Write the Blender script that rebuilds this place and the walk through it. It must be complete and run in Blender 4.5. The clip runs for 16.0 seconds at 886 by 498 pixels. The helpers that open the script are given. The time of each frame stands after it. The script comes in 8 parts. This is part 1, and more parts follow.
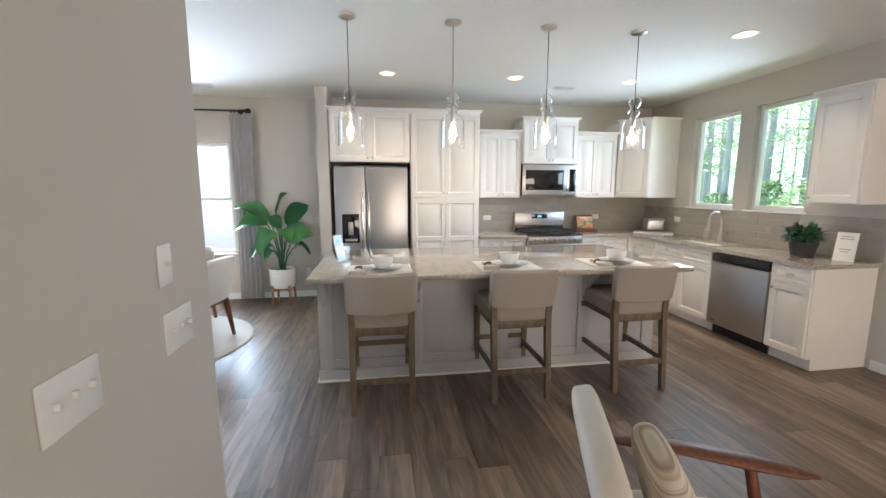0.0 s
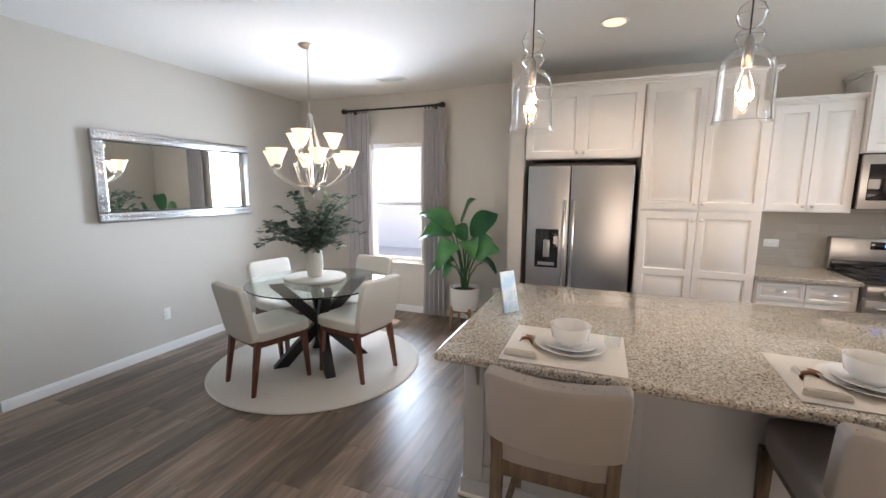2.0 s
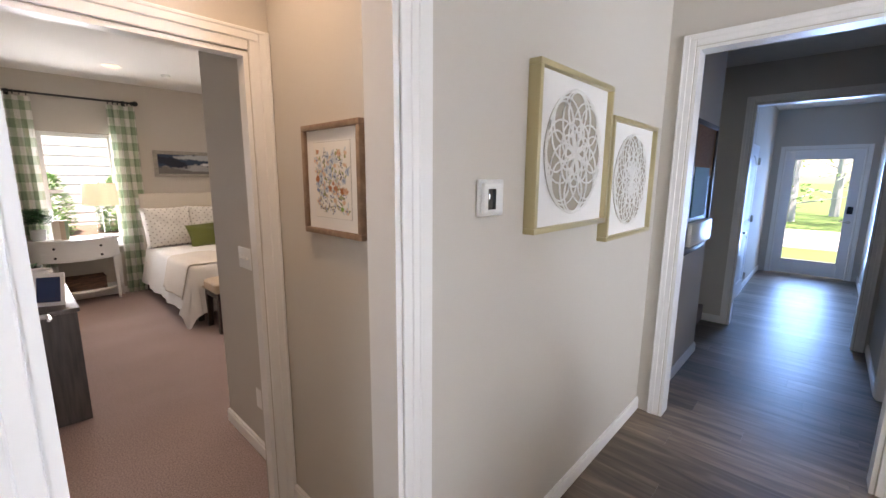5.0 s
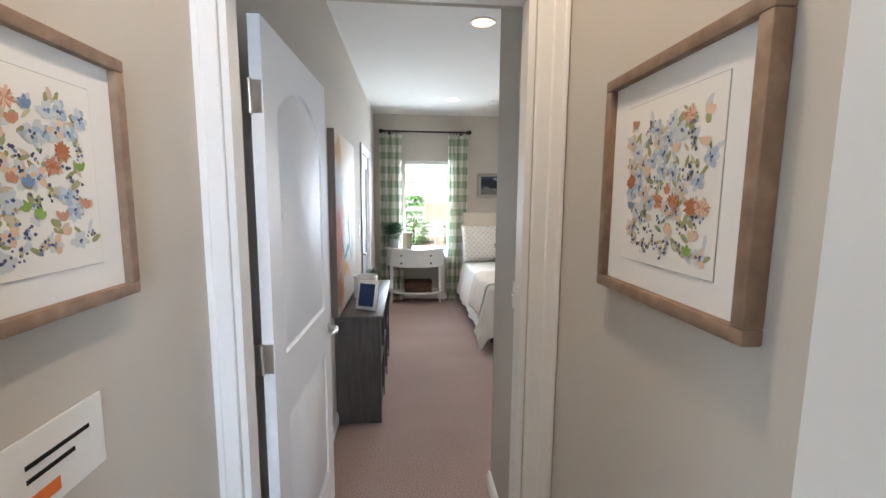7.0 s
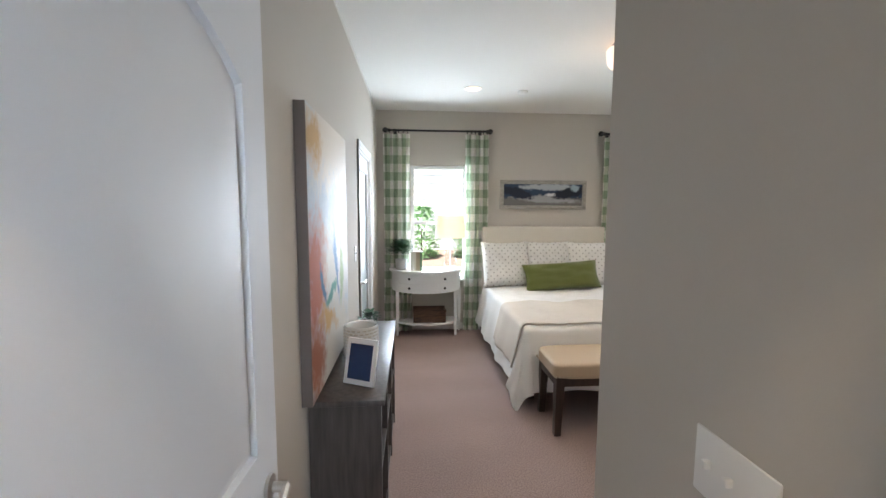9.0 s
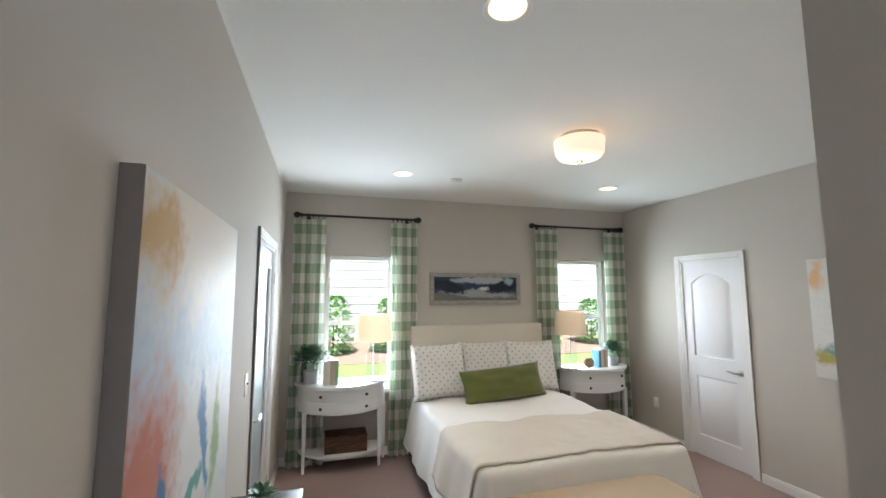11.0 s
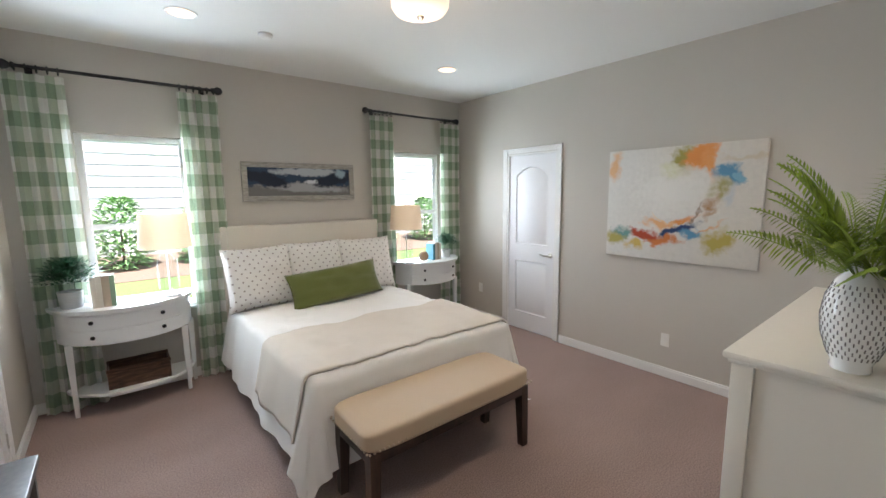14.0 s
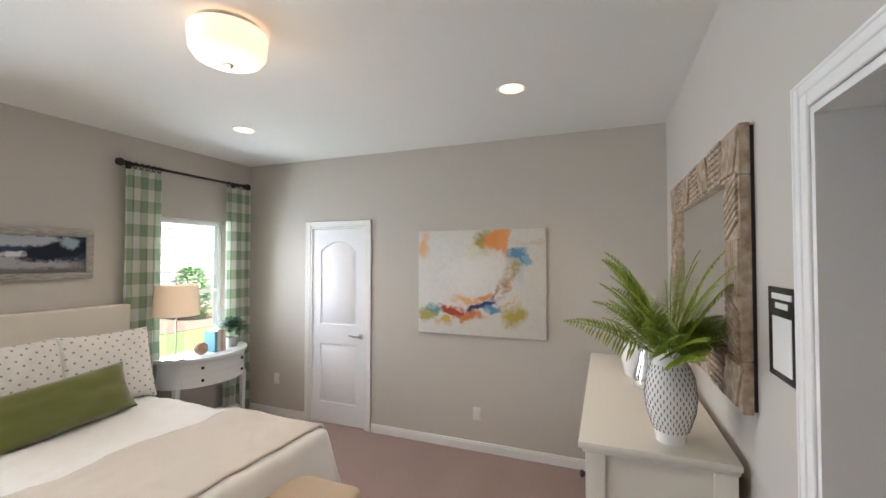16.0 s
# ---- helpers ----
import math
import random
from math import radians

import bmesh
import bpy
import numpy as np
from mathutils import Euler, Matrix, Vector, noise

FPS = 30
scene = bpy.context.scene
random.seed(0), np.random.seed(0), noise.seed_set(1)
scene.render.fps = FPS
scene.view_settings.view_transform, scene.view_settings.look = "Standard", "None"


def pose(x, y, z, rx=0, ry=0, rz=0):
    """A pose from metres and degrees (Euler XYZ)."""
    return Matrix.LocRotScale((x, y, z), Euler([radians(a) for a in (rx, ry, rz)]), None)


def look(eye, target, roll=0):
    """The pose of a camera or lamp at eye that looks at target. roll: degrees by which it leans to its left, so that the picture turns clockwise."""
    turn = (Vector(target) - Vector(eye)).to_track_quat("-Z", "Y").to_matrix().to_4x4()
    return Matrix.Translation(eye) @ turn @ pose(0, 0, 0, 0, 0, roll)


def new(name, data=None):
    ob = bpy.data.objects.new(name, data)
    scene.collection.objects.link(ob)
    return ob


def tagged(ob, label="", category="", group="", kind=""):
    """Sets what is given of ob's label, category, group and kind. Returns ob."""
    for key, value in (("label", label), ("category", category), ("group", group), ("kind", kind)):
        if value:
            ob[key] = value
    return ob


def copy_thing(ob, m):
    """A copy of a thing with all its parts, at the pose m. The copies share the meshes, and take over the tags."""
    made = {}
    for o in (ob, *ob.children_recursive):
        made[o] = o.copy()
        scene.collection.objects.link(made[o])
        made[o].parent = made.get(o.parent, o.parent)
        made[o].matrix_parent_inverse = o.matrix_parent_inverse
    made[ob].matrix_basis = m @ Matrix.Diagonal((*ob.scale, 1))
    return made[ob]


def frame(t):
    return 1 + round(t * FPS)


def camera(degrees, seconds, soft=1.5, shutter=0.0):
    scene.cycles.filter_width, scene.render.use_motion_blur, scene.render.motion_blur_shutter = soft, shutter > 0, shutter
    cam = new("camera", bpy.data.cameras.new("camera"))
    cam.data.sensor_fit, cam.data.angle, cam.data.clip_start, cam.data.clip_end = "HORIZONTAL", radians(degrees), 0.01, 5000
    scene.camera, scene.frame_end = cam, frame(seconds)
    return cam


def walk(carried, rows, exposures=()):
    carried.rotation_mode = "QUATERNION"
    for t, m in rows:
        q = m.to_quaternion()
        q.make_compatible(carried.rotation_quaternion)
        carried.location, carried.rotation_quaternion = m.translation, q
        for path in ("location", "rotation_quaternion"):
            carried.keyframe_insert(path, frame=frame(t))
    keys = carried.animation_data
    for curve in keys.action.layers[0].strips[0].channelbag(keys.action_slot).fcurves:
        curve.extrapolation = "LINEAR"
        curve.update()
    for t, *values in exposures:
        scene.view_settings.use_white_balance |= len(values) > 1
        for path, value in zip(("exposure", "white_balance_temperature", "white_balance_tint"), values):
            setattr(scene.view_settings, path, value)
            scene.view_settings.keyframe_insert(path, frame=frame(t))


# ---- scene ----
cam = camera(94.5, 16.0)
PATH = [
    (0, (0.03, -0.02, 1.514), (0.335, 1.936, 1.23), -0.0),
    (0.5, (0.056, 0.318, 1.514), (0.253, 2.288, 1.235), -0.0),
    (1, (0.111, 0.648, 1.565), (0.113, 2.628, 1.283), 0.1),
    (1.5, (0.172, 0.99, 1.624), (-0.152, 2.941, 1.325), 0.2),
    (2, (0.144, 1.308, 1.592), (-0.568, 3.154, 1.298), 0.3),
    (2.5, (0.058, 1.611, 1.561), (-1.089, 3.227, 1.29), 0.4),
    (3, (-0.07, 1.866, 1.622), (-1.624, 3.086, 1.312), 0.1),
    (3.5, (-0.23, 2.15, 1.597), (-2.102, 2.781, 1.286), 0.2),
    (4, (-0.45, 2.269, 1.6), (-2.423, 2.218, 1.278), 0.3),
    (4.5, (-0.657, 2.299, 1.577), (-2.475, 1.538, 1.239), 0.3),
    (5, (-0.865, 2.277, 1.59), (-2.3, 0.928, 1.246), 0.4),
    (5.2, (-0.945, 2.249, 1.582), (-2.202, 0.731, 1.24), 0.5),
    (7.3, (-1.276, 1.453, 1.549), (-1.388, -0.529, 1.305), 0.3),
    (7.5, (-1.252, 1.363, 1.553), (-1.34, -0.62, 1.308), 0.2),
    (8, (-1.245, 1.097, 1.547), (-1.309, -0.887, 1.305), 0.3),
    (8.2, (-1.256, 0.997, 1.544), (-1.324, -0.987, 1.302), 0.3),
    (10.3, (-1.163, 0.002, 1.679), (-1.564, -1.957, 1.719), -0.1),
    (10.5, (-1.166, -0.039, 1.692), (-1.61, -1.987, 1.784), -0.2),
    (11, (-1.166, -0.121, 1.723), (-1.727, -2.03, 1.928), -0.1),
    (11.5, (-1.177, -0.209, 1.749), (-1.903, -2.051, 2.034), -0.2),
    (12, (-1.2, -0.269, 1.768), (-2.088, -2.03, 2.1), -0.4),
    (12.5, (-1.171, -0.288, 1.797), (-2.221, -1.961, 2.114), -0.6),
    (13, (-1.223, -0.325, 1.76), (-2.333, -1.983, 1.903), -0.5),
    (13.5, (-1.31, -0.416, 1.689), (-2.449, -2.057, 1.591), -0.6),
    (14, (-1.38, -0.479, 1.627), (-2.619, -2.025, 1.354), -0.7),
    (14.5, (-1.368, -0.532, 1.586), (-2.779, -1.915, 1.27), -0.5),
    (15, (-1.409, -0.621, 1.602), (-2.997, -1.814, 1.36), -0.3),
    (15.5, (-1.472, -0.758, 1.656), (-3.207, -1.747, 1.555), -0.0),
    (16, (-1.467, -0.872, 1.718), (-3.327, -1.606, 1.766), 0.0),
]
EXPOSURES = [(0, 1.7, 6900, 16), (1.2, 1.5, 7100, 18), (2, 1.42, 7450, 22), (3, 1.38, 7150, 21), (3.5, 1.34, 7400, 23), (4, 1.42, 8100, 28), (4.5, 1.6, 8700, 32), (5.2, 1.65, 8000, 26), (7.3, 1.87, 6800, 16), (8.2, 1.87, 6800, 16), (10.3, 1.76, 6850, 13), (11.2, 1.62, 6850, 14), (12.5, 1.56, 6850, 15), (14, 1.74, 6750, 15), (15, 1.86, 6850, 16), (16, 1.82, 7000, 18)]
walk(cam, [(t, look(eye, target, roll)) for t, eye, target, roll in PATH], EXPOSURES)

# ---- light ----
world = bpy.data.worlds.new("sky")
scene.world = world
world.use_nodes = True
wt = world.node_tree
sky = wt.nodes.new("ShaderNodeTexSky")
sky.sky_type = 'NISHITA'
sky.sun_disc = False
sky.sun_elevation = radians(62)
sky.sun_rotation = radians(8)
wt.links.new(sky.outputs[0], wt.nodes["Background"].inputs[0])
wt.nodes["Background"].inputs[1].default_value = 0.15


def lamp(name, kind, m, energy, color=(1, 1, 1), **extra):
    data = bpy.data.lights.new(name, kind)
    data.energy, data.color = energy, color
    if kind == 'AREA':
        data.shape = 'RECTANGLE'
        data.size, data.size_y = extra["size"]
        data.spread = radians(extra["spread"])
    if kind == 'SPOT':
        data.spot_size, data.spot_blend, data.shadow_soft_size = radians(extra["cone"]), 0.9, 0.05
    if kind == 'POINT':
        data.shadow_soft_size = extra["radius"]
    if kind == 'SUN':
        data.angle = radians(0.6)
    ob = new(name, data)
    ob.matrix_world = m
    return ob


SUN_FROM = Vector((math.sin(radians(8)) * math.cos(radians(62)), math.cos(radians(8)) * math.cos(radians(62)), math.sin(radians(62))))
lamp("sun", 'SUN', look(SUN_FROM * 50, (0, 0, 0)), 5.0, (1.0, 0.96, 0.9))
DAY = (0.55, 0.77, 1.0)
SOFTDAY = (0.68, 0.84, 1.0)
WARM = (1.0, 0.78, 0.52)
# daylight that the windows let in, then one added fill
lamp("dining_window_light", 'AREA', look((-2.31, 5.972, 1.40), (-2.31, 3.0, 1.40)), 35, DAY, size=(0.7, 1.45), spread=125)
lamp("kitchen_window_light", 'AREA', look((4.142, 4.18, 1.87), (1.0, 4.18, 1.87)), 13, DAY, size=(1.45, 1.1), spread=115)
lamp("bedroom_window_light", 'AREA', look((-1.56, -4.652, 1.4), (-1.56, -1.5, 1.4)), 16, SOFTDAY, size=(0.68, 1.4), spread=140)
lamp("bedroom_window_light", 'AREA', look((-4.34, -4.652, 1.4), (-4.34, -1.5, 1.4)), 9, SOFTDAY, size=(0.68, 1.4), spread=140)
lamp("front_door_light", 'AREA', look((-9.96, 2.1, 1.1), (-5, 2.1, 1.1)), 14, (0.15, 0.42, 1.0), size=(0.6, 1.6), spread=120)
# added fill from the unseen end of the living room; no window stands there
lamp("living_fill_light", 'AREA', look((1.7, -4.55, 1.4), (1.7, 2.0, 1.4)), 50, (1.0, 0.94, 0.85), size=(4.2, 2.2), spread=160)

# ---- materials ----


def mat(name, color, rough=0.5, metal=0.0, grain=0.0, scale=40.0, patch=0.06, patch_scale=2.5, bump=0.0, stretch=(1, 1, 1), per=0.0, coat=0.0, dark=None, spec=0.5):
    """A plain surface with fine grain, broad unevenness and relief."""
    m = bpy.data.materials.new(name)
    m.use_nodes = True
    t = m.node_tree
    b = t.nodes["Principled BSDF"]
    b.inputs["Roughness"].default_value, b.inputs["Metallic"].default_value = rough, metal
    b.inputs["Coat Weight"].default_value = coat
    b.inputs["Specular IOR Level"].default_value = spec
    co = t.nodes.new("ShaderNodeTexCoord")
    mp = t.nodes.new("ShaderNodeMapping")
    mp.inputs["Scale"].default_value = stretch
    t.links.new(co.outputs["Object"], mp.inputs[0])
    fine, broad = t.nodes.new("ShaderNodeTexNoise"), t.nodes.new("ShaderNodeTexNoise")
    fine.inputs["Scale"].default_value, broad.inputs["Scale"].default_value = scale, patch_scale
    fine.inputs["Detail"].default_value = 5
    broad.inputs["Detail"].default_value = 3
    for n in (fine, broad):
        t.links.new(mp.outputs[0], n.inputs["Vector"])
    lo = dark or tuple(c * 0.55 for c in color)
    mix1 = t.nodes.new("ShaderNodeMix")
    mix1.data_type = 'RGBA'
    mix1.inputs["A"].default_value, mix1.inputs["B"].default_value = (*color, 1), (*lo, 1)
    amount = t.nodes.new("ShaderNodeMath")
    amount.operation = 'MULTIPLY_ADD'
    amount.inputs[1].default_value = grain
    t.links.new(fine.outputs["Fac"], amount.inputs[0])
    a2 = t.nodes.new("ShaderNodeMath")
    a2.operation = 'MULTIPLY_ADD'
    a2.inputs[1].default_value, a2.inputs[2].default_value = patch, -0.5 * (grain + patch)
    t.links.new(broad.outputs["Fac"], a2.inputs[0])
    t.links.new(a2.outputs[0], amount.inputs[2])
    out = amount.outputs[0]
    if per:
        inf = t.nodes.new("ShaderNodeObjectInfo")
        a3 = t.nodes.new("ShaderNodeMath")
        a3.operation = 'MULTIPLY_ADD'
        a3.inputs[1].default_value = per
        t.links.new(inf.outputs["Random"], a3.inputs[0])
        t.links.new(out, a3.inputs[2])
        out = a3.outputs[0]
    t.links.new(out, mix1.inputs["Factor"])
    t.links.new(mix1.outputs["Result"], b.inputs["Base Color"])
    if bump:
        bp = t.nodes.new("ShaderNodeBump")
        bp.inputs["Strength"].default_value, bp.inputs["Distance"].default_value = bump, 0.004
        t.links.new(fine.outputs["Fac"], bp.inputs["Height"])
        t.links.new(bp.outputs[0], b.inputs["Normal"])
    return m


def glow(name, color, strength):
    m = bpy.data.materials.new(name)
    m.use_nodes = True
    b = m.node_tree.nodes["Principled BSDF"]
    b.inputs["Base Color"].default_value = (*color, 1)
    b.inputs["Emission Color"].default_value = (*color, 1)
    b.inputs["Emission Strength"].default_value = strength
    return m


def glass(name, tint=(1, 1, 1), rough=0.0, ior=1.45):
    m = bpy.data.materials.new(name)
    m.use_nodes = True
    b = m.node_tree.nodes["Principled BSDF"]
    b.inputs["Base Color"].default_value = (*tint, 1)
    b.inputs["Transmission Weight"].default_value = 1.0
    b.inputs["Roughness"].default_value = rough
    b.inputs["IOR"].default_value = ior
    return m


def ramp_mat(name, stops, scale=6.0, detail=6.0, rough=0.6, stretch=(1, 1, 1), distort=0.0, bump=0.0, kind="noise", coat=0.0, metal=0.0, offset=(0, 0, 0), island=0.0, per=0.0, constant=False):
    """A surface whose colours follow a noise, a wave or cells through a ramp."""
    m = bpy.data.materials.new(name)
    m.use_nodes = True
    t = m.node_tree
    b = t.nodes["Principled BSDF"]
    b.inputs["Roughness"].default_value, b.inputs["Coat Weight"].default_value, b.inputs["Metallic"].default_value = rough, coat, metal
    co, mp = t.nodes.new("ShaderNodeTexCoord"), t.nodes.new("ShaderNodeMapping")
    mp.inputs["Scale"].default_value, mp.inputs["Location"].default_value = stretch, offset
    t.links.new(co.outputs["Object"], mp.inputs[0])
    vec = mp.outputs[0]
    rnd = None
    if island:
        rnd = t.nodes.new("ShaderNodeNewGeometry").outputs["Random Per Island"]
    if per:
        rnd = t.nodes.new("ShaderNodeObjectInfo").outputs["Random"]
    if rnd:
        sh = t.nodes.new("ShaderNodeVectorMath")
        sh.operation = 'MULTIPLY_ADD'
        cb = t.nodes.new("ShaderNodeCombineXYZ")
        for i in range(3):
            t.links.new(rnd, cb.inputs[i])
        sh.inputs[1].default_value = (37, 53, 17)
        t.links.new(cb.outputs[0], sh.inputs[0])
        t.links.new(vec, sh.inputs[2])
        vec = sh.outputs[0]
    if kind == "cells":
        n = t.nodes.new("ShaderNodeTexVoronoi")
        n.inputs["Scale"].default_value = scale
        fac = n.outputs["Color"]
    else:
        n = t.nodes.new("ShaderNodeTexNoise")
        n.inputs["Scale"].default_value, n.inputs["Detail"].default_value, n.inputs["Distortion"].default_value = scale, detail, distort
        fac = n.outputs["Fac"]
    t.links.new(vec, n.inputs["Vector"])
    r = t.nodes.new("ShaderNodeValToRGB")
    if constant:
        r.color_ramp.interpolation = 'CONSTANT'
    while len(r.color_ramp.elements) < len(stops):
        r.color_ramp.elements.new(0.5)
    for e, (p, c) in zip(r.color_ramp.elements, stops):
        e.position, e.color = p, (*c, 1)
    t.links.new(fac, r.inputs[0])
    col = r.outputs[0]
    if rnd:
        hs = t.nodes.new("ShaderNodeHueSaturation")
        mr = t.nodes.new("ShaderNodeMapRange")
        k = max(island, per)
        mr.inputs["To Min"].default_value, mr.inputs["To Max"].default_value = 1 - k, 1 + k
        t.links.new(rnd, mr.inputs[0])
        t.links.new(mr.outputs[0], hs.inputs["Value"])
        t.links.new(col, hs.inputs["Color"])
        col = hs.outputs[0]
    t.links.new(col, b.inputs["Base Color"])
    if bump:
        bp = t.nodes.new("ShaderNodeBump")
        bp.inputs["Strength"].default_value, bp.inputs["Distance"].default_value = bump, 0.003
        t.links.new(fac, bp.inputs["Height"])
        t.links.new(bp.outputs[0], b.inputs["Normal"])
    return m


def thin_glass(name, tint, gloss):
    """Clear thin-walled glass: light goes straight through, with a faint shine."""
    m = bpy.data.materials.new(name)
    m.use_nodes = True
    t = m.node_tree
    tr, gl, mx = t.nodes.new("ShaderNodeBsdfTransparent"), t.nodes.new("ShaderNodeBsdfGlossy"), t.nodes.new("ShaderNodeMixShader")
    tr.inputs[0].default_value = (*tint, 1)
    gl.inputs["Roughness"].default_value = 0.03
    mx.inputs[0].default_value = gloss
    t.links.new(tr.outputs[0], mx.inputs[1])
    t.links.new(gl.outputs[0], mx.inputs[2])
    t.links.new(mx.outputs[0], t.nodes["Material Output"].inputs[0])
    return m


THINCLEAR = thin_glass("thin clear glass", (0.97, 0.98, 0.98), 0.07)
WALL = mat("greige wall paint", (0.575, 0.535, 0.48), 0.8, grain=0.05, scale=220, patch=0.05, bump=0.05, spec=0.25)
CEIL = mat("flat ceiling paint", (0.80, 0.79, 0.76), 0.9, grain=0.04, scale=180, patch=0.04, bump=0.06)
TRIM = mat("white trim paint", (0.83, 0.82, 0.80), 0.35, grain=0.03, scale=60, patch=0.03)
CABINET = mat("white cabinet paint", (0.82, 0.79, 0.75), 0.5, grain=0.03, scale=50, patch=0.04)
DOORWHITE = mat("white door paint", (0.82, 0.82, 0.83), 0.55, grain=0.04, scale=70, patch=0.03, bump=0.03)
PLANK = ramp_mat("dark oak vinyl plank", [(0.25, (0.085, 0.062, 0.047)), (0.5, (0.175, 0.128, 0.096)), (0.75, (0.295, 0.220, 0.165))], scale=4.5, detail=6, rough=0.40, stretch=(4, 0.4, 1), distort=1.0, bump=0.08, per=0.38)
PLANKS = ramp_mat("dark oak vinyl plank joined", [(0.25, (0.085, 0.062, 0.047)), (0.5, (0.175, 0.128, 0.096)), (0.75, (0.295, 0.220, 0.165))], scale=4.5, detail=6, rough=0.40, stretch=(4, 0.4, 1), distort=1.0, bump=0.08, island=0.38)
GROUT = mat("dark joint", (0.03, 0.026, 0.022), 0.8)
CARPET = ramp_mat("mauve brown carpet", [(0.3, (0.215, 0.150, 0.135)), (0.5, (0.32, 0.230, 0.208)), (0.7, (0.43, 0.320, 0.295))], scale=130, detail=9, rough=0.95, bump=1.0)


def mottled(m, scale, amount, stretch):
    """Broad lighter and darker strokes over a surface's colour."""
    t = m.node_tree
    b = t.nodes["Principled BSDF"]
    co, mp, nz, mr, hs = (t.nodes.new("ShaderNode" + k) for k in ("TexCoord", "Mapping", "TexNoise", "MapRange", "HueSaturation"))
    mp.inputs["Scale"].default_value, mp.inputs["Rotation"].default_value = stretch, (0, 0, 0.5)
    nz.inputs["Scale"].default_value, nz.inputs["Detail"].default_value = scale, 4
    mr.inputs["From Min"].default_value, mr.inputs["From Max"].default_value = 0.35, 0.65
    mr.inputs["To Min"].default_value, mr.inputs["To Max"].default_value = 1 - amount, 1 + amount
    t.links.new(co.outputs["Object"], mp.inputs[0])
    t.links.new(mp.outputs[0], nz.inputs["Vector"])
    t.links.new(nz.outputs["Fac"], mr.inputs[0])
    t.links.new(mr.outputs[0], hs.inputs["Value"])
    t.links.new(b.inputs["Base Color"].links[0].from_socket, hs.inputs["Color"])
    t.links.new(hs.outputs[0], b.inputs["Base Color"])
    return m


mottled(CARPET, 1.3, 0.05, (1.0, 2.0, 1.0))
GRANITE = ramp_mat("speckled granite", [(0.0, (0.11, 0.092, 0.078)), (0.15, (0.25, 0.212, 0.172)), (0.33, (0.42, 0.37, 0.305)), (0.57, (0.55, 0.50, 0.43)), (0.85, (0.66, 0.61, 0.54))], scale=165, kind="cells", rough=0.12, coat=0.3, constant=True)
STEEL = mat("brushed stainless steel", (0.44, 0.43, 0.42), 0.34, 1.0, grain=0.12, scale=30, stretch=(1, 1, 14), patch=0.08)
CHROME = mat("polished chrome", (0.80, 0.80, 0.80), 0.10, 1.0, patch=0.02)
NICKEL = mat("brushed nickel", (0.60, 0.57, 0.53), 0.28, 1.0, patch=0.05)
BRONZE = mat("aged bronze", (0.52, 0.44, 0.34), 0.35, 1.0, patch=0.1)
BLACK = mat("black enamel", (0.012, 0.012, 0.013), 0.25, patch=0.1)
BLACKMATT = mat("matt black iron", (0.013, 0.012, 0.012), 0.5, patch=0.1)
BLACKGLASS = mat("black glass", (0.008, 0.008, 0.01), 0.05, patch=0.02, coat=0.5)
TILE = mat("glazed taupe tile", (0.44, 0.40, 0.345), 0.10, grain=0.05, scale=20, patch=0.12, patch_scale=6, bump=0.25, per=0.12, coat=0.4)
GROUT2 = mat("taupe grout", (0.42, 0.385, 0.335), 0.85, grain=0.1)
ISLAND = mat("grey island paint", (0.50, 0.51, 0.53), 0.4, grain=0.03, scale=50, patch=0.04)
PLASTIC = mat("white plastic", (0.82, 0.81, 0.78), 0.3, patch=0.02)
MIRROR = mat("mirror silver", (0.86, 0.88, 0.87), 0.015, 1.0, patch=0.0)
CLEAR = glass("clear glass")
PANE = glass("window glass", (0.97, 0.99, 0.99), ior=1.02)
TABLEGLASS = glass("tempered glass", (0.86, 0.95, 0.92))
VINYL = mat("white vinyl window", (0.85, 0.86, 0.87), 0.3, patch=0.02)
LINEN = mat("taupe upholstery linen", (0.38, 0.335, 0.30), 0.9, grain=0.35, scale=330, patch=0.08, bump=0.35)
CREAM = mat("cream upholstery", (0.66, 0.61, 0.54), 0.9, grain=0.22, scale=300, patch=0.06, bump=0.3)
OAK = ramp_mat("weathered oak", [(0.25, (0.09, 0.064, 0.042)), (0.55, (0.165, 0.12, 0.08)), (0.8, (0.235, 0.178, 0.12))], scale=9, rough=0.5, stretch=(6, 6, 0.7), bump=0.1)
WALNUT = ramp_mat("reddish walnut", [(0.25, (0.085, 0.028, 0.016)), (0.55, (0.15, 0.05, 0.026)), (0.8, (0.22, 0.08, 0.04))], scale=9, rough=0.4, stretch=(6, 6, 0.7), bump=0.05)
DARKWOOD = ramp_mat("espresso wood", [(0.25, (0.018, 0.01, 0.008)), (0.6, (0.04, 0.022, 0.016)), (0.85, (0.06, 0.035, 0.025))], scale=9, rough=0.35, stretch=(6, 6, 0.8))
WHITEWOOD = mat("white painted furniture", (0.80, 0.80, 0.79), 0.35, grain=0.04, scale=60, patch=0.04)
PORCELAIN = mat("white porcelain", (0.84, 0.83, 0.81), 0.15, patch=0.02, coat=0.3)


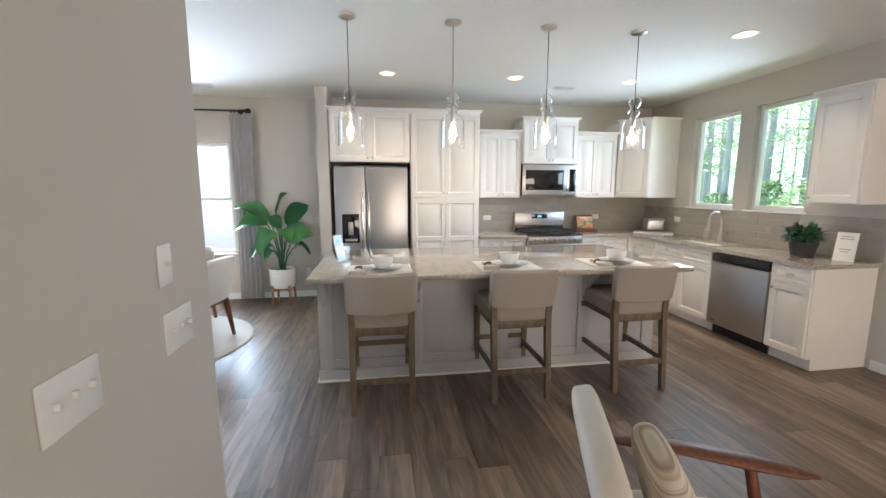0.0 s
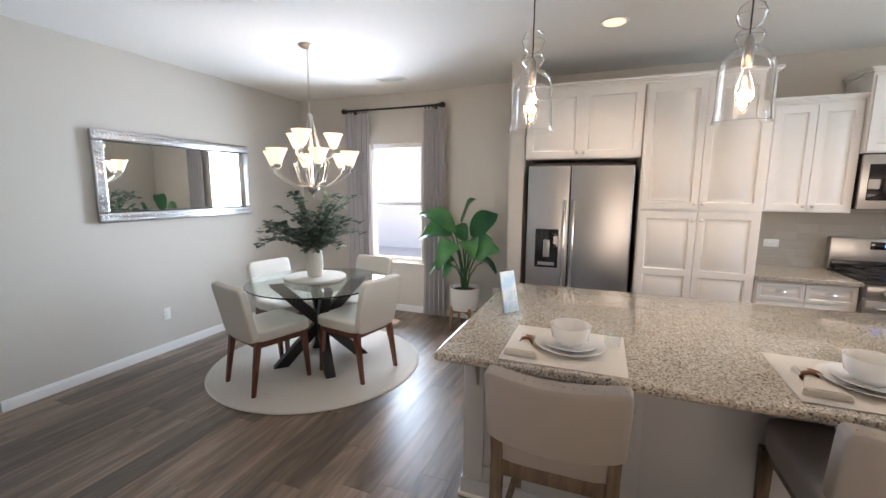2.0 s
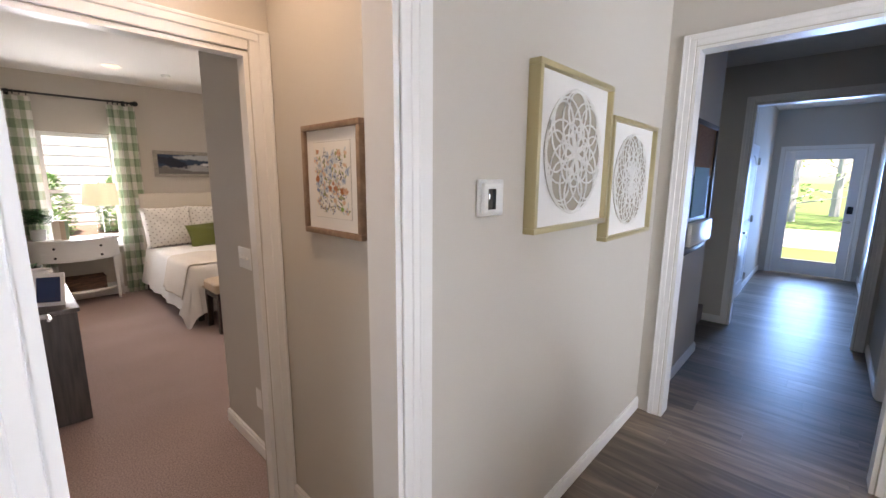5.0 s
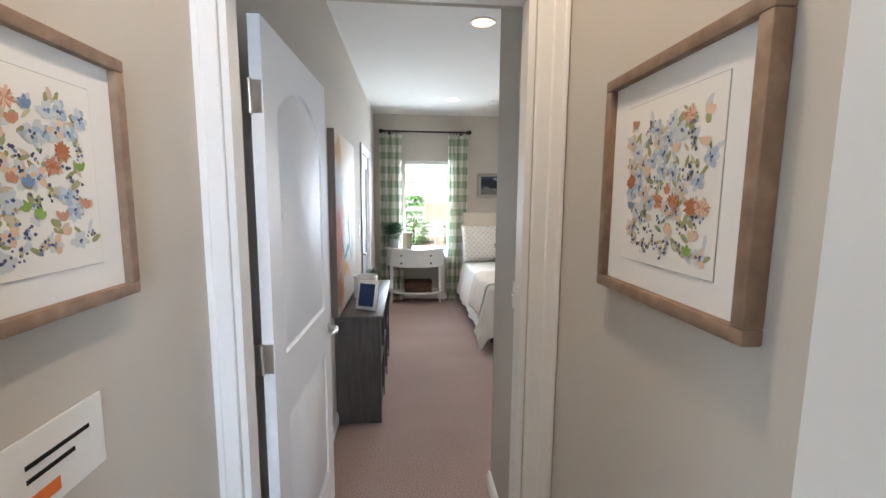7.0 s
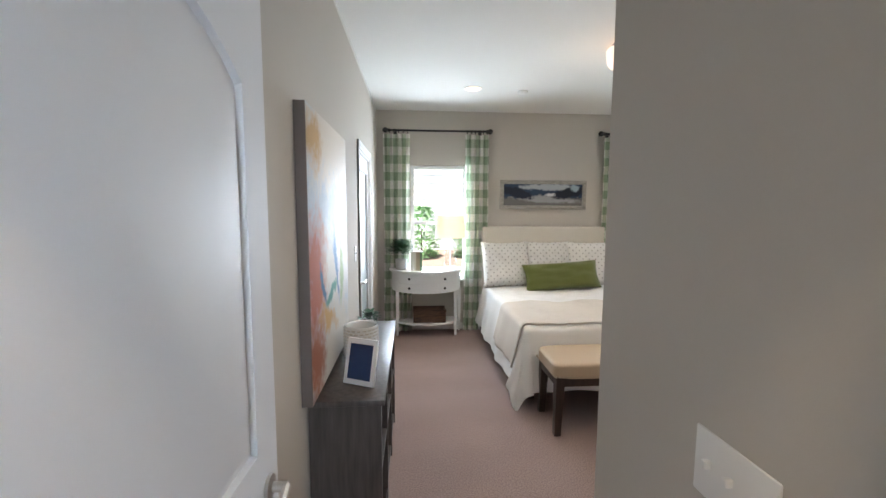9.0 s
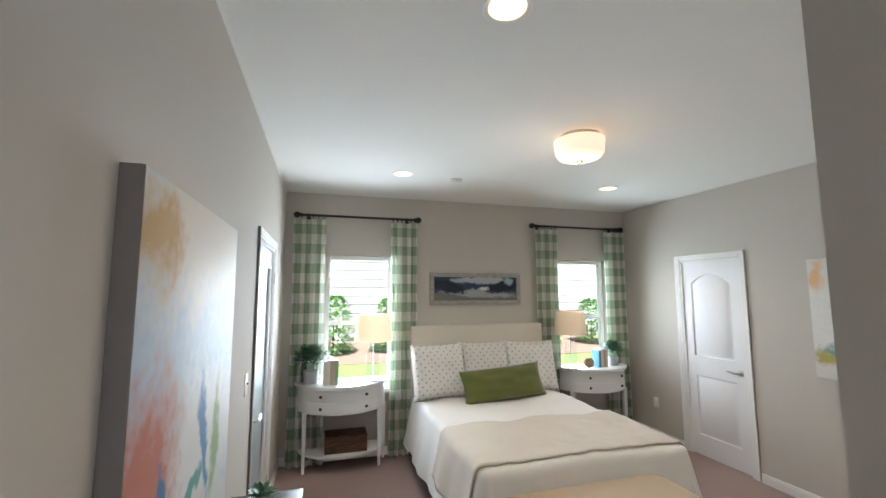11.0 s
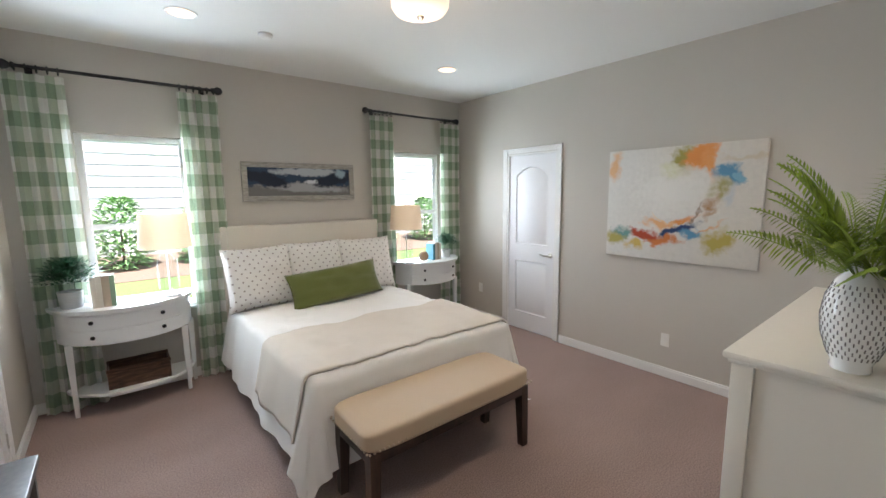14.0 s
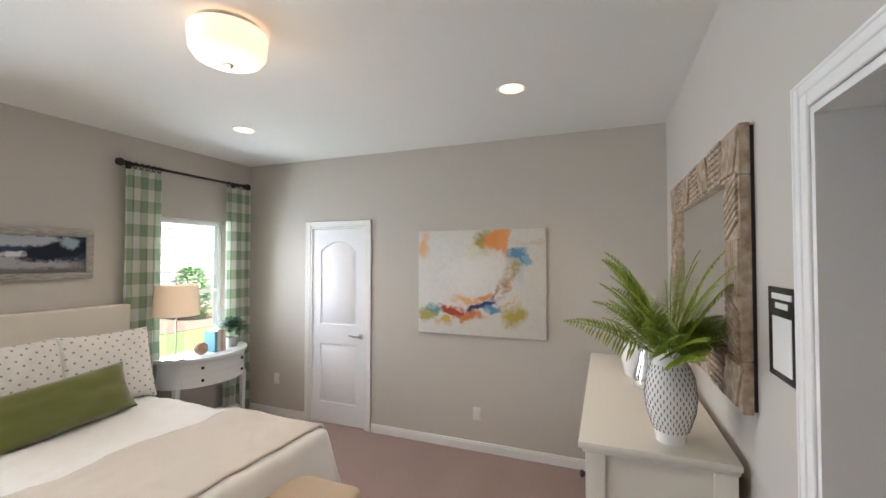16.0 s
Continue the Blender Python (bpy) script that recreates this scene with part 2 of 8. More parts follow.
# ---- geometry helpers ----
def box(bm, x0, x1, y0, y1, z0, z1, bev=0.0, seg=2):
    m = Matrix.Translation(((x0 + x1) / 2, (y0 + y1) / 2, (z0 + z1) / 2)) @ Matrix.Diagonal((abs(x1 - x0), abs(y1 - y0), abs(z1 - z0), 1))
    if not bev:
        bmesh.ops.create_cube(bm, size=1, matrix=m)
        return bm
    other = bmesh.new()
    bmesh.ops.create_cube(other, size=1, matrix=m)
    bmesh.ops.bevel(other, geom=other.edges[:], offset=bev, segments=seg, profile=0.5, affect='EDGES')
    return absorb(bm, other)


def absorb(bm, other, m=None):
    if m is not None:
        other.transform(m)
    me = bpy.data.meshes.new("scratch")
    other.to_mesh(me)
    other.free()
    bm.from_mesh(me)
    bpy.data.meshes.remove(me)
    return bm


def B(*a, **k):
    return box(bmesh.new(), *a, **k)


def lathe(bm, rows, steps=24, at=(0, 0, 0), close=True):
    """A turned shape from rows of (radius, height)."""
    rings = [[bm.verts.new((at[0] + r * math.cos(2 * math.pi * i / steps), at[1] + r * math.sin(2 * math.pi * i / steps), at[2] + z)) for i in range(steps)] for r, z in rows]
    for a, b in zip(rings, rings[1:]):
        for i in range(steps):
            j = (i + 1) % steps
            bm.faces.new((a[i], a[j], b[j], b[i]))
    if close:
        bm.faces.new(rings[0][::-1])
        bm.faces.new(rings[-1])
    return bm


def L(rows, steps=24, at=(0, 0, 0), close=True):
    return lathe(bmesh.new(), rows, steps, at, close)


def tube(bm, pts, r, steps=8):
    """A round rod along points; r is one radius or one for each point."""
    pts = [Vector(p) for p in pts]
    rs = r if isinstance(r, (list, tuple)) else [r] * len(pts)
    rings = []
    up = Vector((0, 0, 1))
    for i, p in enumerate(pts):
        d = (pts[min(i + 1, len(pts) - 1)] - pts[max(i - 1, 0)]).normalized()
        ref = up if abs(d.dot(up)) < 0.95 else Vector((1, 0, 0))
        u = d.cross(ref).normalized()
        v = d.cross(u).normalized()
        rings.append([bm.verts.new(p + (u * math.cos(2 * math.pi * k / steps) + v * math.sin(2 * math.pi * k / steps)) * rs[i]) for k in range(steps)])
    for a, b in zip(rings, rings[1:]):
        for k in range(steps):
            j = (k + 1) % steps
            bm.faces.new((a[k], a[j], b[j], b[k]))
    bm.faces.new(rings[0][::-1])
    bm.faces.new(rings[-1])
    return bm


def T(pts, r, steps=8):
    return tube(bmesh.new(), pts, r, steps)


def beam(bm, a, b, w, d, w2=None, d2=None):
    """A tapered square bar from a to b (leg)."""
    w2, d2 = w2 or w, d2 or d
    lo = [bm.verts.new((a[0] + sx * w / 2, a[1] + sy * d / 2, a[2])) for sx, sy in ((-1, -1), (1, -1), (1, 1), (-1, 1))]
    hi = [bm.verts.new((b[0] + sx * w2 / 2, b[1] + sy * d2 / 2, b[2])) for sx, sy in ((-1, -1), (1, -1), (1, 1), (-1, 1))]
    bm.faces.new(lo[::-1])
    bm.faces.new(hi)
    for i in range(4):
        j = (i + 1) % 4
        bm.faces.new((lo[i], lo[j], hi[j], hi[i]))
    return bm


def blob(size, power=4.0, cuts=10, at=(0, 0, 0)):
    """A cushion: a rounded box with soft edges."""
    bm = bmesh.new()
    bmesh.ops.create_cube(bm, size=2)
    bmesh.ops.subdivide_edges(bm, edges=bm.edges[:], cuts=cuts, use_grid_fill=True)
    for v in bm.verts:
        c = v.co
        n = (abs(c.x) ** power + abs(c.y) ** power + abs(c.z) ** power) ** (1 / power)
        c /= max(n, 1e-6)
        v.co = Vector((c.x * size[0] / 2 + at[0], c.y * size[1] / 2 + at[1], c.z * size[2] / 2 + at[2]))
    return bm


def finish(name, bm, material, smooth=True):
    me = bpy.data.meshes.new(name)
    bmesh.ops.recalc_face_normals(bm, faces=bm.faces[:])
    bm.to_mesh(me)
    bm.free()
    for one in material if isinstance(material, (list, tuple)) else [material]:
        me.materials.append(one)
    if smooth:
        me.shade_smooth()
        me.set_sharp_from_angle(angle=radians(38))
    return me


def part(name, bm, material, parent=None, label="", smooth=True, m=None):
    ob = new(name, finish(name, bm, material, smooth))
    if parent is not None:
        ob.parent = parent
    if m is not None:
        ob.matrix_basis = m
    return tagged(ob, label)


def thing(name, m, label, category, group="", kind=""):
    ob = new(name)
    ob.empty_display_size = 0.1
    ob.matrix_basis = m
    return tagged(ob, label, category, group, kind)


def single(name, bm, material, label, category, m=None, group="", smooth=True):
    return tagged(part(name, bm, material, None, "", smooth, m), label, category, group)


def setting(name, bm, material, label="", category=""):
    return tagged(part(name, bm, material, None, "", False), label, category or name.split("_")[0], "", "structure")


def wall(name, axis, p0, p1, a0, a1, z0, z1, holes=(), material=None, label="greige painted wall"):
    """A wall between p0 and p1 along its thickness (axis), from a0 to a1, with holes (a, a, z, z) cut through it."""
    bm = bmesh.new()
    cuts = sorted({a0, a1, *(h[0] for h in holes), *(h[1] for h in holes)})
    for u, v in zip(cuts, cuts[1:]):
        mid = (u + v) / 2
        spans = [(z0, z1)]
        for h in holes:
            if h[0] < mid < h[1]:
                spans = [s for s in ((z0, h[2]), (h[3], z1)) if s[1] - s[0] > 1e-4]
        for s in spans:
            if axis == "x":
                box(bm, p0, p1, u, v, *s)
            else:
                box(bm, u, v, p0, p1, *s)
    bmesh.ops.remove_doubles(bm, verts=bm.verts[:], dist=1e-5)
    return setting(name, bm, material or WALL, label, "wall")


def casing(name, axis, face, side, a0, a1, top, w=0.065, jamb=0.0, d=0.018, label="white painted door casing"):
    """Profiled trim round an opening: side +1 or -1 is the way it stands proud of the wall's face; jamb lines the hole."""
    bm = bmesh.new()

    def strip(u0, u1, z0, z1, dd):
        lo, hi = sorted((face, face + side * dd))
        if axis == "x":
            box(bm, lo, hi, u0, u1, z0, z1, 0.004)
        else:
            box(bm, u0, u1, lo, hi, z0, z1, 0.004)
    for k, dd in ((1.0, d * 0.6), (0.55, d * 0.85), (0.22, d)):
        # three steps of the moulding, thickest at its outer edge
        out = w
        inn = w * (1 - k)
        strip(a0 - out, a0 - inn - 0.004, 0.0, top + out, dd)
        strip(a1 + inn + 0.004, a1 + out, 0.0, top + out, dd)
        strip(a0 - inn, a1 + inn, top + inn + 0.004, top + out, dd)
    if jamb:
        lo, hi = sorted((face + side * 0.004, face - side * jamb))
        for u0, u1, z0, z1 in ((a0, a0 + 0.018, 0, top), (a1 - 0.018, a1, 0, top), (a0 + 0.018, a1 - 0.018, top - 0.018, top)):
            if axis == "x":
                box(bm, lo, hi, u0, u1, z0, z1)
            else:
                box(bm, u0, u1, lo, hi, z0, z1)
    return setting(name, bm, TRIM, label, "trim")


def skirting(axis, face, side, a0, a1):
    bm = bmesh.new()
    for h, d in ((0.085, 0.014), (0.07, 0.018)):
        lo, hi = sorted((face, face + side * d))
        if axis == "x":
            box(bm, lo, hi, a0, a1, 0, h, 0.003)
        else:
            box(bm, a0, a1, lo, hi, 0, h, 0.003)
    return setting("baseboard", bm, TRIM, "white painted baseboard", "baseboard")


# ---- structure ----
H, HB = 2.74, 2.775
XE, YK, YD, XW = 4.15, 5.85, 5.98, -3.74      # kitchen east, kitchen north, dining north, dining west
YS, XB, XL, YM = -4.66, -5.03, -0.78, -0.42   # bedroom south, west, east and dresser walls
XV = -0.762                                   # vestibule east

wall("wall_dining_west", "x", XW - 0.13, XW, 1.33, YD + 0.14, 0, H, [(1.60, 2.62, 0, 2.35)])
wall("wall_dining_north", "y", YD, YD + 0.14, XW, -0.56, 0, H, [(-2.68, -1.94, 0.65, 2.14)])
wall("wall_fridge_end", "x", -0.695, -0.56, 5.22, YD, 0, H)
wall("wall_kitchen_north", "y", YK, YK + 0.14, -0.56, XE + 0.14, 0, H)
wall("wall_kitchen_east", "x", XE, XE + 0.14, -4.8, YK, 0, H, [(3.42, 4.06, 1.30, 2.43), (4.25, 4.94, 1.30, 2.43)])
wall("wall_living_south", "y", -4.94, -4.80, XL + 0.223, XE + 0.14, 0, H)
wall("wall_hall_corner", "y", 1.33, 1.45, XW, -1.70, 0, H)
wall("wall_vestibule_west", "x", -1.81, -1.69, 0.44, 1.33, 0, HB + 0.05)
wall("wall_bedroom_entry", "x", -1.83, -1.717, -0.445, 0.44, 0, HB + 0.05)
wall("wall_vestibule_header", "y", 1.33, 1.45, -1.70, XV, 2.40, H)
wall("wall_vestibule_east", "x", XV, -0.557, 0.44, 1.47, 0, HB + 0.05)
wall("wall_living_west", "x", XL, -0.557, YS, 0.44, 0, HB + 0.05, [(-3.745, -2.89, 0, 2.06)])
wall("wall_bedroom_door", "y", 0.38, 0.50, -1.717, XL - 0.001, 0, HB + 0.05, [(-1.602, -0.82, 0, 2.08)])
wall("wall_bedroom_north", "y", YM, YM + 0.12, XB, -1.81, 0, HB + 0.05, [(-2.66, -1.90, 0, 2.07)])
wall("wall_bedroom_west", "x", XB - 0.14, XB, YS - 0.14, YM + 0.12, 0, HB + 0.05, [(-3.80, -3.11, 0, 2.05)])
wall("wall_bedroom_south", "y", YS - 0.14, YS, XB, -0.557, 0, HB + 0.05, [(-1.92, -1.20, 0.66, 2.11), (-4.70, -3.98, 0.66, 2.11)])
# hall and foyer
wall("wall_hall_left", "y", 1.38, 1.50, -5.15, XW - 0.13, 0, H)
wall("wall_hall_right", "y", 2.70, 2.82, -6.20, XW - 0.13, 0, H, [(-5.08, -4.42, 0, 2.03)])
wall("wall_foyer_opening", "x", -6.33, -6.20, 0.2, 2.82, 0, H, [(1.60, 2.60, 0, 2.35)])
wall("wall_stair_left", "x", -5.15, -5.03, 0.2, 1.38, 0, H)
wall("wall_stair_end", "y", 0.08, 0.20, -6.33, -5.03, 0, H)
wall("wall_foyer_left", "y", 1.34, 1.46, -9.97, -6.33, 0, H)
wall("wall_foyer_right", "y", 2.74, 2.86, -9.97, -6.33, 0, H)
wall("wall_front", "x", -10.11, -9.97, 1.34, 2.86, 0, H, [(1.62, 2.60, 0, 2.08)])
# rooms behind the doors
wall("wall_bath_end", "x", 0.6, 0.7, -4.0, -2.7, 0, H)
wall("wall_bath_side", "y", -4.10, -4.0, -0.557, 0.7, 0, H)
wall("wall_bath_far", "y", -2.7, -2.6, -0.557, 0.7, 0, H)
wall("wall_closet_end", "y", 0.7, 0.8, -3.2, -1.83, 0, H)
wall("wall_closet_side", "x", -3.2, -3.1, -0.33, 0.7, 0, H)
wall("wall_powder_end", "y", 4.0, 4.1, -5.4, -4.0, 0, H)
wall("wall_powder_side", "x", -5.4, -5.3, 2.82, 4.0, 0, H)

bm = bmesh.new()
box(bm, -0.78, XE + 0.14, -4.94, YD + 0.14, H, H + 0.12)
box(bm, XW - 0.13, -0.78, 0.38, YD + 0.14, H, H + 0.12)
box(bm, -10.11, XW - 0.13, 0.08, 2.86, H, H + 0.12)
setting("ceiling", bm, CEIL, "flat white painted ceiling", "ceiling")
setting("ceiling_bedroom", B(XB - 0.14, -0.78, YS - 0.14, 0.38, HB, HB + 0.12), CEIL, "flat white painted bedroom ceiling", "ceiling")
setting("ceiling_closet", B(-5.4, -3.87, 2.86, 4.1, H, H + 0.1), CEIL, "flat white ceiling", "ceiling")
setting("floor_bedroom", B(XB - 0.14, -0.76, YS - 0.14, 0.44, -0.12, 0.0), CARPET, "mauve brown cut pile carpet", "carpet")

# casings, jambs and skirting
casing("door_casing", "x", XW, 1, 1.60, 2.62, 2.35, 0.07, 0.13)
casing("door_casing", "x", XW - 0.13, -1, 1.60, 2.62, 2.35, 0.07)
casing("door_casing", "x", -6.20, 1, 1.60, 2.60, 2.35, 0.07, 0.13)
casing("door_casing", "y", 1.45, 1, -1.575, -0.86, 2.40, 0.07, 0.12)
casing("door_casing", "y", 0.50, 1, -1.600, -0.822, 2.08, 0.088, 0.06)
casing("door_casing", "y", YM, -1, -2.66, -1.90, 2.07, 0.07, 0.12)
casing("door_casing", "x", XB, 1, -3.80, -3.11, 2.05, 0.06, 0.10)
casing("door_casing", "x", XL, -1, -3.745, -2.89, 2.06, 0.065, 0.12)
casing("door_casing", "y", 2.70, -1, -5.08, -4.42, 2.03, 0.06, 0.10)
casing("door_casing", "x", -9.97, 1, 1.62, 2.60, 2.08, 0.06, 0.10)
setting("wall_vestibule_return", B(-1.70, -1.575, 1.33, 1.45, 0, 2.40), TRIM, "white jamb return", "trim")
setting("wall_vestibule_return_east", B(-0.86, XV, 1.33, 1.45, 0, 2.40), TRIM, "white jamb return", "trim")
for a in (("x", XW, 1, 2.70, YD), ("y", YD, -1, XW, -0.695), ("x", -0.695, -1, 5.22, YD), ("y", 1.45, 1, XW, -1.66), ("x", -1.69, 1, 0.50, 1.33), ("x", XV, -1, 0.50, 1.33),
          ("x", -1.717, 1, -0.445, 0.38), ("y", YM, -1, XB, -2.735), ("x", XB, 1, YM, -3.04), ("x", XB, 1, -3.87, YS), ("y", YS, 1, XB, XL), ("x", XL, -1, -2.82, 0.38), ("x", XL, -1, YS, -3.815),
          ("y", 1.50, 1, -5.15, XW - 0.13), ("y", 2.70, -1, -6.2, -5.15), ("y", 2.70, -1, -4.35, XW - 0.13), ("x", -5.15, -1, 0.2, 1.5), ("x", -6.20, 1, 0.9, 1.53), ("y", 1.46, 1, -9.97, -6.33), ("y", 2.74, -1, -9.97, -6.33),
          ("x", XE, -1, -4.8, 2.70), ("x", -0.557, 1, -4.8, 1.45)):
    skirting(*a)

# ---- shared kinds ----


def raised_panel(bm, x0, x1, z0, z1, y, arch=0.0, depth=0.012):
    """A raised field on a door's front at y (front looks to -y): a groove, a bevel and a flat."""
    n = 10 if arch else 1
    def outline(inset, yy):
        top = [(x1 - inset - (x1 - x0 - 2 * inset) * i / n, z1 - inset - (arch * (2 * i / n - 1) ** 2 if arch else 0)) for i in range(n + 1)]
        return [bm.verts.new((x, yy, z)) for x, z in [(x0 + inset, z0 + inset), (x1 - inset, z0 + inset)] + top]
    rings = [outline(0, y), outline(0.006, y + depth), outline(0.016, y + depth), outline(0.04, y - 0.001)]
    for a, b in zip(rings, rings[1:]):
        for i in range(len(a)):
            j = (i + 1) % len(a)
            bm.faces.new((a[i], a[j], b[j], b[i]))
    bm.faces.new(rings[-1])


def door_slab(x0, x1, z0, z1, y, panels, thick=0.02, arch_top=0.0):
    """A door leaf with its front at y, looking to -y; panels: (x0, x1, z0, z1) fields, drawn on a front that is open behind them."""
    bm = bmesh.new()
    xs = sorted({x0, x1, *(p[0] for p in panels), *(p[1] for p in panels)})
    zs = sorted({z0, z1, *(p[2] for p in panels), *(p[3] for p in panels)})
    for a, b in zip(xs, xs[1:]):
        for c, d in zip(zs, zs[1:]):
            mx, mz = (a + b) / 2, (c + d) / 2
            if not any(p[0] < mx < p[1] and p[2] < mz < p[3] for p in panels):
                bm.faces.new([bm.verts.new(v) for v in ((a, y, c), (b, y, c), (b, y, d), (a, y, d))])
    for i, p in enumerate(panels):
        top = arch_top if i == len(panels) - 1 else 0
        raised_panel(bm, *p, y, top)
        if top:
            # the corners left above the arch
            n = 10
            pts = [(p[1] - (p[1] - p[0]) * k / n, p[3] - top * (2 * k / n - 1) ** 2) for k in range(n + 1)]
            for (ax, az), (bx, bz) in zip(pts, pts[1:]):
                bm.faces.new([bm.verts.new(v) for v in ((ax, y, az), (ax, y, p[3] + 1e-4), (bx, y, p[3] + 1e-4), (bx, y, bz))])
    for q in (((x0, y, z0), (x0, y, z1), (x0, y + thick, z1), (x0, y + thick, z0)), ((x1, y, z0), (x1, y, z1), (x1, y + thick, z1), (x1, y + thick, z0)),
              ((x0, y, z1), (x1, y, z1), (x1, y + thick, z1), (x0, y + thick, z1)), ((x0, y, z0), (x1, y, z0), (x1, y + thick, z0), (x0, y + thick, z0)),
              ((x0, y + thick, z0), (x1, y + thick, z0), (x1, y + thick, z1), (x0, y + thick, z1))):
        bm.faces.new([bm.verts.new(v) for v in q])
    bmesh.ops.remove_doubles(bm, verts=bm.verts[:], dist=2e-5)
    return bm


def knob(parent, x, y, z, r=0.014):
    bm = L([(0.005, 0), (0.005, 0.012), (r, 0.016), (r, 0.022), (r * 0.6, 0.027)], 12)
    part("knob", bm, NICKEL, parent, "brushed nickel knob", m=pose(x, y, z, 90, 0, 0))


def cup_pull(parent, x, y, z):
    bm = bmesh.new()
    bmesh.ops.create_uvsphere(bm, u_segments=14, v_segments=8, radius=1)
    bmesh.ops.delete(bm, geom=[v for v in bm.verts if v.co.y > 0.05 or v.co.z < -0.2], context='VERTS')
    bm.transform(Matrix.Diagonal((0.042, 0.022, 0.02, 1)))
    part("pull", bm, NICKEL, parent, "cup pull of brushed nickel", m=pose(x, y, z))


def cab_door(parent, x0, x1, z0, z1, y, knob_at=None, name="door"):
    s = 0.055 if z1 - z0 > 0.25 else 0.03
    d = part(name, door_slab(x0 + 0.002, x1 - 0.002, z0, z1, y - 0.02, [(x0 + s, x1 - s, z0 + s, z1 - s)]), CABINET, parent)
    if knob_at:
        knob(d, knob_at[0], y - 0.02, knob_at[1])
    return d


def crown(bm, x0, x1, y0, y1, z, front=True):
    for k, (o, a, b) in enumerate(((0.0, 0, 0.02), (0.015, 0.02, 0.035), (0.032, 0.035, 0.055))):
        box(bm, x0 - o, x1 + o, y0 - o, y1, z + a, z + b, 0.003)


def upper_cabinet(m, w, h, depth, doors=2, crown_top=True, label="white painted wall cabinet with raised panel doors"):
    """Stands from the back wall (y = 0) to -depth; its bottom at z = 0."""
    c = thing("wall_cabinet", m, label, "cabinet")
    part("body", B(0, w, -depth, 0, 0, h, 0.002), CABINET, c)
    e = 0.012
    n = doors
    step = (w - 2 * e) / n
    for i in range(n):
        x0, x1 = e + step * i, e + step * (i + 1)
        kx = (x1 - 0.03 if i == 0 and n > 1 else x0 + 0.03)
        cab_door(c, x0, x1, 0.012, h - 0.012, -depth, (kx, 0.05))
    if crown_top:
        bm = bmesh.new()
        crown(bm, 0, w, -depth, 0, h)
        part("crown", bm, CABINET, c)
    return c


def base_cabinet(m, w, depth=0.60, doors=1, drawers=1, label="white painted base cabinet with drawer and raised panel door"):
    c = thing("base_cabinet", m, label, "cabinet")
    part("body", B(0, w, -depth, 0, 0.10, 0.874, 0.002), CABINET, c)
    part("toe_kick", B(0, w, -depth + 0.06, 0, 0, 0.10), CABINET, c)
    e = 0.01
    step = (w - 2 * e) / max(drawers, 1)
    for i in range(drawers):
        x0, x1 = e + step * i, e + step * (i + 1)
        d = part("drawer", door_slab(x0 + 0.003, x1 - 0.003, 0.72, 0.862, -depth - 0.02, [(x0 + 0.028, x1 - 0.028, 0.745, 0.837)]), CABINET, c)
        cup_pull(d, (x0 + x1) / 2, -depth - 0.02, 0.79)
    step = (w - 2 * e) / max(doors, 1)
    for i in range(doors):
        x0, x1 = e + step * i, e + step * (i + 1)
        kx = x1 - 0.03 if i == 0 and doors > 1 else x0 + 0.03
        cab_door(c, x0, x1, 0.115, 0.71, -depth, (kx, 0.66))
    return c


def outlet(m, gangs=1, kind="outlet", label=""):
    o = thing("wall_outlet" if kind == "outlet" else "light_switch", m, label or ("white duplex outlet on the painted wall" if kind == "outlet" else "white toggle light switch plate on the wall"), kind if kind == "outlet" else "switch")
    w = 0.07 + 0.046 * (gangs - 1)
    part("plate", B(-w / 2, w / 2, -0.006, 0, -0.058, 0.058, 0.003), PLASTIC, o)
    for g in range(gangs):
        x = (g - (gangs - 1) / 2) * 0.046
        if kind == "outlet":
            for z in (-0.02, 0.02):
                part("socket", B(x - 0.014, x + 0.014, -0.008, -0.005, z - 0.013, z + 0.013, 0.002), PLASTIC, o)
        else:
            part("toggle", B(x - 0.005, x + 0.005, -0.018, -0.005, -0.002, 0.012, 0.002), PLASTIC, o)
    return o


def window(name, m, w, h, label, sash=True):
    """A vinyl window in its hole: origin at the hole's lower middle on the room face, looking to -y."""
    c = thing(name, m, label, "window", kind="structure")
    f = 0.045
    bm = bmesh.new()
    for a in ((-w / 2, -w / 2 + f, 0, h), (w / 2 - f, w / 2, 0, h), (-w / 2 + f, w / 2 - f, 0, f), (-w / 2 + f, w / 2 - f, h - f, h)):
        box(bm, a[0], a[1], 0.06, 0.12, a[2], a[3], 0.004)
    part("window_frame", bm, VINYL, c)
    if sash:
        part("meeting_rail", B(-w / 2 + f, w / 2 - f, 0.065, 0.105, h * 0.5 - 0.022, h * 0.5 + 0.022, 0.004), VINYL, c)
        for z0, z1 in ((f, h * 0.5 - 0.022), (h * 0.5 + 0.022, h - f)):
            p = part("pane", B(-w / 2 + f, w / 2 - f, 0.085, 0.089, z0, z1), PANE, c)
            p.visible_shadow = False
    else:
        p = part("pane", B(-w / 2 + f, w / 2 - f, 0.085, 0.089, f, h - f), PANE, c)
        p.visible_shadow = False
    part("window_sill", B(-w / 2 - 0.03, w / 2 + 0.03, -0.03, 0.0, -0.022, -0.002, 0.004), TRIM, c)
    return c


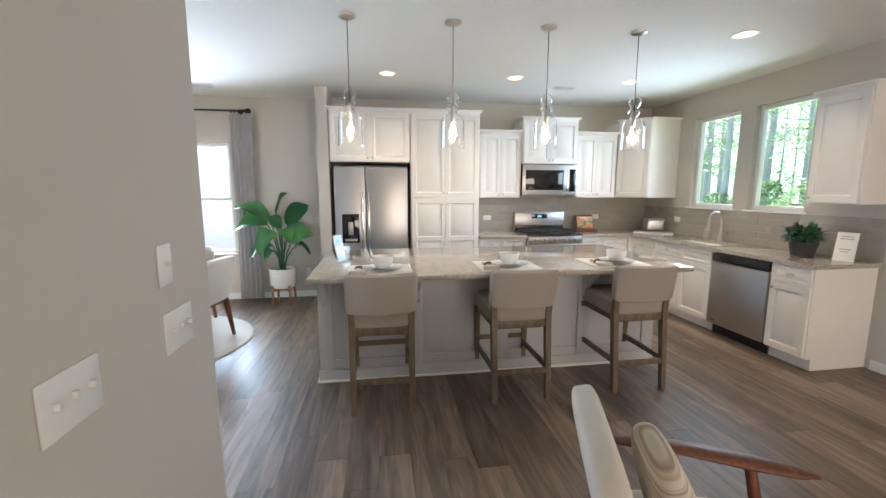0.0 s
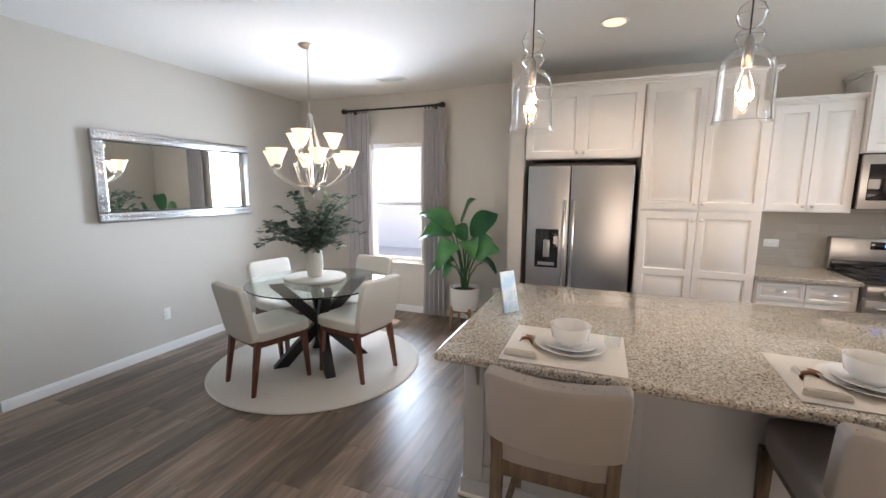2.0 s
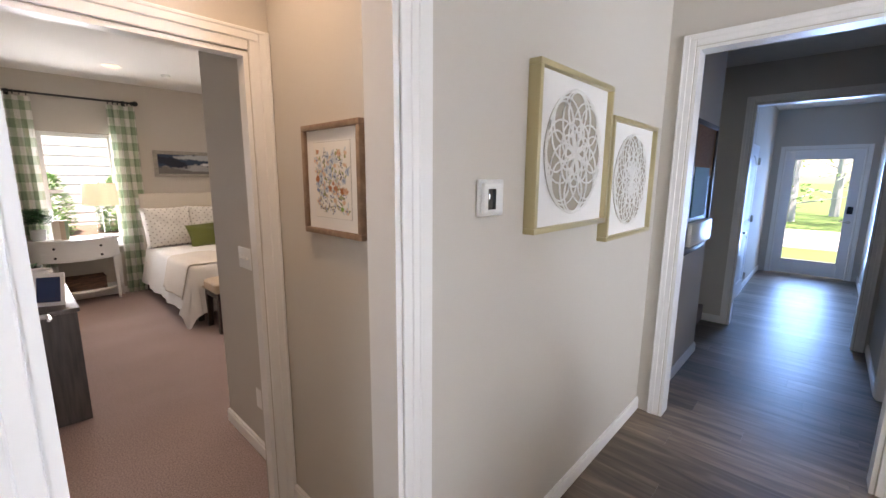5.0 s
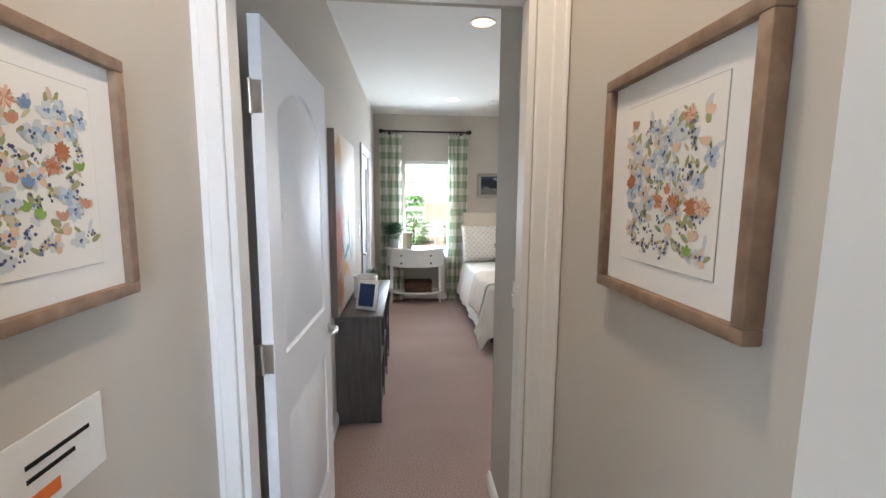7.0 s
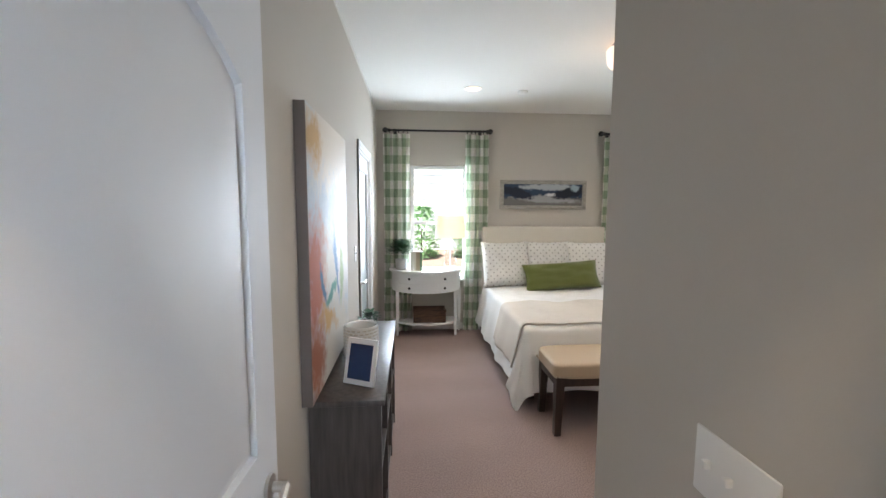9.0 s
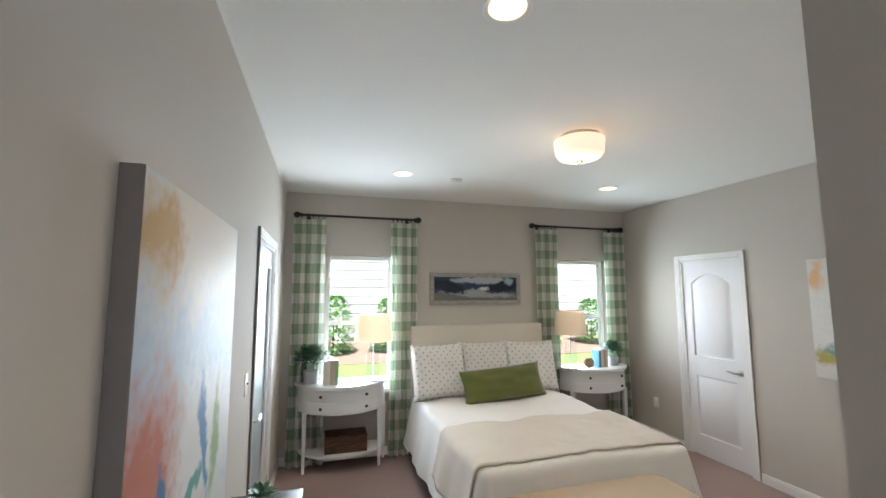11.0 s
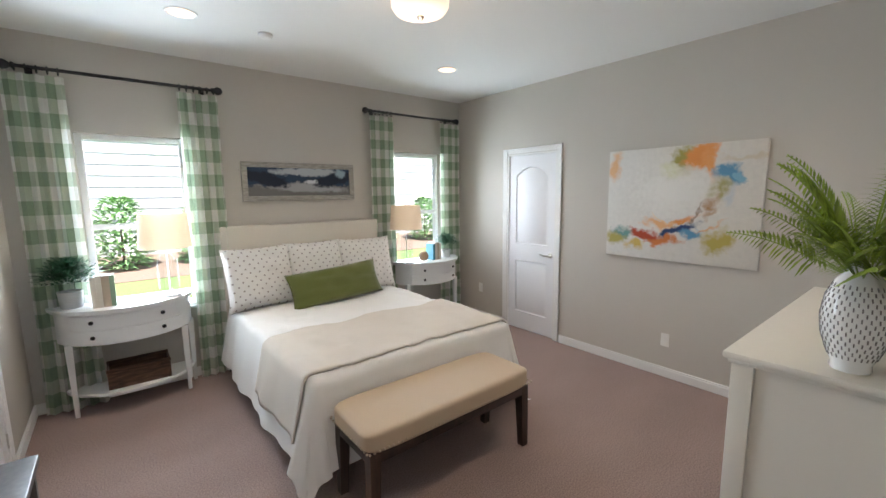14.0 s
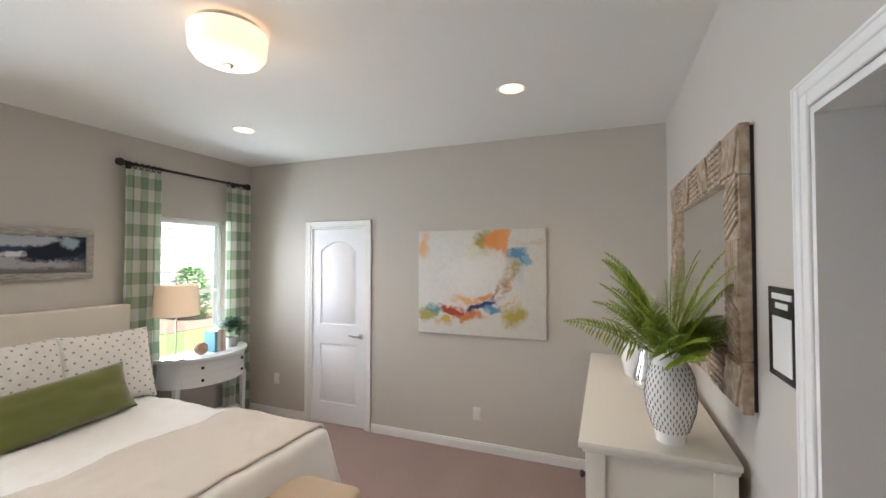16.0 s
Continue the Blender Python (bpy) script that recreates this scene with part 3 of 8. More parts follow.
def can_light(x, y, z):
    c = thing("recessed_light", pose(x, y, z), "white trimmed recessed ceiling light, switched on", "ceiling light", "recessed lights")
    part("trim_ring", L([(0.068, -0.001), (0.09, -0.006), (0.095, -0.003), (0.095, 0.0)], 28, close=False), TRIM, c)
    part("lens", L([(0.072, -0.004), (0.0005, -0.0045)], 28), CANGLOW, c)
    return c


CANGLOW = glow("lit lens", (1.0, 0.74, 0.46), 0.62)
BULB = glow("lit bulb", (1.0, 0.62, 0.28), 8.0)
SHADEGLOW = glow("frosted lit shade", (1.0, 0.82, 0.60), 0.42)

# ---- kitchen ----
YF = 5.24
# fridge surround and pantry
c = upper_cabinet(pose(-0.55, YK, 1.86), 0.98, 0.60, YK - YF, 2, False, "white cabinet over the refrigerator with two doors")
pantry = thing("pantry_cabinet", pose(0.44, YK, 0), "tall white pantry cabinet with four raised panel doors", "cabinet")
part("body", B(0, 0.885, YF - YK, 0, 0.1, 2.46, 0.002), CABINET, pantry)
part("toe_kick", B(0, 0.885, YF - YK + 0.06, 0, 0, 0.1), CABINET, pantry)
for i in (0, 1):
    x0, x1 = 0.012 + 0.43 * i, 0.442 + 0.43 * i
    kx = x1 - 0.03 if i == 0 else x0 + 0.03
    d = part("door", door_slab(x0 + 0.002, x1 - 0.002, 0.115, 1.405, YF - YK - 0.02, [(x0 + 0.055, x1 - 0.055, 0.17, 0.86), (x0 + 0.055, x1 - 0.055, 0.915, 1.35)]), CABINET, pantry)
    knob(d, kx, YF - YK - 0.02, 1.34)
    d = part("door", door_slab(x0 + 0.002, x1 - 0.002, 1.43, 2.445, YF - YK - 0.02, [(x0 + 0.055, x1 - 0.055, 1.485, 2.39)]), CABINET, pantry)
    knob(d, kx, YF - YK - 0.02, 1.48)
bm = bmesh.new()
crown(bm, -0.99, 0.885, YF - YK, 0, 2.46)
part("crown", bm, CABINET, pantry)

fridge = thing("refrigerator", pose(-0.06, YF, 0), "stainless steel side by side refrigerator with water dispenser", "refrigerator")
part("body", B(-0.45, 0.45, 0.03, 0.60, 0.02, 1.80, 0.006), BLACK, fridge)
for x0, x1, nm in ((-0.45, -0.075, "freezer_door"), (-0.067, 0.45, "fridge_door")):
    d = part(nm, B(x0, x1, -0.035, 0.025, 0.06, 1.80, 0.012, 3), STEEL, fridge)
    hx = x1 - 0.035 if x0 < -0.2 else x0 + 0.035
    bm = bmesh.new()
    box(bm, hx - 0.014, hx + 0.014, -0.085, -0.06, 0.55, 1.50, 0.008)
    for z in (0.60, 1.45):
        box(bm, hx - 0.01, hx + 0.01, -0.062, -0.033, z - 0.02, z + 0.02, 0.004)
    part("handle", bm, CHROME, d)
    if x0 < -0.2:
        disp = part("dispenser", B(-0.365, -0.155, -0.039, -0.033, 0.86, 1.22, 0.006), BLACKGLASS, d)
        part("dispenser_lever", B(-0.29, -0.23, -0.05, -0.038, 0.96, 1.12, 0.006), STEEL, disp)
        part("dispenser_tray", B(-0.335, -0.185, -0.046, -0.038, 0.88, 0.91, 0.003), STEEL, disp)
part("grille", B(-0.44, 0.44, -0.02, 0.02, 0.01, 0.055), BLACK, fridge)

upper_cabinet(pose(1.40, YK, 1.41), 0.585, 0.86, 0.34)
upper_cabinet(pose(1.985, YK, 1.875), 0.80, 0.575, 0.38)
upper_cabinet(pose(2.785, YK, 1.41), 0.62, 0.86, 0.34)
# diagonal corner cabinet
corner = thing("corner_cabinet", pose(0, 0, 1.41), "white diagonal corner wall cabinet with one door", "cabinet")
bm = bmesh.new()
outline = [(3.42, YK), (3.42, 5.51), (3.72, 5.21), (XE, 5.21), (XE, YK)]
for z, z2 in ((0, 1.03),):
    lo = [bm.verts.new((x, y, z)) for x, y in outline]
    hi = [bm.verts.new((x, y, z2)) for x, y in outline]
    bm.faces.new(lo[::-1])
    bm.faces.new(hi)
    for i in range(5):
        j = (i + 1) % 5
        bm.faces.new((lo[i], lo[j], hi[j], hi[i]))
part("body", bm, CABINET, corner)
d = part("door", door_slab(0.012, 0.412, 0.012, 1.018, -0.02, [(0.067, 0.357, 0.067, 0.963)]), CABINET, corner, m=pose(3.42, 5.51, 0, 0, 0, -45))
knob(d, 0.04, -0.02, 0.06)
bm = bmesh.new()
for o, a, b in ((0.0, 0, 0.02), (0.015, 0.02, 0.035), (0.032, 0.035, 0.055)):
    pts = [(3.42 - o, YK), (3.42 - o, 5.51 - o * 0.41), (3.72 - o * 0.41, 5.21 - o), (XE, 5.21 - o), (XE, YK)]
    lo = [bm.verts.new((x, y, 1.03 + a)) for x, y in pts]
    hi = [bm.verts.new((x, y, 1.03 + b)) for x, y in pts]
    bm.faces.new(lo[::-1])
    bm.faces.new(hi)
    for i in range(5):
        j = (i + 1) % 5
        bm.faces.new((lo[i], lo[j], hi[j], hi[i]))
part("crown", bm, CABINET, corner)
# wall cabinet beside the window
east = pose(XE, 0, 0, 0, 0, -90)      # local x runs to -y, local -y to -x
upper_cabinet(pose(XE, 3.13, 1.40, 0, 0, -90), 0.42, 0.90, 0.33, 1, True, "white wall cabinet beside the kitchen window")

# microwave and range
mw = thing("microwave", pose(2.385, YK, 1.445), "stainless over-the-range microwave with black glass door", "microwave")
part("body", B(-0.39, 0.39, -0.37, 0, 0, 0.425, 0.004), BLACK, mw)
d = part("door", B(-0.395, 0.395, -0.40, -0.372, 0.0, 0.42, 0.006), STEEL, mw)
part("window", B(-0.35, 0.20, -0.404, -0.399, 0.07, 0.345, 0.004), BLACKGLASS, d)
part("control_panel", B(0.285, 0.385, -0.404, -0.399, 0.05, 0.36, 0.003), BLACKGLASS, d)
part("handle", T([(0.245, -0.402, 0.06), (0.245, -0.44, 0.09), (0.245, -0.45, 0.21), (0.245, -0.44, 0.33), (0.245, -0.402, 0.36)], 0.012, 10), CHROME, d)

rng = thing("gas_range", pose(2.385, YK, 0), "stainless gas range with black cooktop and five burner knobs", "range")
part("body", B(-0.385, 0.385, -0.63, -0.01, 0.06, 0.90, 0.004), STEEL, rng)
part("cooktop", B(-0.387, 0.387, -0.66, -0.07, 0.90, 0.925, 0.006), BLACK, rng)
part("backguard", B(-0.385, 0.385, -0.075, -0.005, 0.925, 1.195, 0.01), STEEL, rng)
p = part("control_display", B(-0.12, 0.12, -0.08, -0.074, 1.10, 1.165, 0.004), BLACKGLASS, rng)
part("clock_digits", B(-0.03, 0.03, -0.082, -0.0805, 1.12, 1.145), glow("blue display", (0.05, 0.2, 1.0), 1.5), p)
part("vent_strip", B(-0.37, 0.37, -0.085, -0.07, 0.93, 1.0, 0.003), BLACK, rng)
for gx in (-0.25, 0.0, 0.25):
    bm = bmesh.new()
    for dx in (-0.11, 0.0, 0.11):
        tube(bm, [(gx + dx, -0.62, 0.955), (gx + dx, -0.12, 0.955)], 0.007, 6)
    for dy in (-0.62, -0.48, -0.37, -0.26, -0.12):
        tube(bm, [(gx - 0.115, dy, 0.955), (gx + 0.115, dy, 0.955)], 0.007, 6)
    for dx in (-0.11, 0.11):
        for dy in (-0.62, -0.12):
            tube(bm, [(gx + dx, dy, 0.925), (gx + dx, dy, 0.955)], 0.008, 6)
    part("grate", bm, BLACKMATT, rng, "black cast iron grate")
part("knob_panel", B(-0.385, 0.385, -0.675, -0.63, 0.80, 0.895, 0.008), STEEL, rng)
for kx in (-0.28, -0.14, 0.0, 0.14, 0.28):
    part("burner_knob", L([(0.024, 0), (0.024, 0.02), (0.018, 0.032)], 14), NICKEL, rng, m=pose(kx, -0.675, 0.848, 90, 0, 0))
od = part("oven_door", B(-0.38, 0.38, -0.672, -0.632, 0.24, 0.79, 0.008), STEEL, rng)
part("oven_window", B(-0.28, 0.28, -0.676, -0.671, 0.34, 0.66, 0.004), BLACKGLASS, od)
part("oven_handle", T([(-0.33, -0.675, 0.735), (-0.33, -0.72, 0.735), (0.33, -0.72, 0.735), (0.33, -0.675, 0.735)], 0.013, 10), CHROME, od)
part("drawer_front", B(-0.38, 0.38, -0.668, -0.632, 0.07, 0.225, 0.006), STEEL, rng)
single("kitchen_towel", box(B(-0.08, 0.08, -0.742, -0.734, 0.47, 0.752, 0.003), -0.08, 0.08, -0.712, -0.704, 0.58, 0.752, 0.003), CREAM, "cream kitchen towel hanging on the oven handle", "towel", pose(2.36, YK, 0))

# base cabinets and counters
base_cabinet(pose(1.335, YK, 0), 0.655, doors=2, drawers=2, label="white base cabinet with two drawers beside the range")
base_cabinet(pose(2.785, YK, 0), 0.69, doors=2, drawers=2, label="white base cabinet with two drawers beside the range")
XC = 3.53
for y, w, n, dr in ((5.22, 0.52, 1, 1), (4.70, 0.93, 2, 2), (3.115, 0.37, 1, 1)):
    base_cabinet(pose(XE, y, 0, 0, 0, -90), w, XE - XC, n, dr)
single("cabinet_filler", B(3.475, XE, 5.22, YK, 0.0, 0.874), CABINET, "white corner filler of the base cabinets", "cabinet")
dw = thing("dishwasher", pose(XE, 3.77, 0, 0, 0, -90), "stainless steel dishwasher with black control strip", "dishwasher")
D = XE - XC
part("body", B(0.01, 0.645, -D + 0.02, 0, 0.1, 0.87), BLACK, dw)
part("door", B(0.008, 0.647, -D - 0.03, -D + 0.02, 0.115, 0.775, 0.006), STEEL, dw)
part("control_strip", B(0.008, 0.647, -D - 0.032, -D + 0.02, 0.78, 0.868, 0.008), BLACK, dw)
part("badge", B(0.05, 0.11, -D - 0.0325, -D - 0.0295, 0.15, 0.165), CHROME, dw)
part("kick", B(0.01, 0.645, -D + 0.05, 0, 0.0, 0.1), BLACK, dw)
# counters with the sink's cut-out
bm = bmesh.new()
box(bm, 1.33, 1.995, YK - 0.645, YK, 0.877, 0.914, 0.006)
setting("worktop_left", bm, GRANITE, "speckled granite worktop beside the range", "worktop")
bm = bmesh.new()
box(bm, 2.78, XE, YK - 0.645, YK, 0.877, 0.914, 0.005)
box(bm, XC - 0.03, XE, 4.72, YK - 0.645, 0.877, 0.914)
box(bm, XC - 0.03, 3.63, 3.92, 4.72, 0.877, 0.914)
box(bm, 4.02, XE, 3.92, 4.72, 0.877, 0.914)
box(bm, XC - 0.03, XE, 2.72, 3.92, 0.877, 0.914)
setting("worktop_right", bm, GRANITE, "speckled granite worktop with sink cut-out", "worktop")
sink = thing("kitchen_sink", pose(3.825, 4.32, 0), "undermounted double bowl stainless kitchen sink", "sink")
for y0, y1 in ((-0.40, -0.015), (0.015, 0.40)):
    bm = bmesh.new()
    box(bm, -0.195, 0.195, y0, y1, 0.68, 0.69)
    for a in ((-0.2, -0.195, y0, y1), (0.195, 0.2, y0, y1), (-0.195, 0.195, y0, y0 + 0.008), (-0.195, 0.195, y1 - 0.008, y1)):
        box(bm, *a, 0.69, 0.876)
    b2 = part("bowl", bm, STEEL, sink)
    part("drain", L([(0.04, 0.692), (0.04, 0.695), (0.02, 0.694)], 16, (0, (y0 + y1) / 2, 0)), CHROME, b2)
faucet = thing("kitchen_faucet", pose(4.075, 4.30, 0.914), "brushed nickel gooseneck pull-down faucet", "faucet")
part("base", L([(0.027, 0), (0.027, 0.01), (0.02, 0.02), (0.018, 0.1)], 16), NICKEL, faucet)
part("spout", T([(0, 0, 0.09), (0, 0, 0.26)] + [(-0.085 + 0.085 * math.cos(a), 0, 0.26 + 0.085 * math.sin(a)) for a in np.linspace(0.2, 2.9, 10)] + [(-0.172, 0, 0.22)], 0.012, 10), NICKEL, faucet)
part("spray_head", L([(0.016, 0.14), (0.019, 0.15), (0.014, 0.23)], 14, (-0.173, 0, 0)), NICKEL, faucet)
part("lever", T([(0.0, -0.018, 0.07), (0.0, -0.06, 0.085), (0.0, -0.10, 0.12)], [0.008, 0.007, 0.006]), NICKEL, faucet)
soap = thing("soap_dispenser", pose(4.08, 4.52, 0.914), "brushed nickel soap bottle beside the faucet", "soap dispenser")
part("bottle", L([(0.03, 0), (0.032, 0.01), (0.03, 0.11), (0.012, 0.13), (0.012, 0.15)], 16), NICKEL, soap)
part("pump", T([(0, 0, 0.15), (0, 0, 0.185), (-0.05, 0, 0.185)], 0.006), CHROME, soap)

# windows over the sink
window("window_1", pose(XE, 3.74, 1.30, 0, 0, -90), 0.64, 1.13, "white vinyl kitchen window onto pine woods", False)
window("window_2", pose(XE, 4.595, 1.30, 0, 0, -90), 0.69, 1.13, "white vinyl kitchen window onto pine woods", False)

# backsplash, outlets
single("toaster", B(-0.13, 0.13, -0.085, 0.085, 0.012, 0.185, 0.035, 4), STEEL, "polished stainless two slot toaster on the counter", "toaster", pose(3.93, 5.32, 0.932, 0, 0, -20))
single("tray", B(-0.25, 0.25, -0.15, 0.15, 0, 0.018, 0.008), PORCELAIN, "white serving tray under the toaster", "tray", pose(3.86, 5.22, 0.914, 0, 0, -38))
stand = thing("cookbook_stand", pose(3.04, 5.66, 0.914, 0, 0, -8), "wooden cookbook stand holding an open cookbook", "book stand")
part("ledge", B(-0.15, 0.15, -0.14, 0.03, 0, 0.035, 0.006), WALNUT, stand)
part("easel", B(-0.13, 0.13, -0.01, 0.008, 0, 0.22, 0.004), WALNUT, stand, m=pose(0, -0.03, 0.03, -20, 0, 0))
cb = part("cookbook", B(-0.115, 0.115, -0.028, -0.012, 0.005, 0.19, 0.003), ramp_mat("printed cookbook cover", [(0.35, (0.10, 0.16, 0.05)), (0.5, (0.55, 0.42, 0.25)), (0.62, (0.62, 0.12, 0.06)), (0.75, (0.7, 0.66, 0.55))], 14, 3), stand, m=pose(0, -0.03, 0.03, -20, 0, 0))
for x, w, z in ((0, 0.16, 0.165), (0, 0.1, 0.15)):
    part("title_bar", B(x - w / 2, x + w / 2, -0.0295, -0.0285, z, z + 0.008), PORCELAIN, cb)
for x in (1.60, 3.30):
    outlet(pose(x, YK - 0.012, 1.115, 0, 90, 0), label="white outlet plate on the tiled backsplash")
outlet(pose(XE - 0.012, 5.12, 1.115, 0, 90, -90), label="white outlet plate on the tiled backsplash")
single("smoke_detector", L([(0.03, 0), (0.03, -0.02), (0.015, -0.03)], 16), BLACK, "small black round sensor on the wall above the cabinets", "sensor", pose(2.87, YK - 0.001, 2.52, -90, 0, 0))

# island
isl = thing("kitchen_island", pose(0, 0, 0), "grey painted kitchen island with panelled front", "kitchen island")
part("body", B(-0.44, 2.40, 3.185, 4.14, 0.0, 0.874), ISLAND, isl)
for x0, x1 in ((-0.455, -0.35), (0.26, 0.36), (0.98, 1.08), (1.70, 1.80), (2.315, 2.42)):
    part("stile", B(x0, x1, 3.165, 3.19, 0.1, 0.872, 0.003), ISLAND, isl)
for x0, x1 in ((-0.35, 0.26), (0.36, 0.98), (1.08, 1.70), (1.80, 2.315)):
    part("rail", B(x0, x1, 3.167, 3.19, 0.79, 0.872, 0.003), ISLAND, isl)
    part("rail", B(x0, x1, 3.167, 3.19, 0.1, 0.18, 0.003), ISLAND, isl)
for y0, y1 in ((3.19, 3.29), (4.05, 4.14)):
    part("stile", B(-0.458, -0.438, y0, y1, 0.1, 0.872, 0.003), ISLAND, isl)
part("base_trim", box(B(-0.465, 2.43, 3.155, 3.19, 0.0, 0.10, 0.004), -0.465, -0.44, 3.19, 4.14, 0, 0.10, 0.004), ISLAND, isl)
part("shoe_mould", box(B(-0.478, 2.443, 3.143, 3.158, 0.0, 0.022, 0.006), -0.478, -0.465, 3.158, 4.14, 0, 0.022, 0.006), TRIM, isl, "white shoe moulding")
for x in (-0.40, 0.31, 1.03, 1.75, 2.365):
    bm = bmesh.new()
    prof = [(3.165, 0.62), (3.165, 0.872), (2.93, 0.872), (2.93, 0.845), (2.97, 0.84), (3.01, 0.80), (3.05, 0.77), (3.09, 0.75), (3.11, 0.70), (3.12, 0.65)]
    a = [bm.verts.new((x - 0.025, y, z)) for y, z in prof]
    b = [bm.verts.new((x + 0.025, y, z)) for y, z in prof]
    bm.faces.new(a)
    bm.faces.new(b[::-1])
    for i in range(len(prof)):
        j = (i + 1) % len(prof)
        bm.faces.new((a[i], a[j], b[j], b[i]))
    part("corbel", bm, ISLAND, isl)
single("island_worktop", B(-0.48, 2.49, 2.82, 4.23, 0.876, 0.914, 0.012, 3), GRANITE, "speckled beige and grey granite island worktop", "worktop")


def counter_stool(m):
    s = thing("counter_stool", m, "taupe upholstered counter stool with nailheads and weathered oak legs", "stool", "stools at the island")
    for x in (-0.2, 0.2):
        bm = bmesh.new()
        beam(bm, (x, -0.285, 0), (x, -0.235, 0.62), 0.036, 0.04, 0.042, 0.05)
        beam(bm, (x, -0.235, 0.62), (x * 1.03, -0.256, 0.735), 0.042, 0.05, 0.036, 0.03)
        part("back_leg", bm, OAK, s)
        part("front_leg", beam(bmesh.new(), (x * 1.0, 0.26, 0), (x * 1.04, 0.235, 0.58), 0.034, 0.034, 0.045, 0.045), OAK, s)
        part("side_stretcher", beam(bmesh.new(), (x, 0, 0.215), (x, 0, 0.255), 0.02, 0.50, 0.02, 0.50), OAK, s)
    part("front_stretcher", B(-0.19, 0.19, 0.24, 0.262, 0.28, 0.32, 0.003), OAK, s)
    part("back_stretcher", B(-0.19, 0.19, -0.282, -0.26, 0.20, 0.24, 0.003), OAK, s)
    part("seat_frame", B(-0.205, 0.205, -0.25, 0.25, 0.535, 0.60, 0.006), OAK, s)
    part("seat", blob((0.46, 0.53, 0.14), 7, 10, (0, 0.01, 0.645)), LINEN, s)
    bk = blob((0.475, 0.065, 0.27), 14, 14)
    for v in bk.verts:
        v.co.y -= 0.05 * (1 - (v.co.x / 0.24) ** 2)
        v.co.x *= 1 + 0.1 * v.co.z
    bk.transform(pose(0, -0.27, 0.842, 9, 0, 0))
    b = part("backrest", bk, LINEN, s)
    bm = bmesh.new()
    for i in range(15):
        x = -0.215 + 0.43 * i / 14
        bmesh.ops.create_uvsphere(bm, u_segments=6, v_segments=4, radius=0.0042, matrix=Matrix.Translation((x, -0.272 - 0.05 * (1 - (x / 0.24) ** 2) - 0.02, 0.97)))
    tagged(part("nailheads", bm, BRONZE, b, "row of small bronze nailheads"), kind="stuff")
    return s


st = counter_stool(pose(0.033, 2.93, 0))
copy_thing(st, pose(1.018, 2.93, 0))
copy_thing(st, pose(1.958, 2.95, 0))


def sprout(bm, p, d, length, width, bend=0.5, fold=0.25, n=5):
    """One leaf: a creased blade from p along d, bending down."""
    d = Vector(d).normalized()
    side = d.cross(Vector((0, 0, 1)))
    side = side.normalized() if side.length > 1e-3 else Vector((1, 0, 0))
    rows = []
    pos, dr = Vector(p), d.copy()
    for i in range(n + 1):
        u = i / n
        w = width * math.sin(math.pi * min(0.98, 0.06 + 0.92 * u)) ** 0.8
        up = side.cross(dr).normalized()
        rows.append((bm.verts.new(pos - side * w / 2 + up * w * fold), bm.verts.new(pos), bm.verts.new(pos + side * w / 2 + up * w * fold)))
        dr = (dr + Vector((0, 0, -1)) * bend / n).normalized()
        pos = pos + dr * (length / n)
    for a, b in zip(rows, rows[1:]):
        bm.faces.new((a[0], a[1], b[1], b[0]))
        bm.faces.new((a[1], a[2], b[2], b[1]))
    return bm


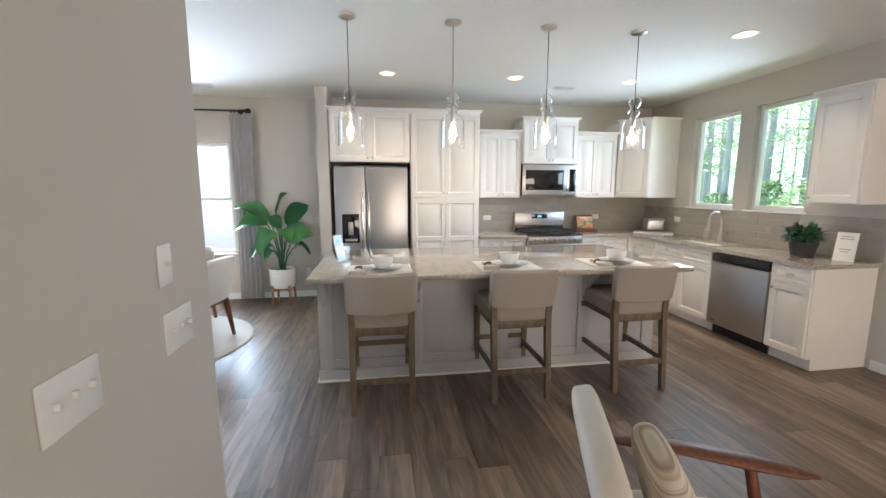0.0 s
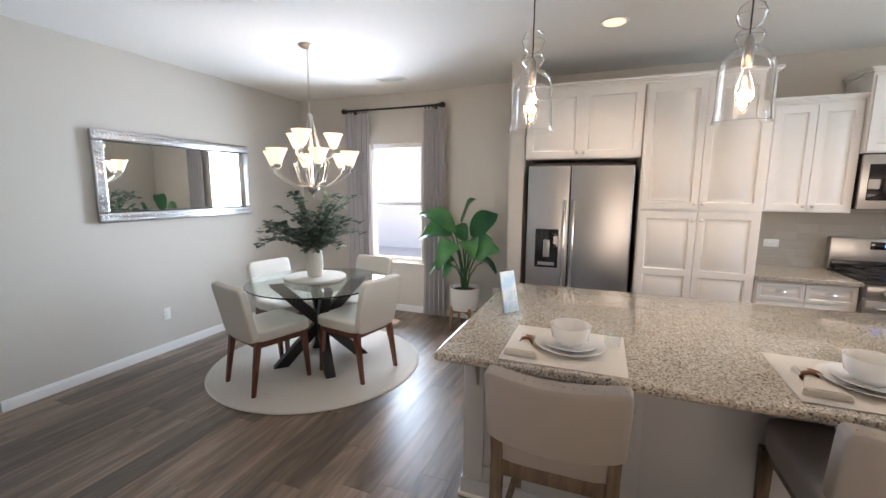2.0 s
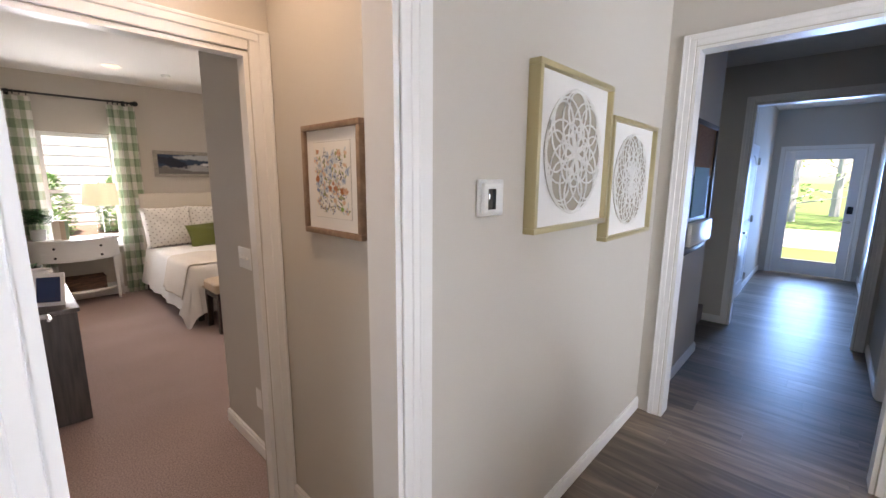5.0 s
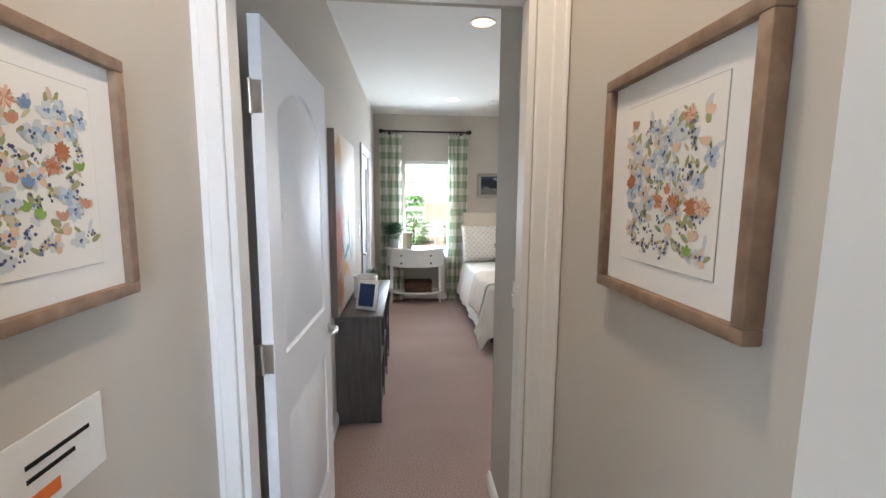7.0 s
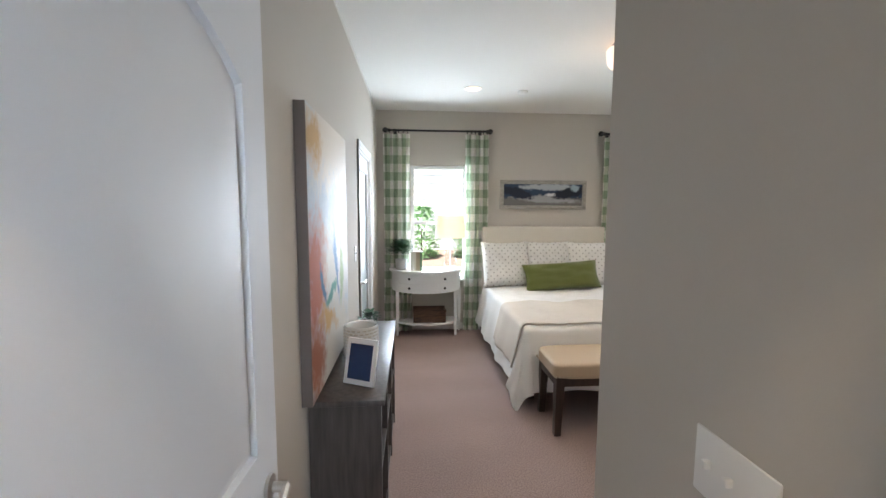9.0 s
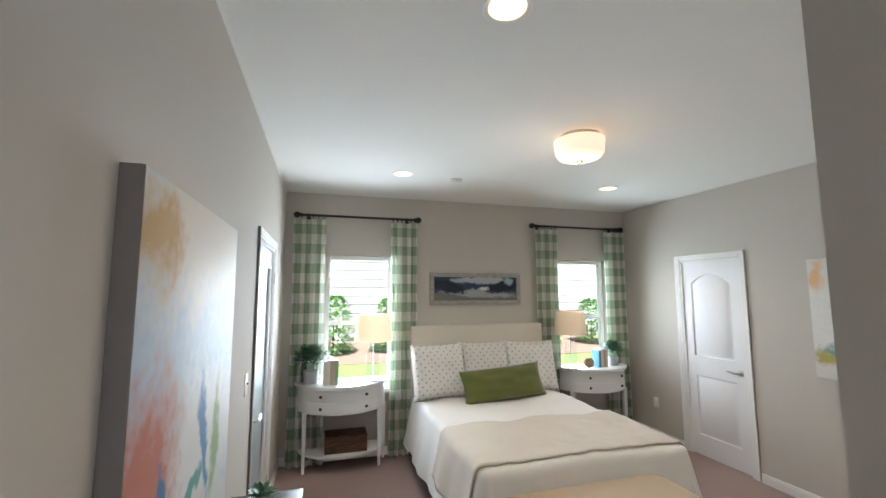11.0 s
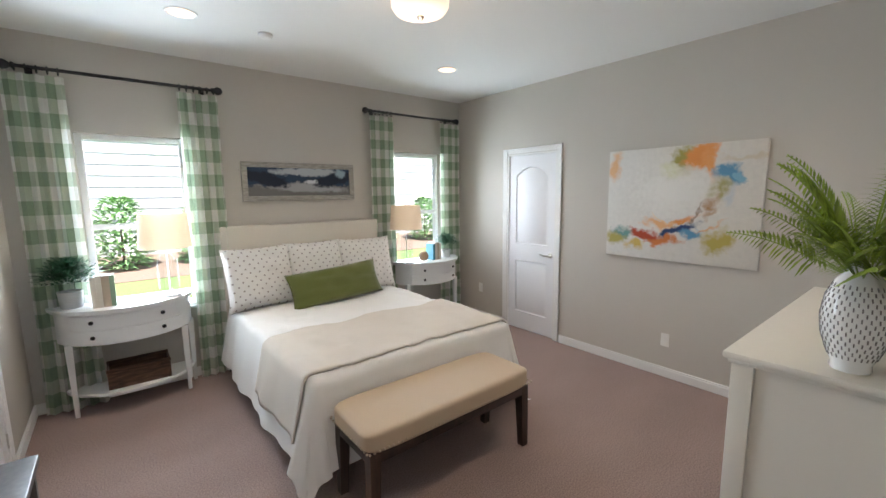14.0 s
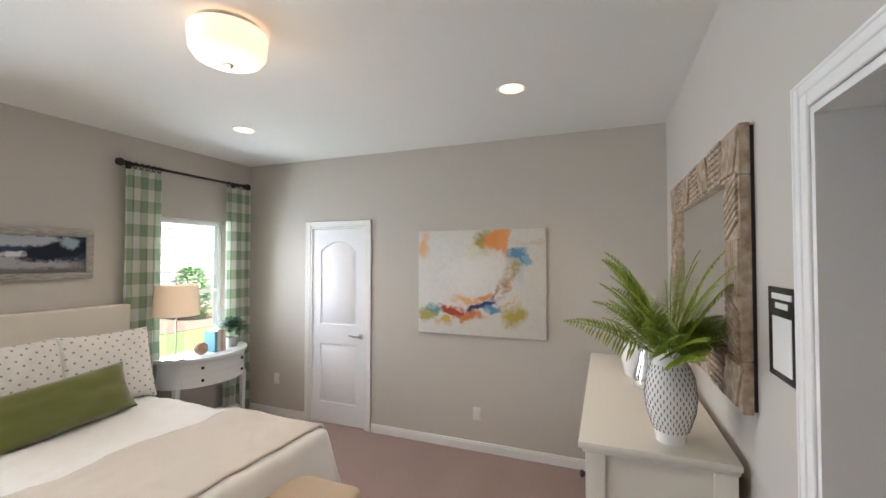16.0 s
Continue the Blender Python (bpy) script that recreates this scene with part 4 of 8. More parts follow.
def place_setting(x, y, rz):
    m = pose(x, y, 0.915, 0, 0, rz)
    single("placemat", B(-0.24, 0.24, -0.22, 0.22, 0, 0.004, 0.0015), mat("cream woven placemat", (0.70, 0.66, 0.60), 0.9, grain=0.3, scale=400, bump=0.3) if "cream woven placemat" not in bpy.data.materials else bpy.data.materials["cream woven placemat"], "cream woven rectangular placemat on the island", "placemat", m, "placemats")
    single("dinner_plate", L([(0.09, 0.001), (0.10, 0.005), (0.145, 0.02), (0.147, 0.023), (0.10, 0.010), (0.001, 0.008)], 40), PORCELAIN, "white porcelain dinner plate", "plate", m @ pose(0.02, 0.0, 0.004), "plates")
    single("salad_plate", L([(0.065, 0.001), (0.075, 0.004), (0.112, 0.017), (0.113, 0.02), (0.075, 0.009), (0.001, 0.007)], 40), PORCELAIN, "smaller white porcelain plate stacked on a dinner plate", "plate", m @ pose(0.02, 0.0, 0.014), "plates")
    single("bowl", L([(0.045, 0.0), (0.05, 0.006), (0.075, 0.03), (0.083, 0.07), (0.084, 0.085), (0.08, 0.085), (0.072, 0.035), (0.045, 0.012), (0.001, 0.01)], 36), PORCELAIN, "deep white porcelain bowl on the plates", "bowl", m @ pose(0.02, 0.0, 0.023), "bowls")
    g = single("drinking_glass", L([(0.032, 0.0), (0.034, 0.004), (0.038, 0.125), (0.036, 0.125), (0.031, 0.012), (0.001, 0.011)], 24), THINCLEAR, "clear empty drinking glass on the placemat", "glass", m @ pose(0.19, 0.07, 0.004), "glasses")
    n = thing("napkin", m @ pose(-0.16, -0.05, 0.004), "folded cream napkin in a brown leaf napkin ring", "napkin", "napkins")
    bm = bmesh.new()
    for sgn, w0, w1 in ((1, 0.015, 0.07), (-1, 0.015, 0.05)):
        pts = [(-w0, 0.02 * sgn), (w0, 0.02 * sgn), (w1, -0.13 if sgn > 0 else 0.0), (-w1, -0.13 if sgn > 0 else 0.0)]
        if sgn < 0:
            pts = [(-0.012, 0.02), (0.012, 0.02), (0.035, 0.09), (-0.035, 0.09)]
        lo = [bm.verts.new((a, b, 0.002)) for a, b in pts]
        hi = [bm.verts.new((a * 0.9, b * 0.95, 0.022 + 0.006 * (k > 1))) for k, (a, b) in enumerate(pts)]
        bm.faces.new(hi)
        bm.faces.new(lo[::-1])
        for i in range(4):
            j = (i + 1) % 4
            bm.faces.new((lo[i], lo[j], hi[j], hi[i]))
    bmesh.ops.bevel(bm, geom=bm.edges[:], offset=0.004, segments=2, affect='EDGES')
    part("cloth", bm, CREAM, n)
    bm = bmesh.new()
    tube(bm, [(0.024 * math.cos(a), 0.02, 0.015 + 0.016 * math.sin(a)) for a in np.linspace(0, 6.28, 15)], 0.007, 6)
    for k in range(3):
        sprout(bm, (0.0, 0.02, 0.034), (math.cos(0.9 * k - 0.4), math.sin(0.9 * k - 0.4), 0.3), 0.04, 0.016, 0.6, 0.2, 4)
    part("napkin_ring", bm, WALNUT, n, "brown leather leaf napkin ring")


place_setting(0.03, 3.065, 0)
place_setting(1.03, 3.09, -2)
place_setting(1.955, 3.09, -3)
ac = thing("brochure_holder", pose(-0.285, 3.48, 0.914, 0, 0, 55), "clear acrylic holder with a blue printed brochure", "brochure holder")
part("stand", box(B(-0.055, 0.055, -0.04, 0.05, 0, 0.006), -0.055, 0.055, -0.04, -0.034, 0, 0.14), THINCLEAR, ac)
p = part("brochure", B(-0.052, 0.052, -0.004, 0.004, 0.0, 0.225), ramp_mat("printed brochure", [(0.4, (0.45, 0.62, 0.75)), (0.55, (0.75, 0.78, 0.8)), (0.7, (0.3, 0.42, 0.4))], 9, 2, 0.3), ac, m=pose(0, 0.0, 0.006, -14, 0, 0))

# potted herb and sign by the sink
def leafmat(name, a, b, c, rough=0.4):
    return ramp_mat(name, [(0.25, a), (0.5, b), (0.8, c)], 3.5, 3, rough, island=0.3)


HERB = leafmat("herb leaves", (0.015, 0.07, 0.03), (0.03, 0.12, 0.055), (0.06, 0.19, 0.09))
herb = thing("potted_plant", pose(3.88, 3.16, 0.914), "bushy green plant in a dark grey pot on the counter", "plant")
part("pot", L([(0.075, 0), (0.085, 0.005), (0.11, 0.12), (0.112, 0.135), (0.10, 0.135), (0.095, 0.11), (0.001, 0.11)], 28), mat("dark grey ceramic", (0.05, 0.05, 0.05), 0.4), herb)
bm = bmesh.new()
R = random.Random(5)
for i in range(260):
    a, e = R.uniform(0, 6.28), R.uniform(0.1, 1.5)
    r0 = R.uniform(0.02, 0.13)
    p = (r0 * math.cos(a), r0 * math.sin(a), 0.12 + R.uniform(0.0, 0.14) * (1.2 - r0 * 4))
    sprout(bm, p, (math.cos(a) * math.cos(e), math.sin(a) * math.cos(e), math.sin(e)), R.uniform(0.05, 0.09), R.uniform(0.025, 0.04), 0.6, 0.15, 3)
part("leaves", bm, HERB, herb)
sg = thing("counter_sign", pose(3.93, 2.86, 0.914, 0, 0, -70), "white printed sign in an acrylic stand on the counter", "sign")
p = part("sheet", B(-0.07, 0.07, -0.003, 0.003, 0, 0.25), PLASTIC, sg, m=pose(0, 0, 0, -14, 0, 0))
for i, (z, w) in enumerate(((0.21, 0.07), (0.19, 0.09), (0.10, 0.08), (0.08, 0.06))):
    part("text_bar", B(-w / 2, w / 2, -0.0045, -0.0028, z, z + 0.006), mat("grey print", (0.3, 0.3, 0.3), 0.6) if "grey print" not in bpy.data.materials else bpy.data.materials["grey print"], p)

# pendants


def pendant(x, y):
    c = thing("pendant_light", pose(x, y, H), "clear blown glass bell pendant with a glowing filament bulb", "pendant light", "pendants over the island")
    part("canopy", L([(0.001, -0.03), (0.03, -0.028), (0.06, -0.012), (0.062, 0.0)], 28), NICKEL, c)
    part("cord", T([(0, 0, -0.02), (0, 0, -0.62)], 0.003, 6), BLACKMATT, c)
    prof = [(0.012, -0.488), (0.04, -0.505), (0.052, -0.535), (0.04, -0.565), (0.024, -0.578), (0.042, -0.592), (0.05, -0.61), (0.04, -0.628), (0.028, -0.638), (0.038, -0.652), (0.074, -0.666), (0.094, -0.692), (0.101, -0.73), (0.102, -0.86), (0.106, -0.898), (0.112, -0.905)]
    prof = [(r * (0.86 if z < -0.64 else 0.95), z) for r, z in prof]
    inner = [(max(r - 0.003, 0.004), z) for r, z in reversed(prof)]
    bm = L(prof + [(0.0935, -0.905)] + inner[1:], 36, close=False)
    part("glass_bell", bm, CLEAR, c, "clear blown glass bell")
    part("socket", L([(0.008, -0.60), (0.016, -0.62), (0.018, -0.70), (0.014, -0.715)], 16), NICKEL, c)
    b = part("bulb", L([(0.010, -0.712), (0.012, -0.73), (0.026, -0.78), (0.028, -0.81), (0.018, -0.845), (0.004, -0.862)], 18), CLEAR, c)
    part("filament", L([(0.003, -0.75), (0.005, -0.765), (0.006, -0.81), (0.003, -0.825)], 10), BULB, b)
    return c


pd = pendant(-0.165, 3.155)
for x, y in ((0.60, 3.15), (1.335, 3.13), (2.075, 3.12)):
    copy_thing(pd, pose(x, y, H))
for x in (-0.165, 0.60, 1.335, 2.075):
    lamp("pendant_bulb", 'POINT', pose(x, 3.14, 1.93), 2.88, WARM, radius=0.03)
first = can_light(0.152, 4.58, H)
for x, y in ((1.546, 4.535), (2.905, 4.51), (2.935, 3.03)):
    copy_thing(first, pose(x, y, H))
for x, y in ((0.152, 4.58), (1.546, 4.535), (2.905, 4.51), (2.935, 3.03)):
    lamp("recessed_lamp", 'SPOT', pose(x, y, H - 0.02), 17, (1, 0.86, 0.68), cone=125)


def ceiling_vent(x, y, z, rz, w=0.30, d=0.15):
    v = thing("ceiling_vent", pose(x, y, z, 0, 0, rz), "white metal ceiling register with slats", "vent")
    bm = bmesh.new()
    for a in ((-w / 2, w / 2, -d / 2, -d / 2 + 0.025), (-w / 2, w / 2, d / 2 - 0.025, d / 2), (-w / 2, -w / 2 + 0.025, -d / 2 + 0.025, d / 2 - 0.025), (w / 2 - 0.025, w / 2, -d / 2 + 0.025, d / 2 - 0.025)):
        box(bm, *a, -0.009, 0.0, 0.002)
    part("frame", bm, TRIM, v)
    # black sheet stands in for the shade between the slats; no duct is cut
    part("backing", B(-w / 2 + 0.02, w / 2 - 0.02, -d / 2 + 0.02, d / 2 - 0.02, -0.002, -0.001), BLACKMATT, v)
    n = 4
    for i in range(n):
        yy = -d / 2 + 0.03 + (d - 0.06) * (i + 0.5) / n
        part("slat", B(-w / 2 + 0.024, w / 2 - 0.024, -0.009, 0.009, -0.001, 0.001), TRIM, v, m=pose(0, yy, -0.009, 50, 0, 0))
    return v


ceiling_vent(2.26, 4.87, H, 0)
ceiling_vent(-2.02, 5.39, H, 0)
# switches on the near wall
for y, z, g in ((1.19, 1.31, 1), (1.238, 1.118, 3), (0.81, 1.125, 3)):
    outlet(pose(-0.557, y, z, 0, 0, 90), g, "switch", "white toggle switch plate with %s on the greige wall" % ("one switch" if g == 1 else "three switches"))

# ---- dining corner ----
outlet(pose(XW, 3.93, 0.373, 0, 0, 90))
outlet(pose(-0.98, YD, 0.36))
window("window_3", pose(-2.31, YD, 0.65), 0.74, 1.49, "white vinyl double hung dining window")


def curtain(w, h, folds, depth, seed, cloth, lining=0.0):
    """A hanging panel with pleats: x across, hangs from z = 0 down to -h."""
    bm = bmesh.new()
    R = random.Random(seed)
    nx, nz = folds * 8, 14
    ph = [R.uniform(-0.6, 0.6) for _ in range(folds + 1)]
    uvl = bm.loops.layers.uv.new("cloth")
    grid, us = [], []
    for k in range(nz + 1):
        v = k / nz
        row = []
        for i in range(nx + 1):
            u = i / nx
            a = u * folds * 2 * math.pi + 0.5 * math.sin(v * 3 + ph[int(u * folds)]) * v
            amp = depth * (0.75 + 0.35 * v + 0.15 * math.sin(u * 9 + seed))
            pinch = 1 - 0.06 * math.sin(math.pi * v) + 0.1 * v
            row.append(bm.verts.new(((u - 0.5) * w * pinch + 0.01 * math.sin(a * 2), amp * math.sin(a), -h * v)))
        grid.append(row)
    span = w * 2.0
    for k in range(nz):
        for i in range(nx):
            f = bm.faces.new((grid[k][i], grid[k + 1][i], grid[k + 1][i + 1], grid[k][i + 1]))
            for loop, (ii, kk) in zip(f.loops, ((i, k), (i, k + 1), (i + 1, k + 1), (i + 1, k))):
                loop[uvl].uv = (ii / nx * span, kk / nz * h)
    return bm


def curtain_set(m, half, drop, panels, cloth, rod_mat, label, group):
    """Rod with rings and finials, and its two panels, each a thing of its own."""
    rod = thing("curtain_rod", m, "black metal curtain rod with ball finials and rings", "curtain rod", group)
    part("rod", T([(-half, 0, 0), (half, 0, 0)], 0.0125, 12), rod_mat, rod)
    for s in (-1, 1):
        part("finial", L([(0.012, 0), (0.022, 0.006), (0.022, 0.014), (0.014, 0.02), (0.03, 0.04), (0.034, 0.055), (0.026, 0.078), (0.006, 0.09)], 16), rod_mat, rod, m=pose(s * half, 0, 0, 0, 90 * s, 0))
        part("bracket", box(B(-0.012, 0.012, 0.0, 0.085, -0.01, 0.01), -0.02, 0.02, 0.08, 0.088, -0.05, 0.03), rod_mat, rod, m=pose(s * (half - 0.06), 0, 0))
    for x0, x1 in panels:
        for i in range(6):
            x = x0 + (x1 - x0) * (i + 0.5) / 6
            part("ring", T([(0, 0.024 * math.cos(a), 0.024 * math.sin(a) - 0.008) for a in np.linspace(0, 6.283, 15)], 0.0045, 6), rod_mat, rod, m=pose(x, 0, 0))
    for k, (x0, x1) in enumerate(panels):
        single("drapery_curtain", curtain(x1 - x0, drop, 5, 0.03, k + 3, cloth), cloth, label, "curtain", m @ pose((x0 + x1) / 2, 0.0, -0.045), group)


GREYCLOTH = mat("grey lavender drapery", (0.42, 0.40, 0.41), 0.85, grain=0.25, scale=300, patch=0.08, bump=0.2)
curtain_set(pose(-2.31, YD - 0.09, 2.545), 0.615, 2.48, [(-0.66, -0.31), (0.43, 0.715)], GREYCLOTH, BLACKMATT, "grey pleated full length curtain panel", "dining curtains")

# framed mirror
mir = thing("wall_mirror", pose(XW, 4.215, 1.67, 0, 0, 90), "wide wall mirror in an embossed silver frame", "mirror")
part("glass", B(-0.70, 0.70, -0.022, -0.018, -0.29, 0.29), MIRROR, mir)
part("backing", B(-0.77, 0.77, -0.016, -0.002, -0.36, 0.36), BLACKMATT, mir)
SILVER = mat("antiqued silver leaf", (0.62, 0.62, 0.62), 0.25, 1.0, grain=0.3, scale=60, patch=0.1, bump=0.2)
for a in ((-0.785, 0.785, 0.30, 0.385), (-0.785, 0.785, -0.385, -0.30), (-0.785, -0.70, -0.30, 0.30), (0.70, 0.785, -0.30, 0.30)):
    fr = part("frame_rail", B(a[0], a[1], -0.05, -0.003, a[2], a[3], 0.012, 3), SILVER, mir)
    bm = bmesh.new()
    wide = a[1] - a[0] > 0.5
    n = 48 if wide else 18
    for i in range(n):
        for s in (-1, 1):
            t0 = (i + 0.5) / n
            x = a[0] + (a[1] - a[0]) * t0 if wide else (a[0] + a[1]) / 2 + s * 0.016
            z = a[2] + (a[3] - a[2]) * t0 if not wide else (a[2] + a[3]) / 2 + s * 0.016
            o = bmesh.new()
            bmesh.ops.create_uvsphere(o, u_segments=8, v_segments=5, radius=1)
            absorb(bm, o, pose(x, -0.05, z, 0, (45 if wide else -45) * s) @ Matrix.Diagonal((0.022, 0.008, 0.008, 1)))
    part("beading", bm, SILVER, fr)

# rug, table, chairs
RUGW = mat("cream braided rug", (0.56, 0.52, 0.47), 0.95, grain=0.45, scale=130, patch=0.15, bump=0.8, stretch=(1, 1, 1))
bm = L([(0.915, 0.001), (0.922, 0.006), (0.915, 0.012)] + [(0.905 * (1 - k / 190), 0.0145 + 0.0005 * math.cos(k * math.pi / 5)) for k in range(189)] + [(0.002, 0.015)], 72)
single("round_rug", bm, RUGW, "round cream braided rug under the dining table", "rug", pose(-2.22, 4.26, 0.0))
TZ = 0.017
tb = thing("dining_table", pose(-2.19, 4.27, TZ), "round glass dining table on a black crossed base", "table")
part("tabletop", L([(0.001, 0.735), (0.612, 0.735), (0.617, 0.740), (0.612, 0.747), (0.001, 0.747)], 72, close=False), TABLEGLASS, tb, "clear round glass top")
for a in (47, 137, 227, 317):
    bm = bmesh.new()
    s = 0.36
    for q in ((-s, s),):
        lo = [bm.verts.new(v) for v in ((-s - 0.06, -0.04, 0), (-s + 0.06, -0.04, 0), (-s + 0.06, 0.04, 0), (-s - 0.06, 0.04, 0))]
        hi = [bm.verts.new(v) for v in ((s - 0.06, -0.04, 0.733), (s + 0.06, -0.04, 0.733), (s + 0.06, 0.04, 0.733), (s - 0.06, 0.04, 0.733))]
        bm.faces.new(lo[::-1])
        bm.faces.new(hi)
        for i in range(4):
            j = (i + 1) % 4
            bm.faces.new((lo[i], lo[j], hi[j], hi[i]))
    part("cross_leg", bm, BLACKMATT, tb, m=pose(0, 0, 0, 0, 0, a))


def dining_chair(m):
    c = thing("dining_chair", m, "cream upholstered dining chair with tapered walnut legs", "chair", "chairs round the dining table")
    for x in (-0.2, 0.2):
        part("front_leg", beam(bmesh.new(), (x * 1.03, 0.22, 0), (x, 0.19, 0.40), 0.026, 0.026, 0.042, 0.042), WALNUT, c)
        part("back_leg", beam(bmesh.new(), (x * 1.05, -0.265, 0), (x, -0.20, 0.42), 0.026, 0.026, 0.042, 0.045), WALNUT, c)
    bm = bmesh.new()
    for a in ((-0.215, 0.215, 0.175, 0.205), (-0.215, 0.215, -0.215, -0.185), (-0.215, -0.19, -0.185, 0.175), (0.19, 0.215, -0.185, 0.175)):
        box(bm, *a, 0.365, 0.415, 0.003)
    part("seat_frame", bm, WALNUT, c)
    part("seat", blob((0.475, 0.49, 0.10), 7, 10, (0, 0.01, 0.455)), CREAM, c)
    bk = blob((0.46, 0.065, 0.45), 9, 12)
    for v in bk.verts:
        v.co.x *= 1 + 0.06 * v.co.z
        v.co.y -= 0.015 * (1 - (v.co.x / 0.24) ** 2)
    bk.transform(pose(0, -0.26, 0.63, 12, 0, 0))
    part("backrest", bk, CREAM, c)
    return c


def facing(x, y, ax, ay):
    return pose(x, y, TZ, 0, 0, math.degrees(math.atan2(ay - y, ax - x)) - 90)


ch = dining_chair(pose(-2.355, 3.815, TZ, 0, 0, -17))
copy_thing(ch, pose(-1.80, 4.245, TZ, 0, 0, 79))
copy_thing(ch, pose(-2.68, 4.425, TZ, 0, 0, -101))
copy_thing(ch, pose(-2.16, 4.81, TZ, 0, 0, 171))

single("serving_board", L([(0.001, 0.0), (0.268, 0.0), (0.275, 0.006), (0.275, 0.02), (0.268, 0.026), (0.001, 0.026)], 56), mat("pale wood board", (0.60, 0.55, 0.47), 0.6, grain=0.2, scale=20, stretch=(1, 9, 1)), "round whitewashed wooden board on the glass table", "board", pose(-2.27, 4.32, TZ + 0.749))
single("vase", L([(0.055, 0.0), (0.066, 0.01), (0.075, 0.10), (0.073, 0.18), (0.06, 0.24), (0.054, 0.28), (0.058, 0.30), (0.05, 0.30), (0.046, 0.27), (0.001, 0.26)], 32), mat("ribbed cream stoneware", (0.62, 0.57, 0.49), 0.6, grain=0.25, scale=60, stretch=(1, 1, 0.12), bump=0.4), "ribbed cream stoneware vase on the board", "vase", pose(-2.25, 4.29, TZ + 0.776))
EUC = leafmat("eucalyptus leaves", (0.045, 0.085, 0.06), (0.09, 0.15, 0.11), (0.16, 0.23, 0.17), 0.6)
TWIG = mat("brown twig", (0.12, 0.08, 0.05), 0.8)
eu = thing("eucalyptus_stems", pose(-2.25, 4.29, TZ + 1.06), "spreading silver green eucalyptus stems in a vase", "plant")
R = random.Random(11)
bm, bl = bmesh.new(), bmesh.new()
for k in range(52):
    a = R.uniform(0, 6.28)
    reach, rise = R.uniform(0.10, 0.54), R.uniform(0.16, 0.50)
    if reach > 0.42:
        rise *= 0.75
    pts = []
    for i in range(9):
        u = i / 8
        pts.append(Vector((reach * u ** 1.15 * math.cos(a) + R.uniform(-.01, .01), reach * u ** 1.15 * math.sin(a) + R.uniform(-.01, .01), -0.1 + (rise + 0.1) * (1.6 * u - 0.65 * u * u) * 1.02 - 0.10 * u ** 4 * (reach > 0.4))))
    tube(bm, pts, [0.003 - 0.0002 * i for i in range(9)], 5)
    for i in range(2, 9):
        for s in range(4):
            p = pts[i - 1].lerp(pts[i], R.random())
            b = a + R.uniform(-2.2, 2.2)
            sprout(bl, p, (math.cos(b), math.sin(b), R.uniform(-0.3, 0.9)), R.uniform(0.045, 0.074), R.uniform(0.038, 0.058), 0.2, 0.1, 3)
tagged(part("twigs", bm, TWIG, eu), kind="stuff")
part("leaves", bl, EUC, eu)

# tall plant on a stand
fg = thing("potted_banana_plant", pose(-1.255, 5.62, 0), "tall bird of paradise plant in a white pot", "plant")
part("pot", L([(0.12, 0.225), (0.145, 0.235), (0.165, 0.30), (0.17, 0.47), (0.17, 0.49), (0.155, 0.49), (0.15, 0.45), (0.001, 0.45)], 36), PORCELAIN, fg)
part("soil", L([(0.15, 0.45), (0.001, 0.468)], 20), mat("dark soil", (0.05, 0.035, 0.025), 0.95, grain=0.5, bump=1.0), fg)
stand = thing("plant_stand", pose(-1.255, 5.62, 0), "mid-century wooden plant stand with four legs", "plant stand")
PINE = ramp_mat("honey wood", [(0.3, (0.25, 0.13, 0.06)), (0.7, (0.38, 0.22, 0.11))], 8, rough=0.45, stretch=(6, 6, 0.7))
for a in (40, 130, 220, 310):
    x, y = 0.15 * math.cos(radians(a)), 0.15 * math.sin(radians(a))
    part("leg", beam(bmesh.new(), (x * 1.12, y * 1.12, 0), (x, y, 0.27), 0.022, 0.022, 0.03, 0.03), PINE, stand)
part("cross_bar", B(-0.14, 0.14, -0.013, 0.013, 0.19, 0.222), PINE, stand, m=pose(0, 0, 0, 0, 0, 40))
part("cross_bar", B(-0.14, 0.14, -0.013, 0.013, 0.19, 0.222), PINE, stand, m=pose(0, 0, 0, 0, 0, 130))
BIGLEAF = leafmat("broad glossy leaves", (0.012, 0.085, 0.045), (0.025, 0.14, 0.055), (0.07, 0.28, 0.055), 0.3)


def broad_leaf(bm, base, tip, width, face, droop=0.08, n=9):
    """A paddle leaf from base to tip, its upper side towards face, creased along the midrib."""
    base, tip, face = Vector(base), Vector(tip), Vector(face).normalized()
    d = tip - base
    side = d.cross(face).normalized()
    up = side.cross(d).normalized()
    rows = []
    for i in range(n + 1):
        u = i / n
        w = width * math.sin(math.pi * min(0.97, 0.05 + 0.95 * u ** 0.85)) ** 0.75
        mid = base + d * u + Vector((0, 0, droop * math.sin(math.pi * u) - droop * u * u * 0.4))
        wave = 0.012 * math.sin(u * 9 + base.x * 20)
        rows.append([bm.verts.new(mid + side * w * k / 2 + up * (abs(k) * w * 0.14 + wave * k)) for k in (-1, -0.5, 0, 0.5, 1)])
    for a, b in zip(rows, rows[1:]):
        for k in range(4):
            bm.faces.new((a[k], a[k + 1], b[k + 1], b[k]))


